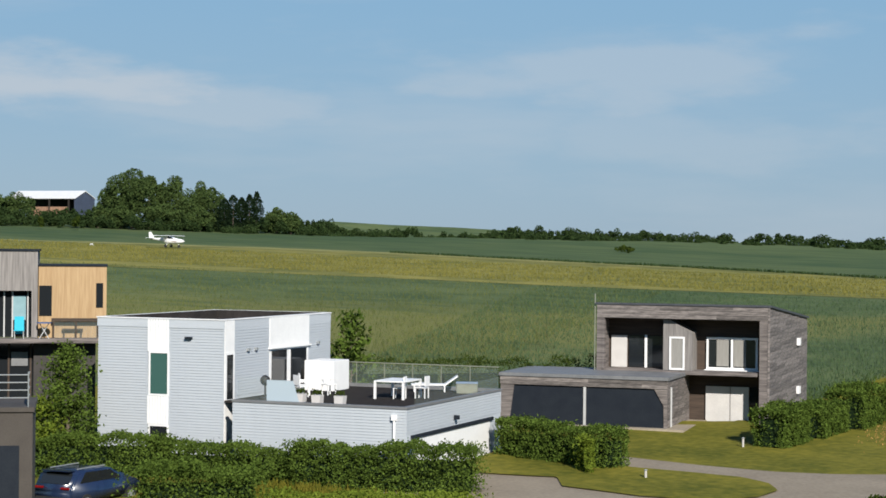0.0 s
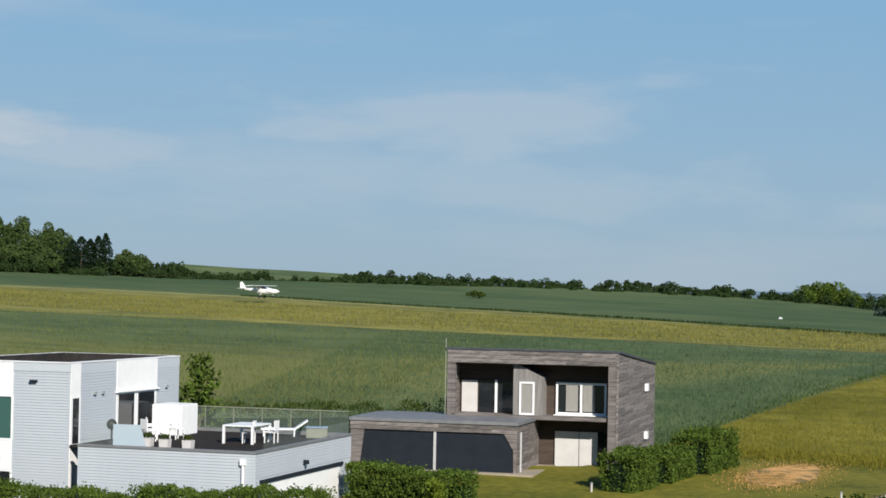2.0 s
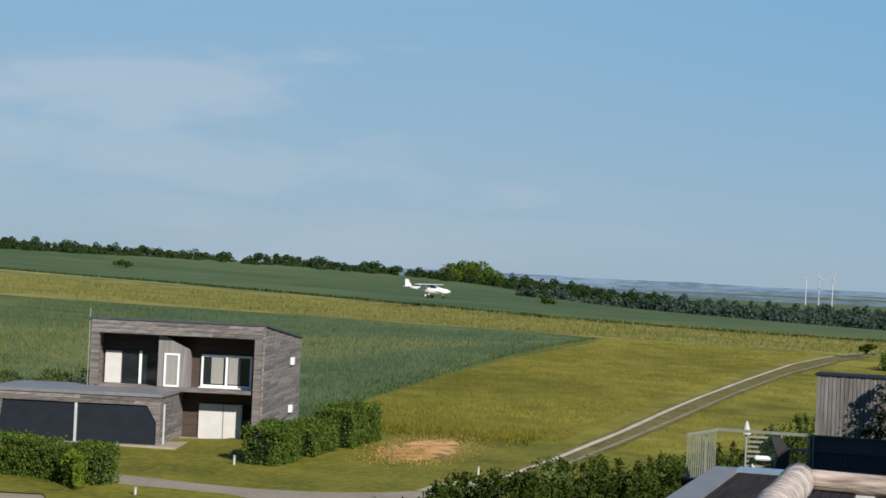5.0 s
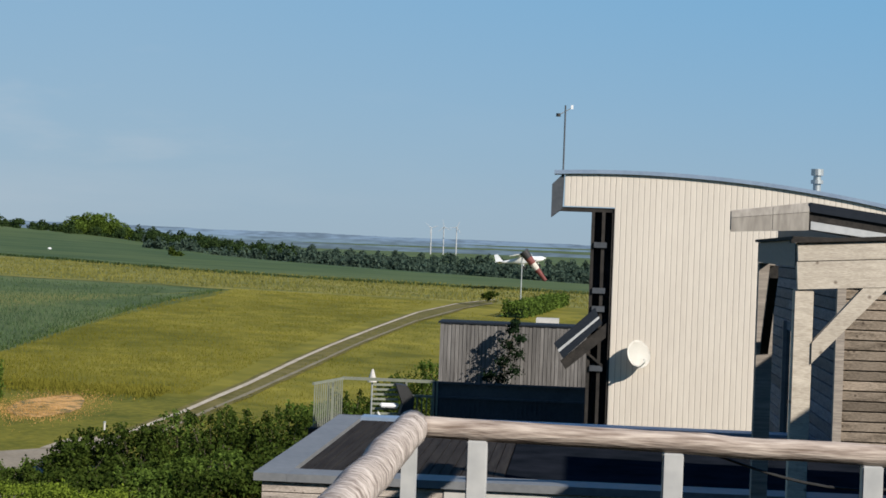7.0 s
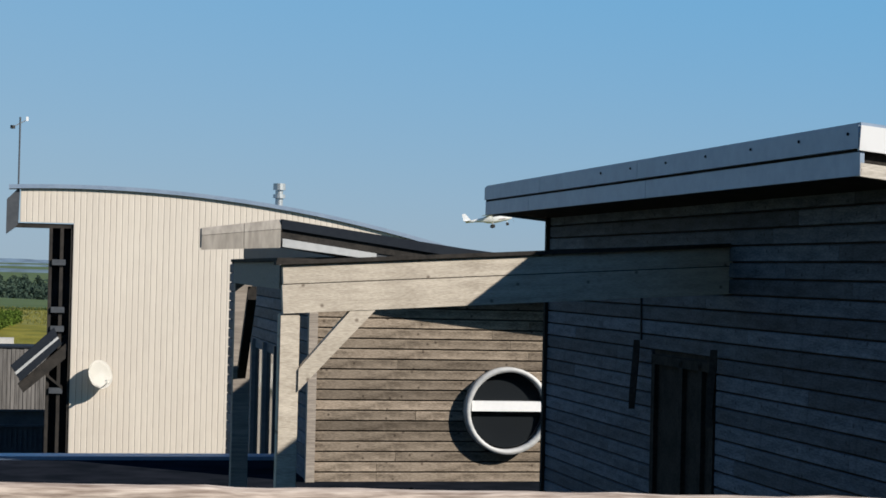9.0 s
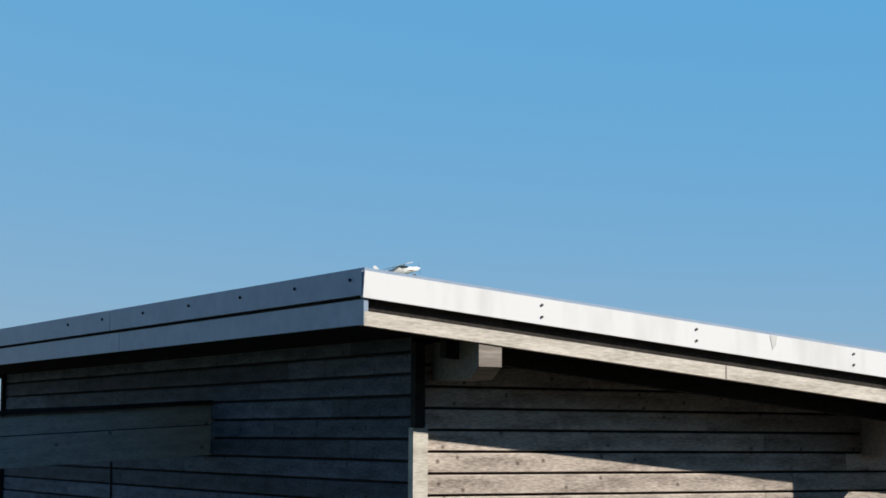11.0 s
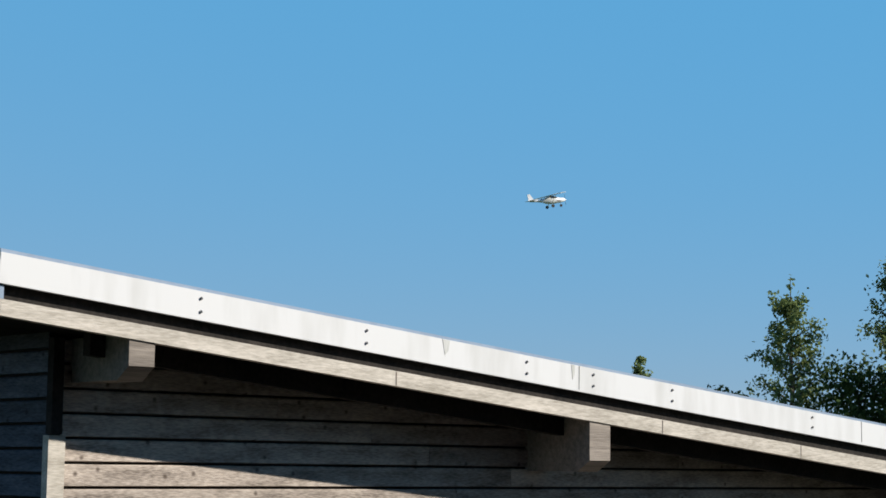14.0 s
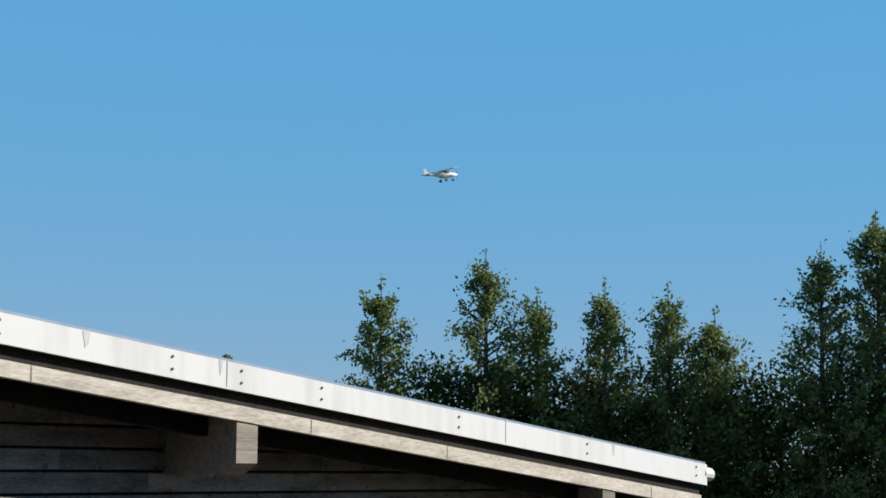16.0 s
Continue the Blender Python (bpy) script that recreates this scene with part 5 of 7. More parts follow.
part("top_band", box(0.28, 8.33, 0.005, 0.3, 5.82, 6.48), M["farboard"], gh, "weathered timber band over the loggia")
plank_wall(gh, 0.0, 0.03, 8.5, 5.84, lambda x: 6.46, step=0.205)
part("roof", slab([(-0.05, 6.48), (12.4, 5.55), (12.4, 5.65), (-0.05, 6.58)], -0.04, 8.66, axis="x"), M["zincdark"], gh, "thin grey sloping roof")
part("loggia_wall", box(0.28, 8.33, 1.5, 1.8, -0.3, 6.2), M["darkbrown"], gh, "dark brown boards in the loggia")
part("loggia_floor", box(0.28, 8.0, 0.05, 1.5, 3.12, 3.30), M["farboard"], gh)
part("frame_post", box(8.1, 8.33, -0.02, 0.4, -0.3, 5.82), M["farboard"], gh)
part("frame_post", box(0.28, 0.42, -0.02, 0.3, 3.3, 5.82), M["farboard"], gh)
part("bay", slab([(3.3, 3.3), (4.75, 3.3), (4.75, 5.15), (3.55, 5.82), (3.3, 5.82)], 0.35, 1.5), M["farboardup"], gh, "boarded bay in the loggia")
w = part("window", frame_ring(3.62, 4.38, 3.32, 4.95, 0.09, 0.28, 0.36), M["whitepaint"], gh, "white-framed bay window")
part("pane", box(3.71, 4.29, 0.32, 0.345, 3.41, 4.86), M["curtain"], w, "window with pale blind")
part("shutter", box(0.42, 1.22, 1.40, 1.5, 3.32, 4.9), M["offwhite"], gh, "white door shutter")
part("loggia_glass", box(1.3, 2.05, 1.44, 1.5, 3.32, 4.9), M["glassdark"], gh)
w = part("window", box(2.15, 3.2, 1.45, 1.5, 3.32, 4.9), M["glassdark"], gh)
part("window_frame", box(2.13, 2.25, 1.38, 1.46, 3.32, 4.95), M["whitepaint"], w, "white window frame")
w = part("big_window", frame_ring(5.25, 7.78, 3.34, 4.92, 0.10, 1.36, 1.5), M["whitepaint"], gh, "wide white-framed window")
part("pane", box(5.35, 6.45, 1.42, 1.48, 3.44, 4.82), M["glassdark"], w)
part("pane", box(6.58, 7.68, 1.42, 1.48, 3.44, 4.82), M["glassdark"], w)
part("mullion", box(6.46, 6.57, 1.36, 1.49, 3.44, 4.82), M["whitepaint"], w)
part("curtain", box(5.75, 6.35, 1.39, 1.415, 3.5, 4.8), M["curtain"], w, "pale hanging curtain")
part("curtain", box(6.60, 7.2, 1.39, 1.415, 3.5, 4.8), M["curtain"], w)
part("sill", box(5.2, 7.95, 1.05, 1.5, 3.24, 3.34), M["whitepaint"], gh, "long white sill")
for x0, x1 in ((5.23, 6.42), (6.46, 7.36)):
    part("door_panel", box(x0, x1, 1.38, 1.5, 0.68, 2.5), M["offwhite"], gh, "white ground-floor door panel")
part("door_glass", box(7.38, 8.05, 1.42, 1.5, 0.68, 2.5), M["glassdark"], gh)
part("plinth", box(4.6, 8.1, 1.2, 1.52, 0.2, 0.66), M["concrete"], gh)
for y, z in ((8.6, 4.25), (8.6, 1.72)):
    part("vent_box", box(8.58, 8.74, y, y + 0.5, z, z + 0.38), M["whitepaint"], gh, "small white wall box")
part("aerial_pole", rod((-0.1, 0.1, 2.8), (-0.1, 0.1, 7.0), 0.03, 8), M["greensteel"], gh)
part("garage_wall", box(-3.72, 4.38, -3.55, 1.5, -0.2, 3.02), M["farboard"], gh, "weathered garage walls")
plank_wall(gh, -3.72, -3.8, 4.42, 2.66, lambda x: 3.06, step=0.19)
plank_wall(gh, 4.38, -3.5, 1.45, 0.4, lambda y: 3.04, True)
part("garage_roof", slab([(-3.85, 3.06), (4.5, 3.06), (4.5, 3.22), (-3.85, 3.22)], -3.8, 1.5), M["zincmid"], gh, "grey flat garage roof")
part("garage_fascia", box(-3.8, 4.45, -3.715, -3.56, 2.66, 3.05), M["farboard"], gh, "weathered garage fascia")
part("garage_pier", slab([(-3.78, 0.3), (-3.4, 0.3), (-3.1, 2.655), (-3.78, 2.655)], -3.7, -3.56), M["farboard"], gh)
part("garage_pier", slab([(4.42, 0.3), (4.27, 0.3), (4.25, 1.87), (3.79, 2.655), (4.42, 2.655)], -3.7, -3.56), M["farboard"], gh)
part("garage_door", slab([(-3.42, 0.42), (0.36, 0.42), (0.36, 2.65), (-3.12, 2.65)], -3.64, -3.57), M["anthracite"], gh, "anthracite garage door")
part("garage_door", slab([(0.48, 0.42), (4.27, 0.42), (4.25, 1.87), (3.79, 2.65), (0.48, 2.65)], -3.64, -3.57), M["anthracite"], gh)
part("door_post", box(0.36, 0.48, -3.7, -3.6, 0.3, 2.65), M["zincpale"], gh, "pale post between the garage doors")
part("downpipe", rod((4.44, -2.9, 0.4), (4.44, -2.9, 2.7), 0.05, 8), M["zincpale"], gh)
part("apron", box(-3.9, 5.3, -4.15, 1.4, 0.18, 0.82), M["pad"], gh, "pale concrete apron")

# -- house with balconies at the lane's end --
LF = pose(-51.76, 62.66, 0, 0, 0, 38)
lh = thing("balcony_house", LF, "grey and golden timber house with a deep balcony", "house")
part("upper_box", box(-7, 0.0, 0.0, 4, 7.18, 8.9), M["farboardup"], lh, "grey vertical-boarded upper storey")
part("upper_pier", box(-0.25, 0.0, 0.0, 4, 5.15, 7.18), M["farboardup"], lh)
part("upper_roof", box(-7.1, 0.06, -0.06, 4.1, 8.9, 8.98), M["anthracite"], lh)
part("upper_glazing", box(-7, -0.25, 0.5, 4, 5.15, 7.18), M["glassdark"], lh, "dark balcony glazing")
for x in (-1.45, -1.1, -0.45):
    part("glazing_bar", box(x, x + 0.06, 0.42, 0.5, 5.15, 7.18), M["zincpale"], lh)
part("blind", box(-1.05, -0.5, 0.44, 0.49, 5.9, 6.95), M["turquoisepale"], lh, "pale turquoise blind")
part("larch_box", box(0.03, 2.95, 0.4, 4, 5.0, 8.25), M["larch"], lh, "golden larch-boarded wing")
part("larch_roof", box(0.0, 3.0, 0.35, 4.1, 8.25, 8.32), M["anthracite"], lh)
part("larch_window", box(2.50, 2.80, 0.37, 0.4, 6.45, 7.52), M["glassdark"], lh, "narrow dark window")
part("larch_window", box(0.06, 0.60, 0.37, 0.4, 6.08, 7.40), M["glassdark"], lh)
part("balcony_slab", box(-7, 2.58, -0.8, 0.4, 4.95, 5.13), M["farboard"], lh, "grey balcony edge")
part("balcony_screen", box(0.7, 2.56, 0.1, 0.115, 5.13, 5.86), M["glassclear"], lh, "clear balcony glass")
part("balcony_rail", box(0.6, 2.62, 0.03, 0.15, 5.86, 5.99), M["darkbrown"], lh, "dark brown balcony rail")
for x in (0.66, 1.62, 2.56):
    part("balcony_post", box(x, x + 0.06, 0.04, 0.10, 5.13, 5.86), M["darkbrown"], lh)
part("lower_wall", box(-0.15, 2.5, 0.2, 4, -0.3, 4.95), M["render_dark"], lh, "dark grey lower wall")
part("lower_glazing", box(-7, -0.17, 0.5, 4, 2.4, 4.95), M["glassdark"], lh)
part("lower_slat", box(-1.1, -0.4, 0.42, 0.5, 3.9, 4.5), M["zincmid"], lh, "grey half-drawn blind")
for x in (-1.25, -0.32):
    part("lower_mullion", box(x, x + 0.08, 0.40, 0.5, 2.4, 4.95), M["darkbrown"], lh)
gw = thing("garage_wing", pose(-39.03, 46.93, 0, 0, 0, 38), "brown-grey rendered garage with a railed roof", "garage")
part("wall", box(-6, 0.0, 0.0, 4, -0.4, 3.75), M["render_grey"], gw, "brown-grey rendered wall")
part("coping", box(-6.1, 0.06, -0.08, 4, 3.75, 3.9), M["render_grey"], gw)
part("garage_door", box(-3, -0.42, -0.03, 0.0, -0.2, 2.65), M["anthracite"], gw, "dark garage door")
for z in (4.2, 4.45, 4.7, 4.95):
    part("rail_bar", rod((-6, 0.1, z), (-0.15, 0.1, z), 0.02, 6), M["steel"], gw)
    part("rail_bar", rod((-0.15, 0.1, z), (-0.15, 1.6, z), 0.02, 6), M["steel"], gw)
for x in (-1.3, -0.15):
    part("rail_post", rod((x, 0.1, 3.9), (x, 0.1, 5.05), 0.025, 6), M["steel"], gw)
tc = thing("folding_chair", LF @ pose(-0.75, -0.4, 5.13), "turquoise folding canvas chair on the balcony", "chair")
part("canvas", beam((-0.2, 0.05, 0.95), (0.2, 0.05, 0.95), 0.05, 0.75), M["turquoise"], tc)
part("seat", box(-0.22, 0.22, -0.3, 0.1, 0.34, 0.38), M["turquoise"], tc)
for x in (-0.2, 0.17):
    part("leg", box(x, x + 0.03, -0.28, -0.25, 0, 0.35), M["steel"], tc)
    part("leg", box(x, x + 0.03, 0.05, 0.08, 0, 0.35), M["steel"], tc)
bench = thing("balcony_bench", LF @ pose(1.5, 0.22, 5.13), "low dark wooden bench on the balcony", "bench")
part("seat", box(-0.45, 0.45, -0.08, 0.10, 0.34, 0.40), M["darkbrown"], bench)
for x in (-0.40, 0.34):
    part("leg", box(x, x + 0.06, -0.06, 0.08, 0, 0.34), M["darkbrown"], bench)
bt = thing("bistro_table", LF @ pose(0.3, -0.35, 5.13), "small blue folding table with things on it", "table")
part("tabletop", rod((0, 0, 0.66), (0, 0, 0.70), 0.32, 16), M["bluetarp"], bt)
part("leg", rod((-0.2, -0.1, 0), (0.2, 0.1, 0.66), 0.02, 6), M["zincpale"], bt)
part("leg", rod((0.2, -0.1, 0), (-0.2, 0.1, 0.66), 0.02, 6), M["zincpale"], bt)

# -- parked car --
car = thing("parked_car", pose(-41.7, 53.4, -0.3, 0, 0, 90), "dark blue hatchback parked by the hedge", "car")
side = [(-2.1, 0.35), (-2.15, 0.75), (-2.05, 1.0), (-1.75, 1.42), (-1.2, 1.5), (0.1, 1.48), (0.95, 1.05), (1.9, 0.85), (2.1, 0.6), (2.05, 0.35)]
bm = slab(side, -0.86, 0.86)
bmesh.ops.bevel(bm, geom=bm.edges[:], offset=0.09, segments=3, affect="EDGES")
part("body", bm, M["carblue"], car, "", True)
part("rear_window", beam((-2.02, 0, 1.04), (-1.80, 0, 1.40), 1.30, 0.04), M["glassdark"], car, "dark rear window")
for s in (-1, 1):
    part("side_window", slab([(-1.65, 1.05), (0.7, 1.05), (0.05, 1.40), (-1.35, 1.42)], s * 0.855, s * 0.875), M["glassdark"], car)
    part("tail_lamp", box(-2.17, -2.02, s * 0.58 - 0.17, s * 0.58 + 0.2, 0.86, 0.94, bevel=0.02), M["redlamp"], car, "red tail lamp")
    for x in (-1.3, 1.3):
        wl_ = part("wheel", rod((x, s * 0.72, 0.32), (x, s * 0.9, 0.32), 0.32, 18), M["black"], car)
        part("rim", rod((x, s * 0.9, 0.32), (x, s * 0.91, 0.32), 0.2, 14), M["steel"], wl_)
part("hatch_spoiler", box(-1.98, -1.62, -0.62, 0.62, 1.46, 1.50, bevel=0.01), M["carblue"], car, "roof spoiler over the rear window")
for y in (-0.62, 0.56):
    part("roof_rail", box(-1.5, 0.1, y, y + 0.05, 1.50, 1.54, bevel=0.01), M["steel"], car, "grey roof rail")
part("bumper", box(-2.2, -2.0, -0.75, 0.75, 0.32, 0.58, bevel=0.04), M["black"], car)

# -- boarded house with the slatted deck --
bh = thing("boarded_house", DF @ pose(-8, 43, 0), "grey vertical-boarded flat-roofed house", "house", frm=DF)
part("wall", box(-7.98, 2, 43.04, 44.5, -0.3, 7.0), M["darktimber"], bh)
for k in range(66):
    x = -8.0 + 0.11 * k
    part("board", box(x, x + 0.098, 43.0 + 0.008 * (k % 3), 43.04, 2.5, 7.0), M["shedboard"], bh)
part("coping", box(-8.06, 2, 42.97, 44.5, 7.0, 7.05), M["anthracite"], bh)
dk = thing("deck_terrace", DF @ pose(-11, 39, 0), "raised deck with slatted metal balustrade", "terrace", frm=DF)
part("deck", box(-11.05, -3.5, 38.6, 43, 4.1, 4.28), M["deck"], dk)
part("deck_wall", box(-10.95, -3.5, 38.8, 43, -0.3, 4.1), M["render_dark"], dk)
# beyond x = -8 shade is painted: darker slats and rails, dark panel behind
for k in range(58):
    x = -10.9 + 0.13 * k
    if x < -8.75 and x > -10.75:
        continue
    part("baluster", box(x, x + 0.03, 41.0, 41.03, 4.28, 5.05 if x > -8.75 else 5.4), M["zincdark"] if x > -8.0 else M["greensteel"], dk)
part("hand_rail", box(-10.5, -7.96, 40.98, 41.05, 5.42, 5.50), M["greensteel"], dk, "pale green hand rail")
part("hand_rail", box(-7.95, -3.5, 40.98, 41.05, 5.42, 5.48), M["zincdark"], dk, "hand rail darkened as shaded")
part("privacy_screen", box(-7.95, -3.5, 41.06, 41.09, 4.28, 5.42), M["zincdark"], dk, "dark panel standing for shade behind the slats")
part("mid_rail", box(-8.8, -7.96, 40.98, 41.05, 5.02, 5.08), M["greensteel"], dk)
part("mid_rail", box(-7.95, -3.5, 40.98, 41.05, 5.02, 5.08), M["zincdark"], dk)
for k in range(14):
    x, y = -10.95 + 0.035 * k, 38.75 + 0.16 * k
    part("baluster", box(x, x + 0.03, y, y + 0.03, 4.28, 5.42), M["greensteel"], dk)
part("hand_rail", beam((-10.97, 38.7, 5.48), (-10.48, 41.0, 5.48), 0.06, 0.06), M["greensteel"], dk)
for x in (-8.75, -8.0, -7.9):
    part("rail_post", box(x, x + 0.05, 40.97, 41.03, 4.28, 5.5), M["greensteel"], dk)
hc = thing("hanging_chair", DF @ pose(-9.1, 40.2, 4.28, 0, 0, 10), "dark round-backed garden seat with pale slats", "chair")
for k in range(7):
    part("slat", beam((-0.45, 0.1, 0.35 + 0.13 * k), (0.25, 0.1, 0.35 + 0.13 * k), 0.03, 0.06), M["greensteel"], hc)
bm = slab([(0.2, 0.05), (0.62, 0.2), (0.66, 0.8), (0.45, 1.12), (0.15, 1.15), (0.35, 0.6)], -0.3, 0.35)
part("shell", bm, M["black"], hc, "black rounded shell")
part("cushion", box(-0.25, 0.25, -0.12, 0.05, 0.5, 0.62, bevel=0.03), M["plasticwhite"], hc)
part("leg", beam((-0.3, 0, 0.4), (0.0, 0, 0.0), 0.05, 0.06), M["plasticwhite"], hc)
part("leg", beam((0.3, 0, 0.4), (0.3, 0, 0.05), 0.05, 0.06), M["greensteel"], hc)
ps = thing("closed_parasol", DF @ pose(-9.9, 43.0, 4.28), "closed cream parasol tip above the rail", "parasol")
part("canopy", rod((0, 0, 0.95), (0, 0, 1.32), 0.14, 10, 0.03), M["concrete"], ps)
part("pole", rod((0, 0, 0), (0, 0, 0.95), 0.025, 8), M["steel"], ps)
cv = thing("caravan", DF @ pose(-5.2, 56, 4.0), "pale rounded caravan roof behind the boarded house", "caravan")
part("body", box(-1.0, 1.0, -1.0, 1.0, 0.3, 2.75, bevel=0.6), M["concrete"], cv)
part("window", box(-0.5, 0.5, -1.02, -1.0, 1.5, 2.0), M["glassdark"], cv)

# ---- plants ----


def hedge(name, line, width, top, material, n, label, size=0.060, base=None):
    """Clipped hedge along a line: leaves over a dark box for inner shade."""
    line = np.array(line, float)
    seg = np.linalg.norm(np.diff(line, axis=0), axis=1)
    at = np.r_[0, np.cumsum(seg)]
    s = rng.uniform(0, at[-1], n)
    x, y = np.interp(s, at, line[:, 0]), np.interp(s, at, line[:, 1])
    k = np.clip(np.searchsorted(at, s) - 1, 0, len(seg) - 1)
    d = (np.diff(line, axis=0) / seg[:, None])[k]
    face = rng.uniform(0, 1, n)
    z0 = height(x, y) + 0.15
    if base is not None:
        z0 = z0 * 0 + base
    wob = np.array([noise.noise((a * 0.8, b * 0.8, 0.0)) for a, b in zip(x, y)])
    tops = top * (1 + 0.20 * wob + 0.08 * np.array([noise.noise((a * 3.1, b * 3.1, 5.0)) for a, b in zip(x, y)]))
    across = np.where(face < 0.3, rng.uniform(-1, 1, n), np.sign(rng.uniform(-1, 1, n)) * (1.04 - rng.exponential(0.12, n)))
    up = np.where(face < 0.3, 1 - rng.exponential(0.05, n), rng.uniform(0, 1, n))
    half = width / 2 * (1 + 0.24 * np.array([noise.noise((a * 1.3, b * 1.3, u * 2.0)) for a, b, u in zip(x, y, up)]))
    lump = np.array([noise.noise((a * 2.3, b * 2.3, u * top * 2.3)) + 0.6 * noise.noise((a * 5.1, b * 5.1, u * top * 5.1 + 7)) for a, b, u in zip(x, y, up)])
    half = half * (1 + np.clip(0.30 * lump, -0.36, 0.06))
    up = np.where(face < 0.3, up + np.clip(0.14 * lump, -0.18, 0.03), up)
    px = x - d[:, 1] * across * half
    py = y + d[:, 0] * across * half
    ends = rng.uniform(0, 1, n) < 0.10
    along = np.where(rng.uniform(0, 1, n) < 0.5, 0, len(line) - 1)
    px = np.where(ends, line[along, 0] + rng.normal(0, 0.08, n) - d[:, 1] * rng.uniform(-1, 1, n) * half, px)
    py = np.where(ends, line[along, 1] + rng.normal(0, 0.08, n) + d[:, 0] * rng.uniform(-1, 1, n) * half, py)
    pz = z0 + up * tops + rng.exponential(0.04, n) * (face < 0.3)
    mid = line.mean(0)
    e = thing(name, pose(mid[0], mid[1], float(height(*mid))), label, "hedge")
    org = np.array([mid[0], mid[1], float(height(*mid))])
    v, f = leaves(np.stack([px, py, pz], 1) - org, size)
    soup("foliage", v, f, material, e)
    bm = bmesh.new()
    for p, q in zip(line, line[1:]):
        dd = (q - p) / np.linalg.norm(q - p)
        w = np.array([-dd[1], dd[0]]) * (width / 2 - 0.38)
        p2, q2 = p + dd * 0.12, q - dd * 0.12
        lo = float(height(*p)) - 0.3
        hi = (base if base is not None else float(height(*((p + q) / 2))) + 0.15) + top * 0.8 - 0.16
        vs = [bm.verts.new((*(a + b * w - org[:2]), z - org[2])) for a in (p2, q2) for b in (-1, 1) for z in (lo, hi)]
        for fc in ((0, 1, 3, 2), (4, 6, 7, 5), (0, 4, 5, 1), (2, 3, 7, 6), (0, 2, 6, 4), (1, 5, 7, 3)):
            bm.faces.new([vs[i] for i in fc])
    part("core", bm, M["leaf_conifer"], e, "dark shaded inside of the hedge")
    return e


hedge("clipped_hedge", [(-30.0, 61.3), (-36.6, 59.4)], 1.7, 1.65, M["leaf_hedge"], 20000, "dense clipped hedge beside the driveway")
hedge("clipped_hedge", [(-36.6, 59.8), (-43.0, 59.6)], 1.5, 1.2, M["leaf_hedge"], 15000, "clipped hedge before the white house")
hedge("clipped_hedge", [(-43.0, 59.2), (-46.5, 57.2), (-49.0, 55.4)], 1.8, 1.5, M["leaf_hedge"], 16000, "loose hedge behind the parked car")
hedge("clipped_hedge", [(-33.8, 52.2), (-37.0, 50.0)], 2.2, 1.95, M["leaf_hedge"], 12000, "rounded bright hedge beside the parked car")
hedge("clipped_hedge", [(-27.4, 69.4), (-33.0, 70.6)], 1.6, 1.52, M["leaf_hedge"], 17000, "clipped hedge at the lane's edge")
hedge("clipped_hedge", [(-23.9, 78.4), (-23.5, 81.5)], 1.6, 1.68, M["leaf_hedge"], 12000, "clipped hedge on the lawn by the grey house")
hedge("garden_hedge", [(-23.2, 82.2), (-22.9, 85.6)], 1.5, 1.35, M["leaf_hedge"], 9000, "lower hedge running on along the lawn")
hedge("garden_hedge", [(-22.6, 86.2), (-22.1, 90.6)], 1.9, 1.75, M["leaf_hedge"], 13000, "looser hedge running towards the field")
hedge("lane_hedge", [(-17.6, 57.0), (-15.3, 59.2), (-12.6, 59.8), (-10.0, 59.6)], 1.6, 1.1, M["leaf_bright"], 14000, "bright leafy hedge below the lane")
hedge("field_hedge", [(-49, 78), (-42, 82), (-35.6, 88)], 1.4, 2.5, M["leaf_dark"], 13000, "dark field hedge behind the terrace")
hedge("grassy_bank", [(-28.0, 56.6), (-34.2, 53.6)], 2.0, 0.85, M["leaf_bright"], 9000, "bright rough growth before the hedge")
hedge("bright_bush", [(-28.3, 67.6), (-28.0, 67.9)], 0.9, 1.5, M["leaf_bright"], 2200, "small bright bush before the hedge")
hedge("strip_hedge", [(6.9, 170), (9.9, 183), (13, 199)], 2.2, 1.2, M["leaf_hedge"], 4500, "bright hedge along the track's end", 0.14)


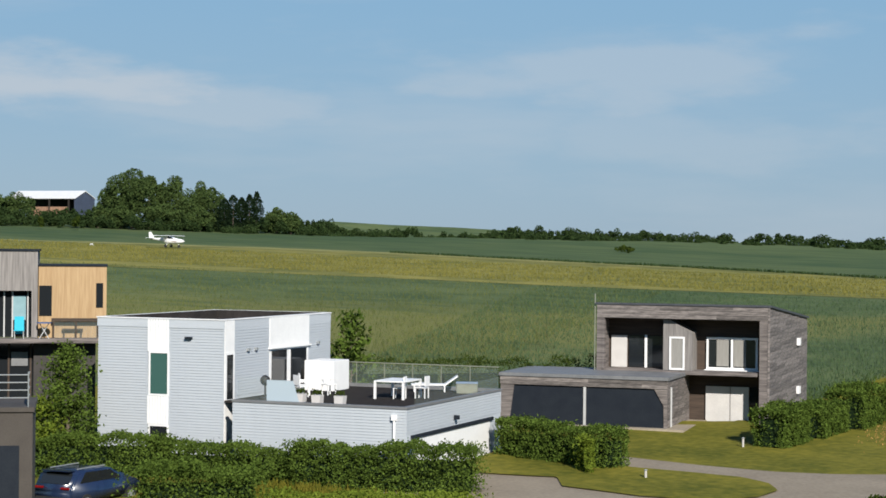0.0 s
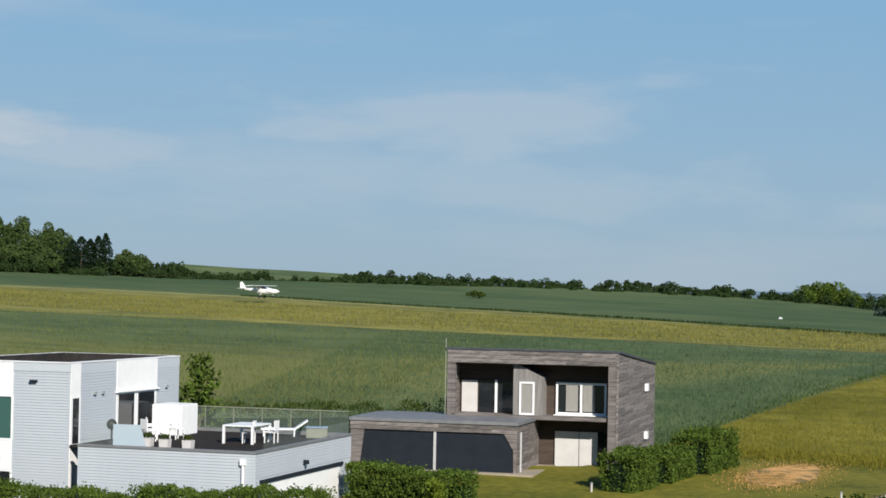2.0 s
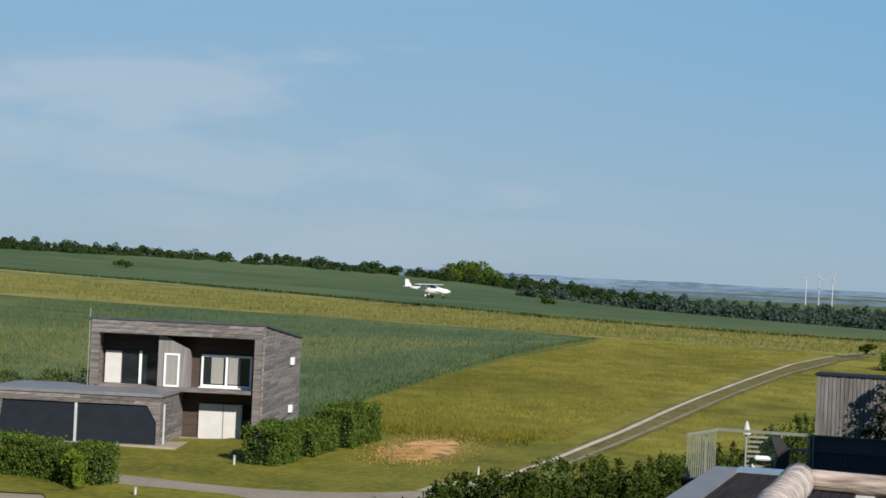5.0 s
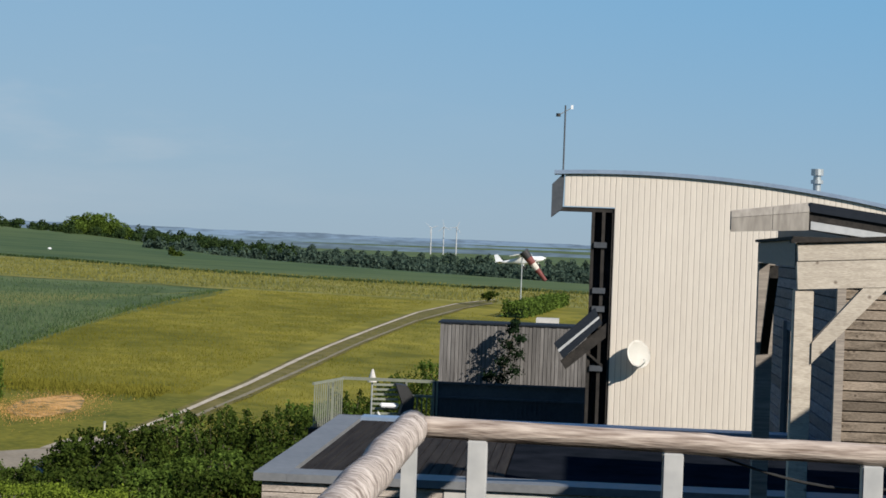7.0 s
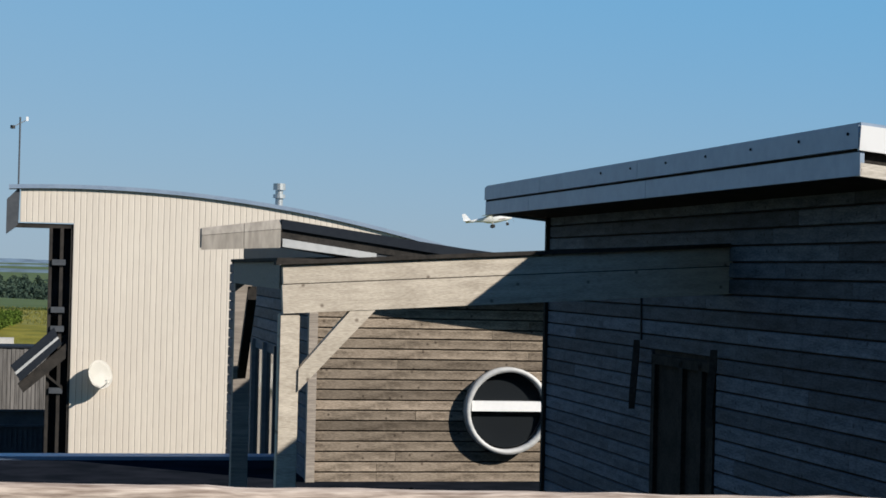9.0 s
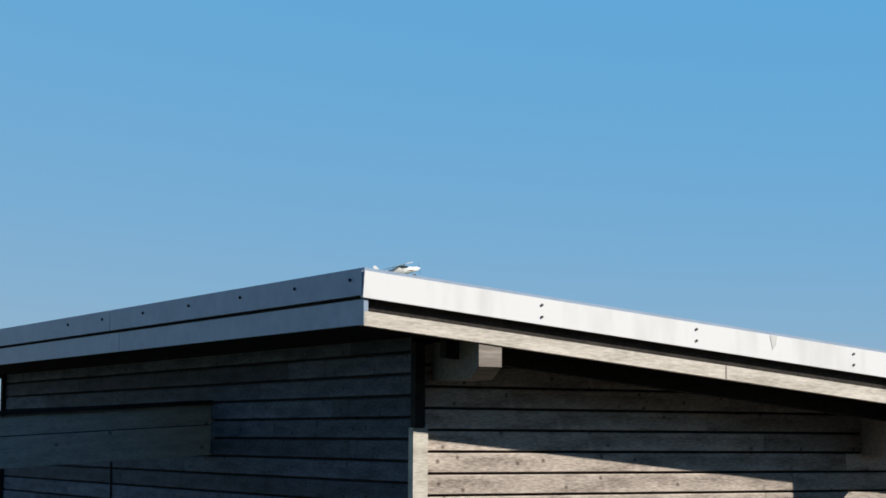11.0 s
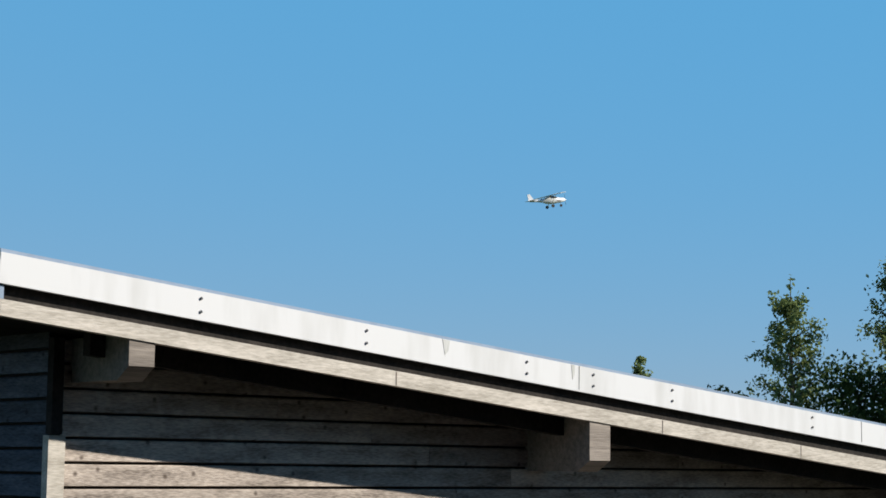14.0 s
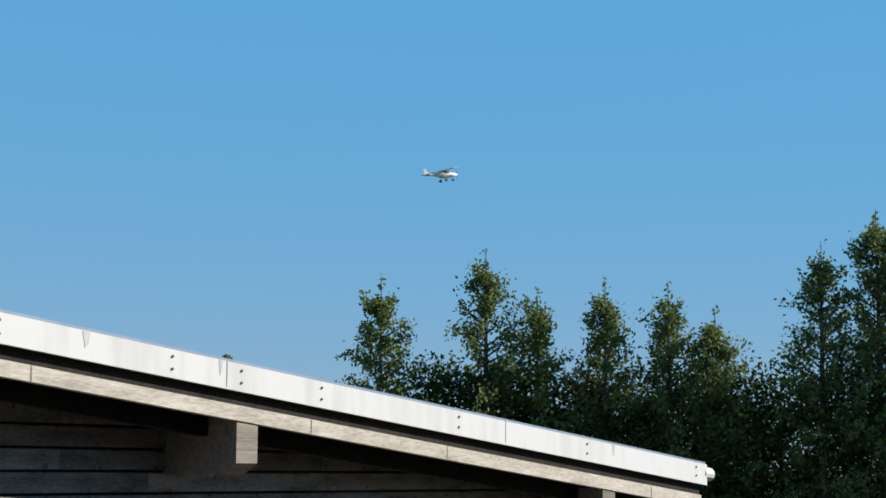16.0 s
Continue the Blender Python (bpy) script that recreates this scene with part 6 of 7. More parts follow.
def tree(name, x, y, z0, top, reach, n, size, material, label, taper=1.0, low=0.25, limbs=16, spread=0.16, seed=0, slope=None):
    """Tapered trunk, limbs that rise from it, and leaves gathered round the limbs."""
    r = np.random.default_rng(seed + 11)
    e = thing(name, pose(x, y, z0), label, "tree")
    h = top - z0
    lean = r.normal(0, 0.004, 2) * h
    tip = Vector((lean[0], lean[1], h * 0.97))
    bm = rod((0, 0, -0.3), tip * 0.5, 0.018 * h + 0.03, 8, 0.010 * h + 0.015)
    rod(tip * 0.5, tip, 0.010 * h + 0.015, 6, 0.006, bm)
    pts = []
    for k in range(limbs):
        u = low + (1 - low) * (k + r.uniform(0, 0.9)) / limbs
        a = k * 2.4 + r.uniform(-0.4, 0.4)
        length = reach * min(1.0, ((1 - u) / (1 - low)) ** (0.85 * taper) * 1.1 + 0.06) * r.uniform(0.72, 1.12)
        if slope:
            length = min(reach, slope * h * (1 - u) + 0.06) * r.uniform(0.6, 1.15)
        p = tip * u
        q = p + Vector((math.cos(a) * length, math.sin(a) * length, length * r.uniform(0.45, 0.9)))
        rod(p, q, 0.006 * h * (1.15 - u) + 0.008, 5, 0.005, bm)
        m = int(n / limbs * (0.35 + 1.3 * (length / reach)))
        s = r.uniform(0.15, 1.05, m) ** 0.8
        c = np.array(p)[None] + (np.array(q) - np.array(p))[None] * s[:, None]
        pts.append(c + np.clip(r.normal(size=(m, 3)), -1.5, 1.5) * ((0.27 * length + 0.05 if slope else spread * reach) * (0.35 + 0.75 * s[:, None])) * (1, 1, 0.9))
    part("trunk", bm, M["bark"], e, "thin trunk with rising limbs")
    v, f = leaves(np.concatenate(pts), size)
    soup("crown", v, f, material, e)
    return e


def poplar(x, y, top, reach, label, seed, clumps=62):
    """A young poplar: a leader with steep limbs, short shoots on them, and leaves strung along the shoots."""
    r = np.random.default_rng(seed + 71)
    z0 = float(height(x, y))
    e = thing("young_poplar", pose(x, y, z0), label, "tree", "poplars behind the roof")
    h = top - z0
    tip = Vector((r.normal(0, 0.012) * h, r.normal(0, 0.012) * h, h))
    bm = rod((0, 0, -0.3), tip * 0.55, 0.016 * h, 8, 0.008 * h)
    rod(tip * 0.55, tip, 0.008 * h, 6, 0.006, bm)
    pts = [np.array(tip)[None] * r.uniform(0.90, 1.0, (50, 1)) + r.normal(0, 0.05, (50, 3))]
    for k in range(clumps):
        u = 0.36 + 0.60 * ((k + r.uniform(0, 1)) / clumps) ** 0.9
        a = k * 2.4 + r.uniform(-0.7, 0.7)
        length = min(reach, 0.225 * h * (1 - u) + 0.13) * r.choice((0.6, 0.85, 1.0, 1.25), p=(0.25, 0.3, 0.3, 0.15))
        rise = r.uniform(0.45, 1.0)
        p = np.array(tip) * u
        d = np.array((math.cos(a), math.sin(a), rise))
        q = p + d * length
        rod(p, q, 0.004 * h * (1.2 - u) + 0.006, 5, 0.004, bm)
        for w in range(6):
            b0 = p + (q - p) * r.uniform(0.25, 1.0)
            sd = d * 0.8 + r.normal(0, 0.45, 3)
            b1 = b0 + sd * length * r.uniform(0.2, 0.5)
            n_ = int(r.uniform(12, 30))
            pts.append(b0 + (b1 - b0) * r.uniform(0, 1.1, (n_, 1)) + r.normal(0, 0.095, (n_, 3)))
    part("trunk", bm, M["bark"], e, "thin trunk with rising limbs")
    v, f = leaves(np.concatenate(pts), 0.058)
    soup("crown", v, f, M["leaf_tree"], e)


# poplars behind the timber house
for i, (x, y, top, reach) in enumerate(((38.9, 26.7, 13.75, 0.95), (40.2, 24.5, 14.45, 1.25), (40.9, 23.3, 13.45, 1.6), (41.5, 22.0, 13.7, 1.5), (42.2, 20.5, 13.55, 1.9), (42.7, 19.3, 13.0, 1.4), (43.2, 17.3, 14.55, 1.9), (43.9, 15.9, 15.3, 2.4), (44.5, 14.2, 16.0, 2.6), (44.8, 12.0, 16.5, 2.6))):
    poplar(x, y, top + 0.2, reach * 0.95, "young leafy poplar with an open pointed crown" if top < 15 else "tall broad poplar beside the young ones", i, 96 if top < 15 else 150)
for i, (x, y, top, reach) in enumerate(((39.6, 25.4, 11.6, 1.8), (40.8, 24.4, 11.9, 1.8), (42.1, 22.6, 11.5, 2.0), (43.1, 20.4, 11.7, 2.2), (43.8, 18.6, 11.6, 2.2), (44.4, 16.6, 11.8, 2.4), (44.9, 14.8, 12.6, 2.4), (41.4, 23.6, 10.8, 2.0), (42.6, 21.5, 10.9, 2.0), (43.6, 19.5, 10.8, 2.2), (38.2, 28.4, 11.2, 1.2))):
    tree("alder_tree", x, y, float(height(x, y)), top + 0.2, reach * 1.1, 12000, 0.07, M["leaf_copse"], "bushy alder in the row behind the roof", 0.5, 0.45, 34, 0.15, 40 + i)
tree("alder_tree", 46.6, 37.3, float(height(46.6, 37.3)), 13.1, 0.8, 6000, 0.08, M["leaf_tree"], "slender alder behind the roof", 1.0, 0.45, 40, 0.12, 58, 0.3)
tree("garden_tree", -43.4, 75.4, 0.5, 6.1, 1.5, 1100, 0.15, M["leaf_hedge"], "small open garden tree behind the white house", 1.0, 0.3, 14, 0.16, 60)
tree("garden_tree", -46.9, 58.7, -0.2, 5.1, 1.4, 6000, 0.075, M["leaf_hedge"], "bushy garden tree before the balcony house", 0.7, 0.12, 26, 0.18, 61)
tree("garden_tree", -47.6, 57.6, -0.2, 3.0, 1.3, 3000, 0.085, M["leaf_bright"], "low bright shrub before the balcony house", 0.6, 0.1, 16, 0.2, 62)

def bush(x, y, r, h, n, material, label, size=0.085, seed=0):
    """A loose shrub: stems from the ground, leaves in lobes of uneven size."""
    q = np.random.default_rng(seed + 300)
    z0 = float(height(x, y))
    e = thing("shrub", pose(x, y, z0), label, "shrub", "shrubs below the roof")
    bm = bmesh.new()
    pts = []
    for k in range(14):
        a, u = q.uniform(0, 6.28), q.uniform(0.2, 1.0)
        c = np.array((math.cos(a) * r * 0.7 * u ** 0.5, math.sin(a) * r * 0.7 * u ** 0.5, h * q.uniform(0.25, 0.85)))
        rod((0, 0, 0), c, 0.03, 5, 0.01, bm)
        m = n // 14
        d = q.normal(size=(m, 3))
        d /= np.linalg.norm(d, axis=1, keepdims=True)
        pts.append(c + d * q.uniform(0.5, 1.1, (m, 1)) * (r * 0.42, r * 0.42, h * 0.22))
    for k in range(5):
        a = q.uniform(0, 6.28)
        c = np.array((math.cos(a) * r * 0.5, math.sin(a) * r * 0.5, h * 0.8))
        t = c + (math.cos(a) * 0.2, math.sin(a) * 0.2, q.uniform(0.3, 0.6))
        rod((0, 0, 0), t, 0.012, 4, 0.004, bm)
        pts.append(c + (t - c) * q.uniform(0, 1, (40, 1)) + q.normal(0, 0.06, (40, 3)))
    part("trunk", bm, M["bark"], e, "low branching trunk")
    v, f = leaves(np.concatenate(pts), size)
    soup("foliage", v, f, material, e)


for i, (x, y, r, h) in enumerate(((-15.0, 66.6, 1.0, 0.8), (-13.6, 68.2, 1.3, 1.6), (-12.4, 69.6, 1.4, 1.9), (-11.0, 68.8, 1.5, 2.3), (-9.6, 70.0, 1.6, 2.7), (-8.2, 69.4, 1.6, 2.9), (-6.9, 70.6, 1.6, 2.9), (-5.4, 70.2, 1.7, 3.0), (-4.0, 71.8, 1.7, 3.0),
                                 (-14.8, 65.0, 1.5, 0.9), (-12.6, 65.6, 1.6, 1.1), (-10.2, 66.0, 1.7, 1.4), (-7.9, 66.4, 1.7, 1.7), (-5.8, 66.8, 1.7, 1.9),
                                 # low row added to stand for ground in deep shade
                                 (-12.6, 62.6, 1.4, 1.0), (-11.2, 62.4, 1.5, 1.3), (-9.6, 62.6, 1.6, 1.5), (-7.9, 62.9, 1.6, 1.6), (-6.2, 63.3, 1.6, 1.7), (-4.6, 64.2, 1.6, 1.8),
                                 (-5.2, 78.0, 1.6, 2.2), (-3.6, 82.0, 1.6, 2.3), (-2.4, 86.0, 1.6, 2.3), (-1.2, 90.0, 1.6, 2.4), (0.4, 95.0, 1.8, 2.6))):
    bush(x, y, r, h, 2400, M["leaf_dark"] if i % 4 else M["leaf_hedge"], "loose dark green shrub with lit shoots", seed=i)

# crooked pine on the deck
pn = thing("pine_tree", DF @ pose(-6.3, 42.3, 4.28), "dark crooked little pine before the boarded wall", "tree")
bm = rod((0, 0, -0.1), (0.05, 0, 1.2), 0.06, 8, 0.045)
rod((0.05, 0, 1.2), (0.35, 0, 2.1), 0.045, 8, 0.03, bm)
rod((0.35, 0, 2.1), (0.45, 0, 2.9), 0.03, 8, 0.01, bm)
pts = []
for cx_, cz_, rr in ((-0.4, 0.85, 0.22), (0.3, 0.9, 0.25), (0.1, 1.25, 0.25), (-0.25, 1.3, 0.18), (0.45, 1.5, 0.2), (0.15, 1.75, 0.22), (0.55, 1.95, 0.2), (0.3, 2.2, 0.2), (0.6, 2.4, 0.16), (0.4, 2.65, 0.16), (0.45, 2.85, 0.1)):
    rod((0.2, 0, cz_ - 0.1), (cx_, 0, cz_), 0.02, 5, 0.008, bm)
    pts.append(rng.normal(size=(170, 3)) * (rr * 0.55, 0.18, rr * 0.38) + (cx_, 0, cz_))
part("trunk", bm, M["bark"], pn)
v, f = leaves(np.concatenate(pts), 0.05)
soup("needles", v, f, M["leaf_conifer"], pn)


pp = thing("potted_plant", pose(3.7, 12.5, 7.05), "dark spiky plant in a pot on the terrace", "plant")
part("pot", rod((0, 0, 0), (0, 0, 0.35), 0.15, 12, 0.19), M["render_dark"], pp)
v, f = leaves(np.clip(rng.normal(size=(500, 3)), -1.8, 1.8) * (0.055, 0.055, 0.12) + (0, 0, 0.55), 0.06)
soup("foliage", v, f, M["leaf_conifer"], pp)
part("stand", box(-0.2, 0.2, -0.2, 0.2, -1.0, 0), M["darktimber"], pp)


# far woods and treelines
def woods(name, crowns, per, size, material, label, lobes=7):
    """Many crowns as one mass: (x, y, base, top, radius), each built of uneven lobes."""
    pts = []
    for x, y, z0, z1, r in crowns:
        h = z1 - z0
        m = int(per * (r * h) ** 0.8) + 12
        c = rng.normal(size=(lobes, 3))
        c /= np.linalg.norm(c, axis=1, keepdims=True)
        c[:, 2] = np.where(c[:, 2] < -0.35, -c[:, 2], c[:, 2])
        c *= rng.uniform(0.35, 0.68, (lobes, 1))
        c[0] = (0.0, 0.0, 0.60)
        k = rng.integers(0, lobes, m)
        d = rng.normal(size=(m, 3))
        d /= np.linalg.norm(d, axis=1, keepdims=True)
        d = c[k] + d * rng.uniform(0.34, 0.56, (lobes, 1))[k] * rng.uniform(0.75, 1.05, (m, 1))
        pts.append(np.stack([x + d[:, 0] * r, y + d[:, 1] * r, (z0 + z1) / 2 + d[:, 2] * h / 2], 1))
    v, f = leaves(np.concatenate(pts), size)
    return tagged(soup(name, v, f, material), label, "trees", "", "stuff")


def at(az, r):
    return -r * math.sin(radians(az)), r * math.cos(radians(az))


# hedge and treeline tops along the far field's edge: degrees to the side, height
SKYLINE = [(42, 19), (40.4, 17.5), (39.8, 16.2), (38.0, 16.6), (37.6, 16.6), (34.0, 15.0), (33.0, 14.6), (32.0, 15.8), (31.4, 14.8), (30.9, 14.2), (30.5, 15.0), (30.2, 13.4), (29.6, 12.6),
           (28.4, 13.2), (27.9, 13.2), (27.6, 11.8), (27.0, 12.2), (25.8, 12.4), (25.5, 13.4), (24.0, 13.6), (23.2, 13.4), (21.4, 12.9), (19.7, 12.6), (18.05, 12.5), (17.9, 11.0), (17.75, 11.0), (17.5, 12.5), (16.3, 12.4), (14.9, 11.9), (13.5, 11.7), (12.1, 10.7), (8.9, 10.3), (6.8, 8.7), (5.1, 8.0)]
sk = np.array(SKYLINE[::-1])
rows = []
az = 42.0
while az > 4.5:
    top = float(np.interp(az, sk[:, 0], sk[:, 1]))
    ra = random.Random(int(az * 100))
    x, y = at(az, 398 + ra.uniform(-7, 7))
    g = float(height(x, y))
    if az < 17.2 and ra.random() < 0.03:
        az -= 0.2
        continue
    rows.append((x, y, min(g, top - 2.0) - 0.8, top + ra.uniform(-0.9, 0.3), ra.uniform(1.1, 1.9)))
    if az > 17.2 or ra.random() < 0.6:
        rows.append((x + 1, y - 6, min(g, top - 2.2) - 1.2, top - ra.uniform(0.9, 1.9), ra.uniform(1.3, 2.3)))
    az -= ra.uniform(0.10, 0.22)
woods("treeline", rows, 110, 0.23, M["leaf_far"], "long dark treeline along the far field edge", 5)
# tall broadleaf trees on the rise: degrees to the side, distance, top, radius
for az_, r, top, wide in ((40.9, 402, 20.0, 4.2), (40.05, 400, 19.6, 3.6), (37.15, 404, 22.6, 3.4), (36.55, 400, 25.0, 5.2), (36.05, 404, 24.0, 4.0), (35.62, 408, 22.4, 1.3), (35.22, 402, 23.6, 2.9), (34.85, 398, 20.6, 3.0), (34.50, 404, 22.6, 2.6), (34.15, 401, 21.6, 2.9),
                          (35.6, 392, 17.6, 3.4), (36.9, 392, 17.0, 3.4), (34.5, 391, 16.8, 3.0), (37.6, 395, 17.2, 2.2), (32.15, 398, 17.2, 2.6), (31.7, 394, 16.0, 2.2)):
    x, y = at(az_, r)
    g = float(height(x, y))
    lime = thing("broadleaf_tree", pose(x, y, g), "tall dark green broadleaf tree on the rise" if top > 18 else "lower bushy tree at the wood's edge", "tree", "trees on the rise")
    part("trunk", rod((0, 0, -0.5), (0, 0, (top - g) * 0.6), 0.35, 8, 0.15), M["bark"], lime)
    h, n_ = top - g, int(420 * (wide * (top - g)) ** 0.75)
    c = rng.normal(size=(16, 3))
    c /= np.linalg.norm(c, axis=1, keepdims=True)
    c *= rng.uniform(0.40, 0.80, (16, 1))
    c[0] = (0.05, 0, 0.82)
    k = rng.integers(0, 16, n_)
    d = rng.normal(size=(n_, 3))
    d /= np.linalg.norm(d, axis=1, keepdims=True)
    d = c[k] + d * rng.uniform(0.26, 0.46, (16, 1))[k] * rng.uniform(0.7, 1.05, (n_, 1))
    v, f = leaves(np.stack([d[:, 0] * wide * 1.25, d[:, 1] * wide * 1.25, h * 0.54 + d[:, 2] * h * 0.42], 1), 0.25)
    soup("crown", v, f, M["leaf_copse"], lime)
fx, fy = at(10.7, 396)
woods("round_copse", [(fx + dx, fy + dx * 0.2, 6.2, 13.1 - dx * dx * 0.075, 3.2) for dx in (-5.4, -3.4, -1.4, 0.6, 2.4, 4.2, 5.6)], 240, 0.22, M["leaf_hedge"], "rounded green copse on the crest", 10)
for a, r, top, wide in ((33.74, 393, 18.8, 1.9), (33.48, 392, 19.6, 2.0), (33.22, 394, 19.2, 1.5), (32.98, 392, 19.8, 1.5), (32.76, 393, 20.4, 1.4)):
    x, y = at(a, r)
    fir = thing("dark_conifer", pose(x, y, float(height(x, y))), "dark close-grown conifer at the wood's end", "tree", "row of conifers")
    h = top - float(height(x, y))
    part("trunk", rod((0, 0, -0.5), (0, 0, h * 0.9), 0.2, 6, 0.04), M["bark"], fir)
    u = rng.uniform(0.08, 1, 1500)
    a_ = rng.uniform(0, 6.28, 1500)
    q_ = wide * np.minimum(1, (1 - u) * 2.6 + 0.14) * rng.uniform(0.5, 1.15, 1500)
    v, f = leaves(np.stack([np.cos(a_) * q_, np.sin(a_) * q_, u * h], 1), 0.24)
    soup("crown", v, f, M["leaf_conifer"], fir)
# pale field showing on the crest behind the hedge
cv_, cf_ = [], []
for k, (a, e) in enumerate(((31.4, 0.60), (30.4, 0.73), (29.6, 0.69), (28.6, 0.64), (27.6, 0.61), (26.6, 0.58), (25.4, 0.52), (24.4, 0.45))):
    for r, el in ((404, 0.1), (440, e)):
        x, y = at(a, r)
        cv_.append((x, y, 9.3 + r * math.tan(radians(el))))
    if k:
        cf_.append((2 * k - 2, 2 * k, 2 * k + 1, 2 * k - 1))
tagged(soup("crest_field", np.array(cv_), np.array(cf_), M["crop"]), "light green field on the crest behind the hedge", "field", "", "structure")
valley = []
for k in range(6):
    r = 345 + 65 * k
    a = 9.0
    while a > -9:
        ra = random.Random(int(a * 1000) + r)
        low_ = np.interp(a, [-9, -2.7, 0.7, 5.1, 9], [-1.15, -1.03, -0.89, -0.62, -0.3])
        top_ = np.interp(a, [-9, -2.7, 0.7, 5.1, 9], [-0.46, -0.43, -0.37, -0.27, 0.0])
        x, y = at(a, r * ra.uniform(0.97, 1.03))
        top = 9.3 + r * math.tan(radians(low_ + (top_ - low_) * (0.5 + 0.1 * k) + ra.uniform(-0.10, 0.09)))
        valley.append((x, y, top - 6, top, ra.uniform(1.8, 3.4)))
        a -= ra.uniform(0.3, 0.55)
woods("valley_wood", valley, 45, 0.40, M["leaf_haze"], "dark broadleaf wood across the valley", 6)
woods("field_bushes", [(*at(21.4, 330), 8.2, 9.7, 1.4), (*at(21.2, 331), 8.2, 9.5, 1.2), (*at(8.3, 292), 5.0, 7.2, 0.9), (*at(8.1, 293), 5.0, 6.4, 1.3), (*at(-1.6, 190), 3.3, 4.4, 1.0), (*at(38.2, 372), 11.5, 14.5, 1.2), (*at(39.3, 372), 11.5, 14.2, 1.1)], 90, 0.25, M["leaf_dark"], "single bushes standing in the fields", 4)

# tall meadow grass, crop fringe
def tufts(name, n, area, blade, material, label, spread=0.06):
    xy = area(n)
    z = height(xy[:, 0], xy[:, 1]) + 0.14
    hgt = blade * rng.uniform(0.5, 1.2, n) * (1 + 0.5 * np.array([noise.noise((a * 0.15, b * 0.15, 4.0)) for a, b in xy]))
    lean = rng.normal(0, 0.25, (n, 2)) * hgt[:, None]
    a = rng.uniform(0, math.pi, n)
    w = np.stack([np.cos(a), np.sin(a)], 1) * spread
    p = np.stack([np.c_[xy - w, z - 0.05], np.c_[xy + w, z - 0.05], np.c_[xy + lean + w * 0.3, z + hgt], np.c_[xy + lean - w * 0.3, z + hgt * 0.96]], 1).reshape(-1, 3)
    return tagged(soup(name, p, np.arange(4 * n).reshape(n, 4), material), label, "grass", "", "stuff")


def meadow_area(n):
    t = rng.uniform(0, 1, n) ** 1.3
    y = 96 + t * 96
    left = np.interp(y, [95, 112, 143, 166, 193], [-26.7, -26.6, -25.8, -24.6, -21.5])
    right = np.interp(y, [80, 93, 115, 135, 157, 184], [-14.8, -13, -11, -8.7, -5.4, -0.8])
    return np.stack([left + (right - left) * rng.uniform(0, 1, n), y], 1)


tufts("meadow_grass", 42000, meadow_area, 0.12, M["grassblade"], "tall yellow-green seeding meadow grass", 0.022)


def meadow_east(n):
    y = 84 + rng.uniform(0, 1, n) ** 1.3 * 90
    left = np.interp(y, [80, 94, 116, 138, 160, 184], [-12.0, -10.2, -8, -5.6, -2.3, 1.8])
    return np.stack([left + rng.uniform(0, 1, n) ** 1.2 * 16, y], 1)


tufts("verge_grass", 16000, meadow_east, 0.11, M["grassblade"], "rough grass on the far side of the track", 0.022)
tufts("fringe_grass", 6000, lambda n: np.stack([rng.uniform(-26, -14, n), 95.5 + rng.normal(0, 1.4, n)], 1), 0.22, M["grassblade"], "uncut fringe along the lawn", 0.03)
tufts("crop_fringe", 1800, lambda n: (lambda y: np.stack([np.interp(y, [95, 112, 143, 166, 193], [-26.8, -26.7, -25.9, -24.7, -21.6]) - rng.exponential(0.8, n), y], 1))(rng.uniform(93, 190, n)), 0.16, M["leaf_copse"], "ragged dark edge of the standing crop", 0.04)
def margin(n):
    line = np.array(STRIP_EDGE[5:14], float)
    at_ = np.r_[0, np.cumsum(np.linalg.norm(np.diff(line, axis=0), axis=1))]
    u = rng.uniform(0, at_[-1], n)
    return np.stack([np.interp(u, at_, line[:, 0]), np.interp(u, at_, line[:, 1]) + rng.normal(0.3, 0.5, n)], 1)


tufts("field_margin", 6000, margin, 0.28, M["leaf_far"], "dark uncut margin along the airstrip's far side", 0.08)
def crop_area(n, near, far):
    y = 100 + rng.uniform(0, 1, n) ** 1.2 * 88
    return np.stack([-27.2 - (near + (far - near) * rng.uniform(0, 1, n) ** 1.1) * y, y], 1)


tufts("standing_crop", 30000, lambda n: crop_area(n, 0.0, 0.30), 0.20, M["bluecropblade"], "standing blue-green cereal crop", 0.030)
tufts("standing_crop", 38000, lambda n: crop_area(n, 0.22, 1.0), 0.20, M["cropblade"], "standing yellow-green cereal crop", 0.030)
tufts("strip_grass", 34000, lambda n: (lambda y: np.stack([20 - rng.uniform(0, 1, n) * (y * 0.98), y], 1))(rng.uniform(195, 238, n)), 0.20, M["stripblade"], "uneven dry grass on the airstrip", 0.06)
tufts("garden_grass", 12000, lambda n: np.stack([rng.uniform(-37, -29, n), rng.uniform(50, 58.5, n)], 1), 0.4, M["grassblade"], "bright rough grass before the hedge", 0.03)
tufts("straw_litter", 11000, lambda n: np.stack([-18.4 + rng.normal(0, 1.0, n), 88.3 + rng.normal(0, 2.4, n)], 1), 0.10, M["strawblade"], "scattered dry straw on the ground", 0.035)

# ---- farm, windsock, turbines, markers ----
bn = thing("open_barn", pose(-269.8, 332.8, 14.2, 0, 0, 5), "open-sided barn under a pale metal roof", "barn")
part("roof", slab([(-4.2, 4.9), (0, 6.6), (4.2, 4.9), (4.2, 5.05), (0, 6.8), (-4.2, 5.05)], -8.4, 9.6, axis="x"), M["zincwhite"], bn, "pale metal roof")
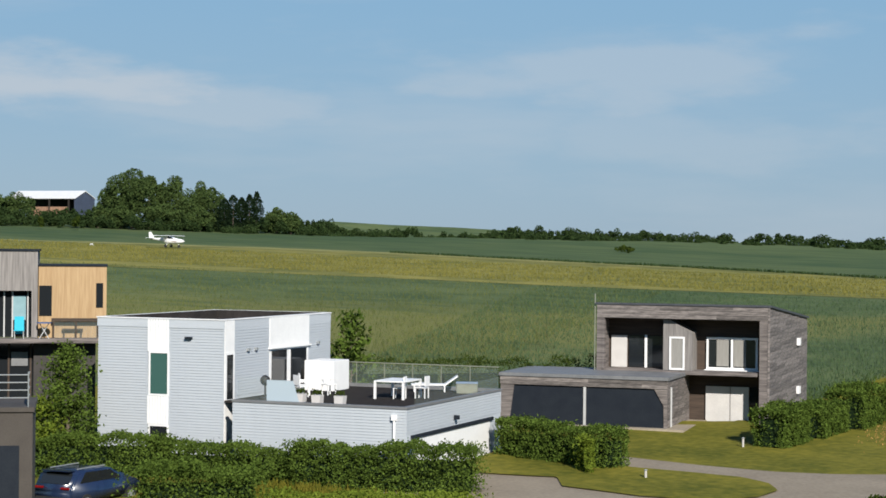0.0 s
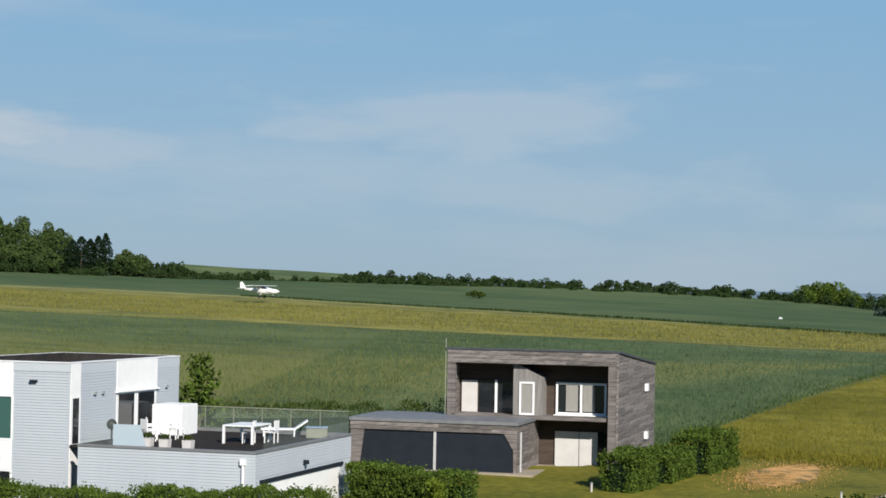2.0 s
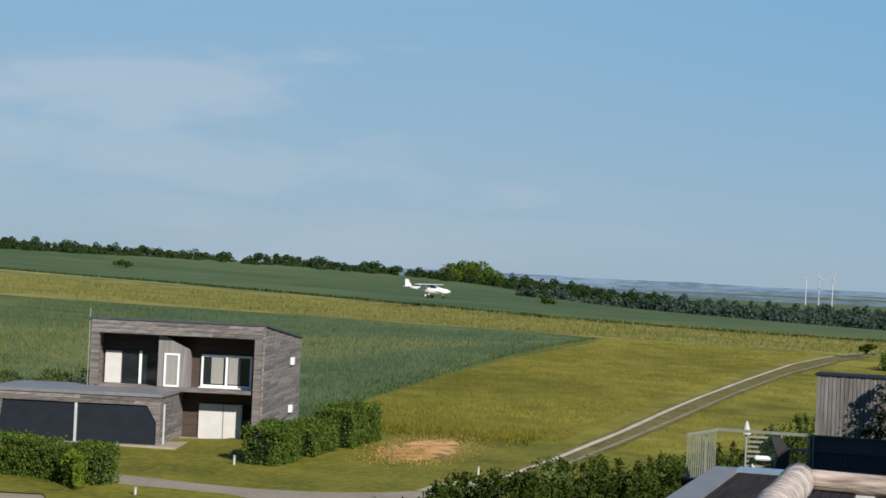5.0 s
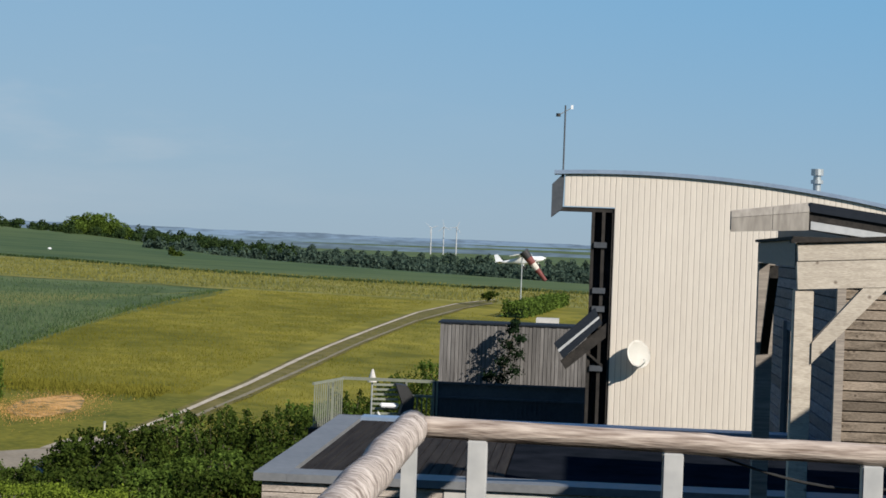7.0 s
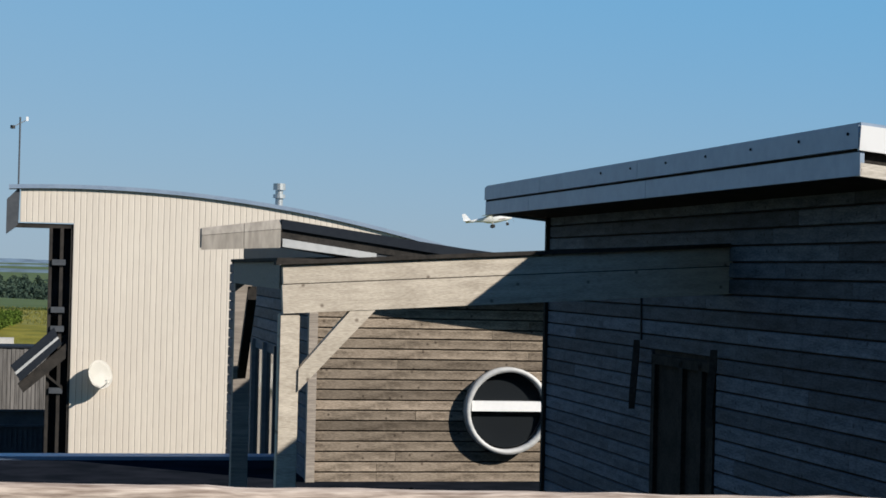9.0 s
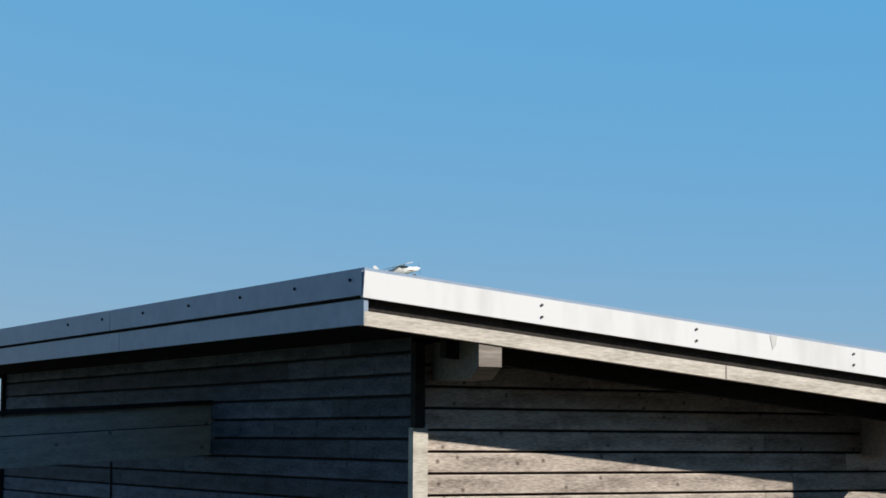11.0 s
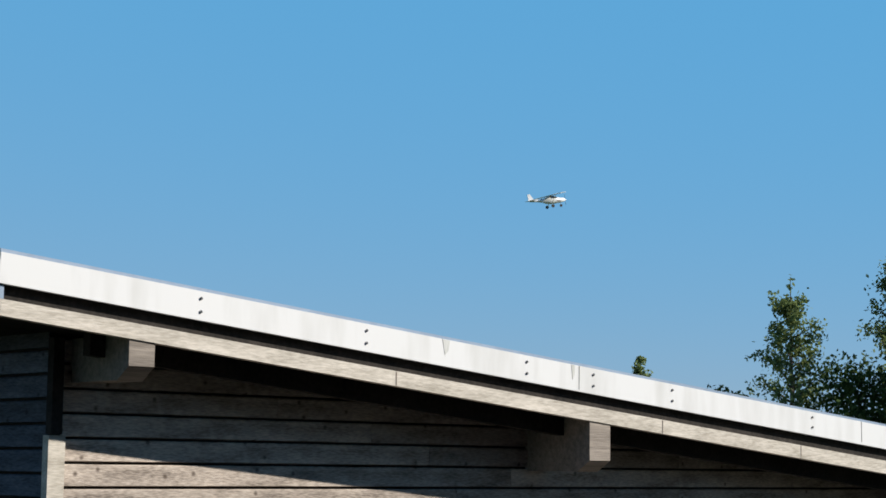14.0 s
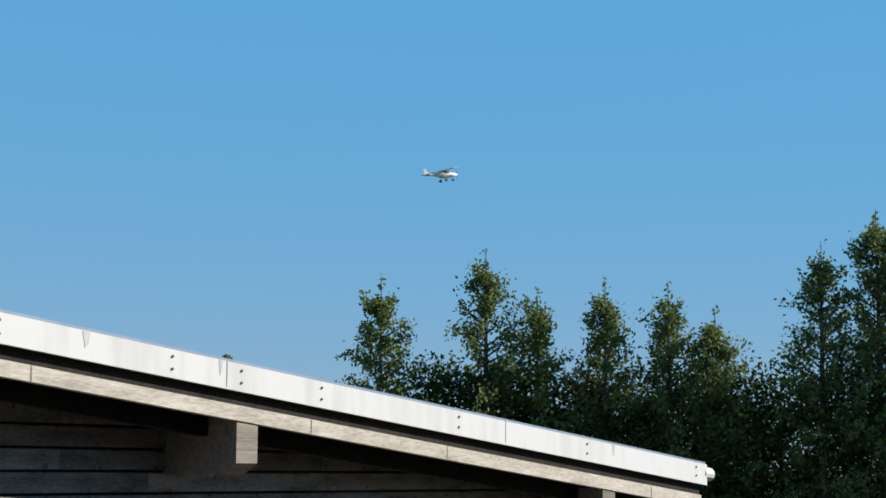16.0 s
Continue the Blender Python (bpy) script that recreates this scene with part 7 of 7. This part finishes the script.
part("rear_wall", box(-8, 8, 3.8, 4.0, 0, 4.9), M["darktimber"], bn)
part("gable", slab([(-4, 0), (4, 0), (4, 4.9), (0, 6.5), (-4, 4.9)], 9.2, 9.4, axis="x"), M["barnblue"], bn, "blue-grey sheeted gable end")
part("low_wall", box(-3, 7.5, -3.9, -3.7, 0, 3.1), M["larchdark"], bn, "brown boarded low wall")
for x in (-7.8, -3, 2.4, 7.5):
    part("post", box(x, x + 0.3, -4, -3.7, 0, 4.9), M["darktimber"], bn)

ws = thing("windsock", pose(8.1, 182.2, 4.0), "red and white windsock hanging on a pale pole", "windsock")
part("pole", rod((0, 0, -0.5), (0, 0, 4.6), 0.06, 8), M["steel"], ws)
p, q = Vector((0.20, 0, 4.62)), Vector((2.40, 0, 1.9))
for k in range(5):
    a, b = p + (q - p) * (k / 5), p + (q - p) * ((k + 0.98) / 5)
    part("sock_band", rod(a, b, 0.44 - 0.055 * k, 14, 0.40 - 0.055 * k), (M["black"], M["reddark"], M["barge"], M["reddark"], M["reddark"])[k], ws, ("black cloth band", "faded dark red cloth band", "white cloth band", "faded dark red cloth band", "faded dark red cloth band")[k])
part("mouth_ring", rod(p - (q - p) * 0.04, p + (q - p) * 0.03, 0.48, 14, 0.46), M["black"], ws, "dark open mouth ring")

for az_, r, hub, start in ((0.38, 2450, 19, 10), (-0.01, 2470, 21, 50), (-0.41, 2450, 21, 85)):
    x, y = at(az_, r)
    wt = thing("wind_turbine", pose(x, y, 9.3 - 14, 0, 0, 0), "far white three-bladed wind turbine", "wind turbine", "wind farm")
    part("tower", rod((0, 0, -20), (0, 0, hub + 14), 1.0, 10, 0.6), M["turbinewhite"], wt)
    part("nacelle", box(-0.8, 0.8, -2, 2, hub + 13.3, hub + 14.7), M["turbinewhite"], wt)
    bm = bmesh.new()
    for k in range(3):
        a = 2 * math.pi * k / 3
        rod((0, 0, 0), (math.sin(a) * 10.5, 0, math.cos(a) * 10.5), 0.5, 5, 0.12, bm)
    rot = part("rotor", bm, M["turbinewhite"], wt)
    rot.matrix_local = pose(0, -2.6, hub + 14)
    ROTORS.append((rot, start))

for x, y, z, s in ((-60.3, 284, 4.9, 0.3), (-183, 236, 9.2, 0.3)):
    mk = thing("strip_marker", pose(x, y, float(height(x, y))), "small white airstrip edge marker", "marker", "strip markers")
    part("cone", slab([(-s, 0), (s, 0), (s * 0.5, s), (-s * 0.5, s)], -s * 0.6, s * 0.6), M["plasticwhite"], mk)
for x, y in ((-25.5, 67.5), (-24.9, 78.0), (-14.4, 80.9)):
    bo = thing("garden_light", pose(x, y, float(height(x, y)) + 0.18), "short pale garden light post", "bollard", "garden lights")
    part("post", rod((0, 0, -0.1), (0, 0, 0.36), 0.05, 10), M["concrete"], bo)
    part("cap", rod((0, 0, 0.36), (0, 0, 0.42), 0.065, 10), M["steel"], bo)
st = thing("garden_statue", pose(-24.5, 78.9, float(height(-24.5, 78.9)) + 0.2), "small pale stone ornament by the hedge", "ornament")
bm = rod((0, 0, 0), (0, 0, 0.30), 0.11, 10, 0.07)
bmesh.ops.create_uvsphere(bm, u_segments=10, v_segments=8, radius=0.09, matrix=Matrix.Translation((0, 0, 0.36)))
part("stone", bm, M["concrete"], st)

# distant hills: self-lit strips with the haze in their colour
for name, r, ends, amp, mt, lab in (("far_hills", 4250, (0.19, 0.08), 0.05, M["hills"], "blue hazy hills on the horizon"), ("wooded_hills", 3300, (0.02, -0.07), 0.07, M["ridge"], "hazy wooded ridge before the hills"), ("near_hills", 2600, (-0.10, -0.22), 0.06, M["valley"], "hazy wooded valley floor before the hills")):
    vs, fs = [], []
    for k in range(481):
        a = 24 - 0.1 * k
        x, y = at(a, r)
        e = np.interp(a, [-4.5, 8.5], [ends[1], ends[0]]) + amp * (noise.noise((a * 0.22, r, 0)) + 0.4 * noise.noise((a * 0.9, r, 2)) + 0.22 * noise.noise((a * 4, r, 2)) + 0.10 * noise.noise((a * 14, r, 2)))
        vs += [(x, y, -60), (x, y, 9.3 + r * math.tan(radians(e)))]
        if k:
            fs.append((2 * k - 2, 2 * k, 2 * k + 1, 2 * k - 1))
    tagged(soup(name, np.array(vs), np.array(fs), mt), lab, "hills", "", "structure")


# ---- aircraft ----
ac = thing("light_aircraft", pose(-168, 235, 10), "small white high-wing light aircraft with red trim", "airplane")
bm = bmesh.new()
prof = [(-3.1, 0.05, 0.10, 0.14), (-2.0, 0.0, 0.13, 0.17), (-0.9, -0.05, 0.26, 0.30), (-0.3, -0.08, 0.48, 0.50), (0.5, -0.08, 0.55, 0.58), (1.2, -0.16, 0.52, 0.46), (1.9, -0.20, 0.44, 0.36), (2.5, -0.20, 0.32, 0.28), (2.75, -0.2, 0.12, 0.12)]
rows = []
for x, z, w, h in prof:
    rows.append([bm.verts.new((x, w * math.copysign(abs(math.cos(a)) ** 0.7, math.cos(a)), z + h * math.copysign(abs(math.sin(a)) ** 0.7, math.sin(a)))) for a in [2 * math.pi * j / 16 for j in range(16)]])
for p, q in zip(rows, rows[1:]):
    for j in range(16):
        bm.faces.new((p[j], p[(j + 1) % 16], q[(j + 1) % 16], q[j]))
bm.faces.new(rows[0])
bm.faces.new(rows[-1])
part("fuselage", bm, M["plasticwhite"], ac, "", True)
wingp = [(-0.75, 0.47), (-0.3, 0.53), (0.2, 0.575), (0.5, 0.56), (0.55, 0.52), (0.4, 0.49), (-0.2, 0.465)]
part("wing", slab([(x, z + 0.05) for x, z in wingp], -4.5, 4.5), M["plasticwhite"], ac, "long straight white wing")
part("windscreen", slab([(0.3, 0.12), (1.02, 0.12), (1.25, 0.20), (0.62, 0.50), (0.2, 0.50)], -0.535, 0.535), M["glassdark"], ac, "dark cabin glazing")
part("tail_fin", slab([(-2.35, 0.12), (-3.3, 0.10), (-3.38, 1.05), (-2.98, 1.08)], -0.04, 0.04), M["plasticwhite"], ac, "white upright tail fin")
part("tailplane", slab([(-3.25, 0.12), (-2.5, 0.12), (-2.5, 0.17), (-3.25, 0.16)], -1.25, 1.25), M["plasticwhite"], ac)
part("red_stripe", slab([(0.9, -0.30), (1.7, -0.33), (1.9, -0.29), (1.2, -0.24)], -0.54, 0.54), M["reddark"], ac, "red side stripe")
for s in (-1, 1):
    part("strut", rod((0.25, s * 0.5, -0.45), (0.1, s * 2.2, 0.5), 0.035, 6), M["plasticwhite"], ac)
    leg = part("gear_leg", rod((0.2, s * 0.35, -0.55), (0.15, s * 0.85, -0.98), 0.04, 6), M["plasticwhite"], ac)
    part("wheel", rod((0.15, s * 0.80, -1.0), (0.15, s * 0.95, -1.0), 0.24, 14), M["black"], ac, "black tyre")
part("nose_leg", rod((1.9, 0, -0.5), (2.0, 0, -0.95), 0.04, 6), M["plasticwhite"], ac)
part("nose_wheel", rod((2.0, -0.07, -1.0), (2.0, 0.07, -1.0), 0.2, 14), M["black"], ac, "black nose tyre")
part("spinner", rod((2.72, 0, -0.2), (2.98, 0, -0.2), 0.13, 12, 0.03), M["plasticwhite"], ac)
part("propeller", box(2.80, 2.82, -0.035, 0.035, -0.95, 0.55), M["zincmid"], ac, "grey propeller")

FLIGHT = [
    (0, -167.9, 235.5, 9.92),
    (0.5, -159.3, 236.7, 9.59),
    (1, -148.9, 237.4, 9.39),
    (1.5, -138.2, 238.0, 9.37),
    (2, -127.0, 238.7, 9.22),
    (2.5, -115.3, 239.0, 9.17),
    (3, -103.5, 239.9, 8.96),
    (3.2, -98.6, 239.7, 8.86),
    (5.3, -40.8, 233.7, 7.46),
    (5.5, -34.9, 232.6, 7.34),
    (6, -20.1, 230.4, 6.80),
    (6.5, -5.4, 228.3, 6.73),
    (7, 10.0, 226.2, 7.56),
    (9, 71.4, 216.7, 16.08),
    (12.3, 161.7, 188.9, 39.12),
    (12.5, 166.7, 187.2, 40.10),
    (13, 176.8, 184.3, 42.96),
    (13.5, 190.0, 179.3, 45.45),
    (14, 203.7, 174.4, 47.82),
    (14.5, 217.7, 169.6, 50.25),
    (15, 230.3, 164.2, 52.31),
    (15.5, 242.6, 158.3, 54.45),
    (16, 253.8, 151.5, 56.24),
]


def motions():
    """The aircraft takes off and climbs away; the far rotors turn."""
    rows = []
    for i, (t, x, y, z) in enumerate(FLIGHT):
        a, b = FLIGHT[max(0, i - 2)], FLIGHT[min(len(FLIGHT) - 1, i + 2)]
        dx, dy, dz = b[1] - a[1], b[2] - a[2], b[3] - a[3]
        climb = math.degrees(math.atan2(dz, math.hypot(dx, dy)))
        rows.append((t, pose(x, y, z, 0, 0, math.degrees(math.atan2(dy, dx))) @ pose(0, 0, 0, 0, -climb, 0)))
    walk(ac, rows)
    for rotor, start in ROTORS:
        home = rotor.matrix_basis.copy()
        walk(rotor, [(0.5 * k, home @ pose(0, 0, 0, 0, start + 30 * k, 0)) for k in range(33)])


motions()
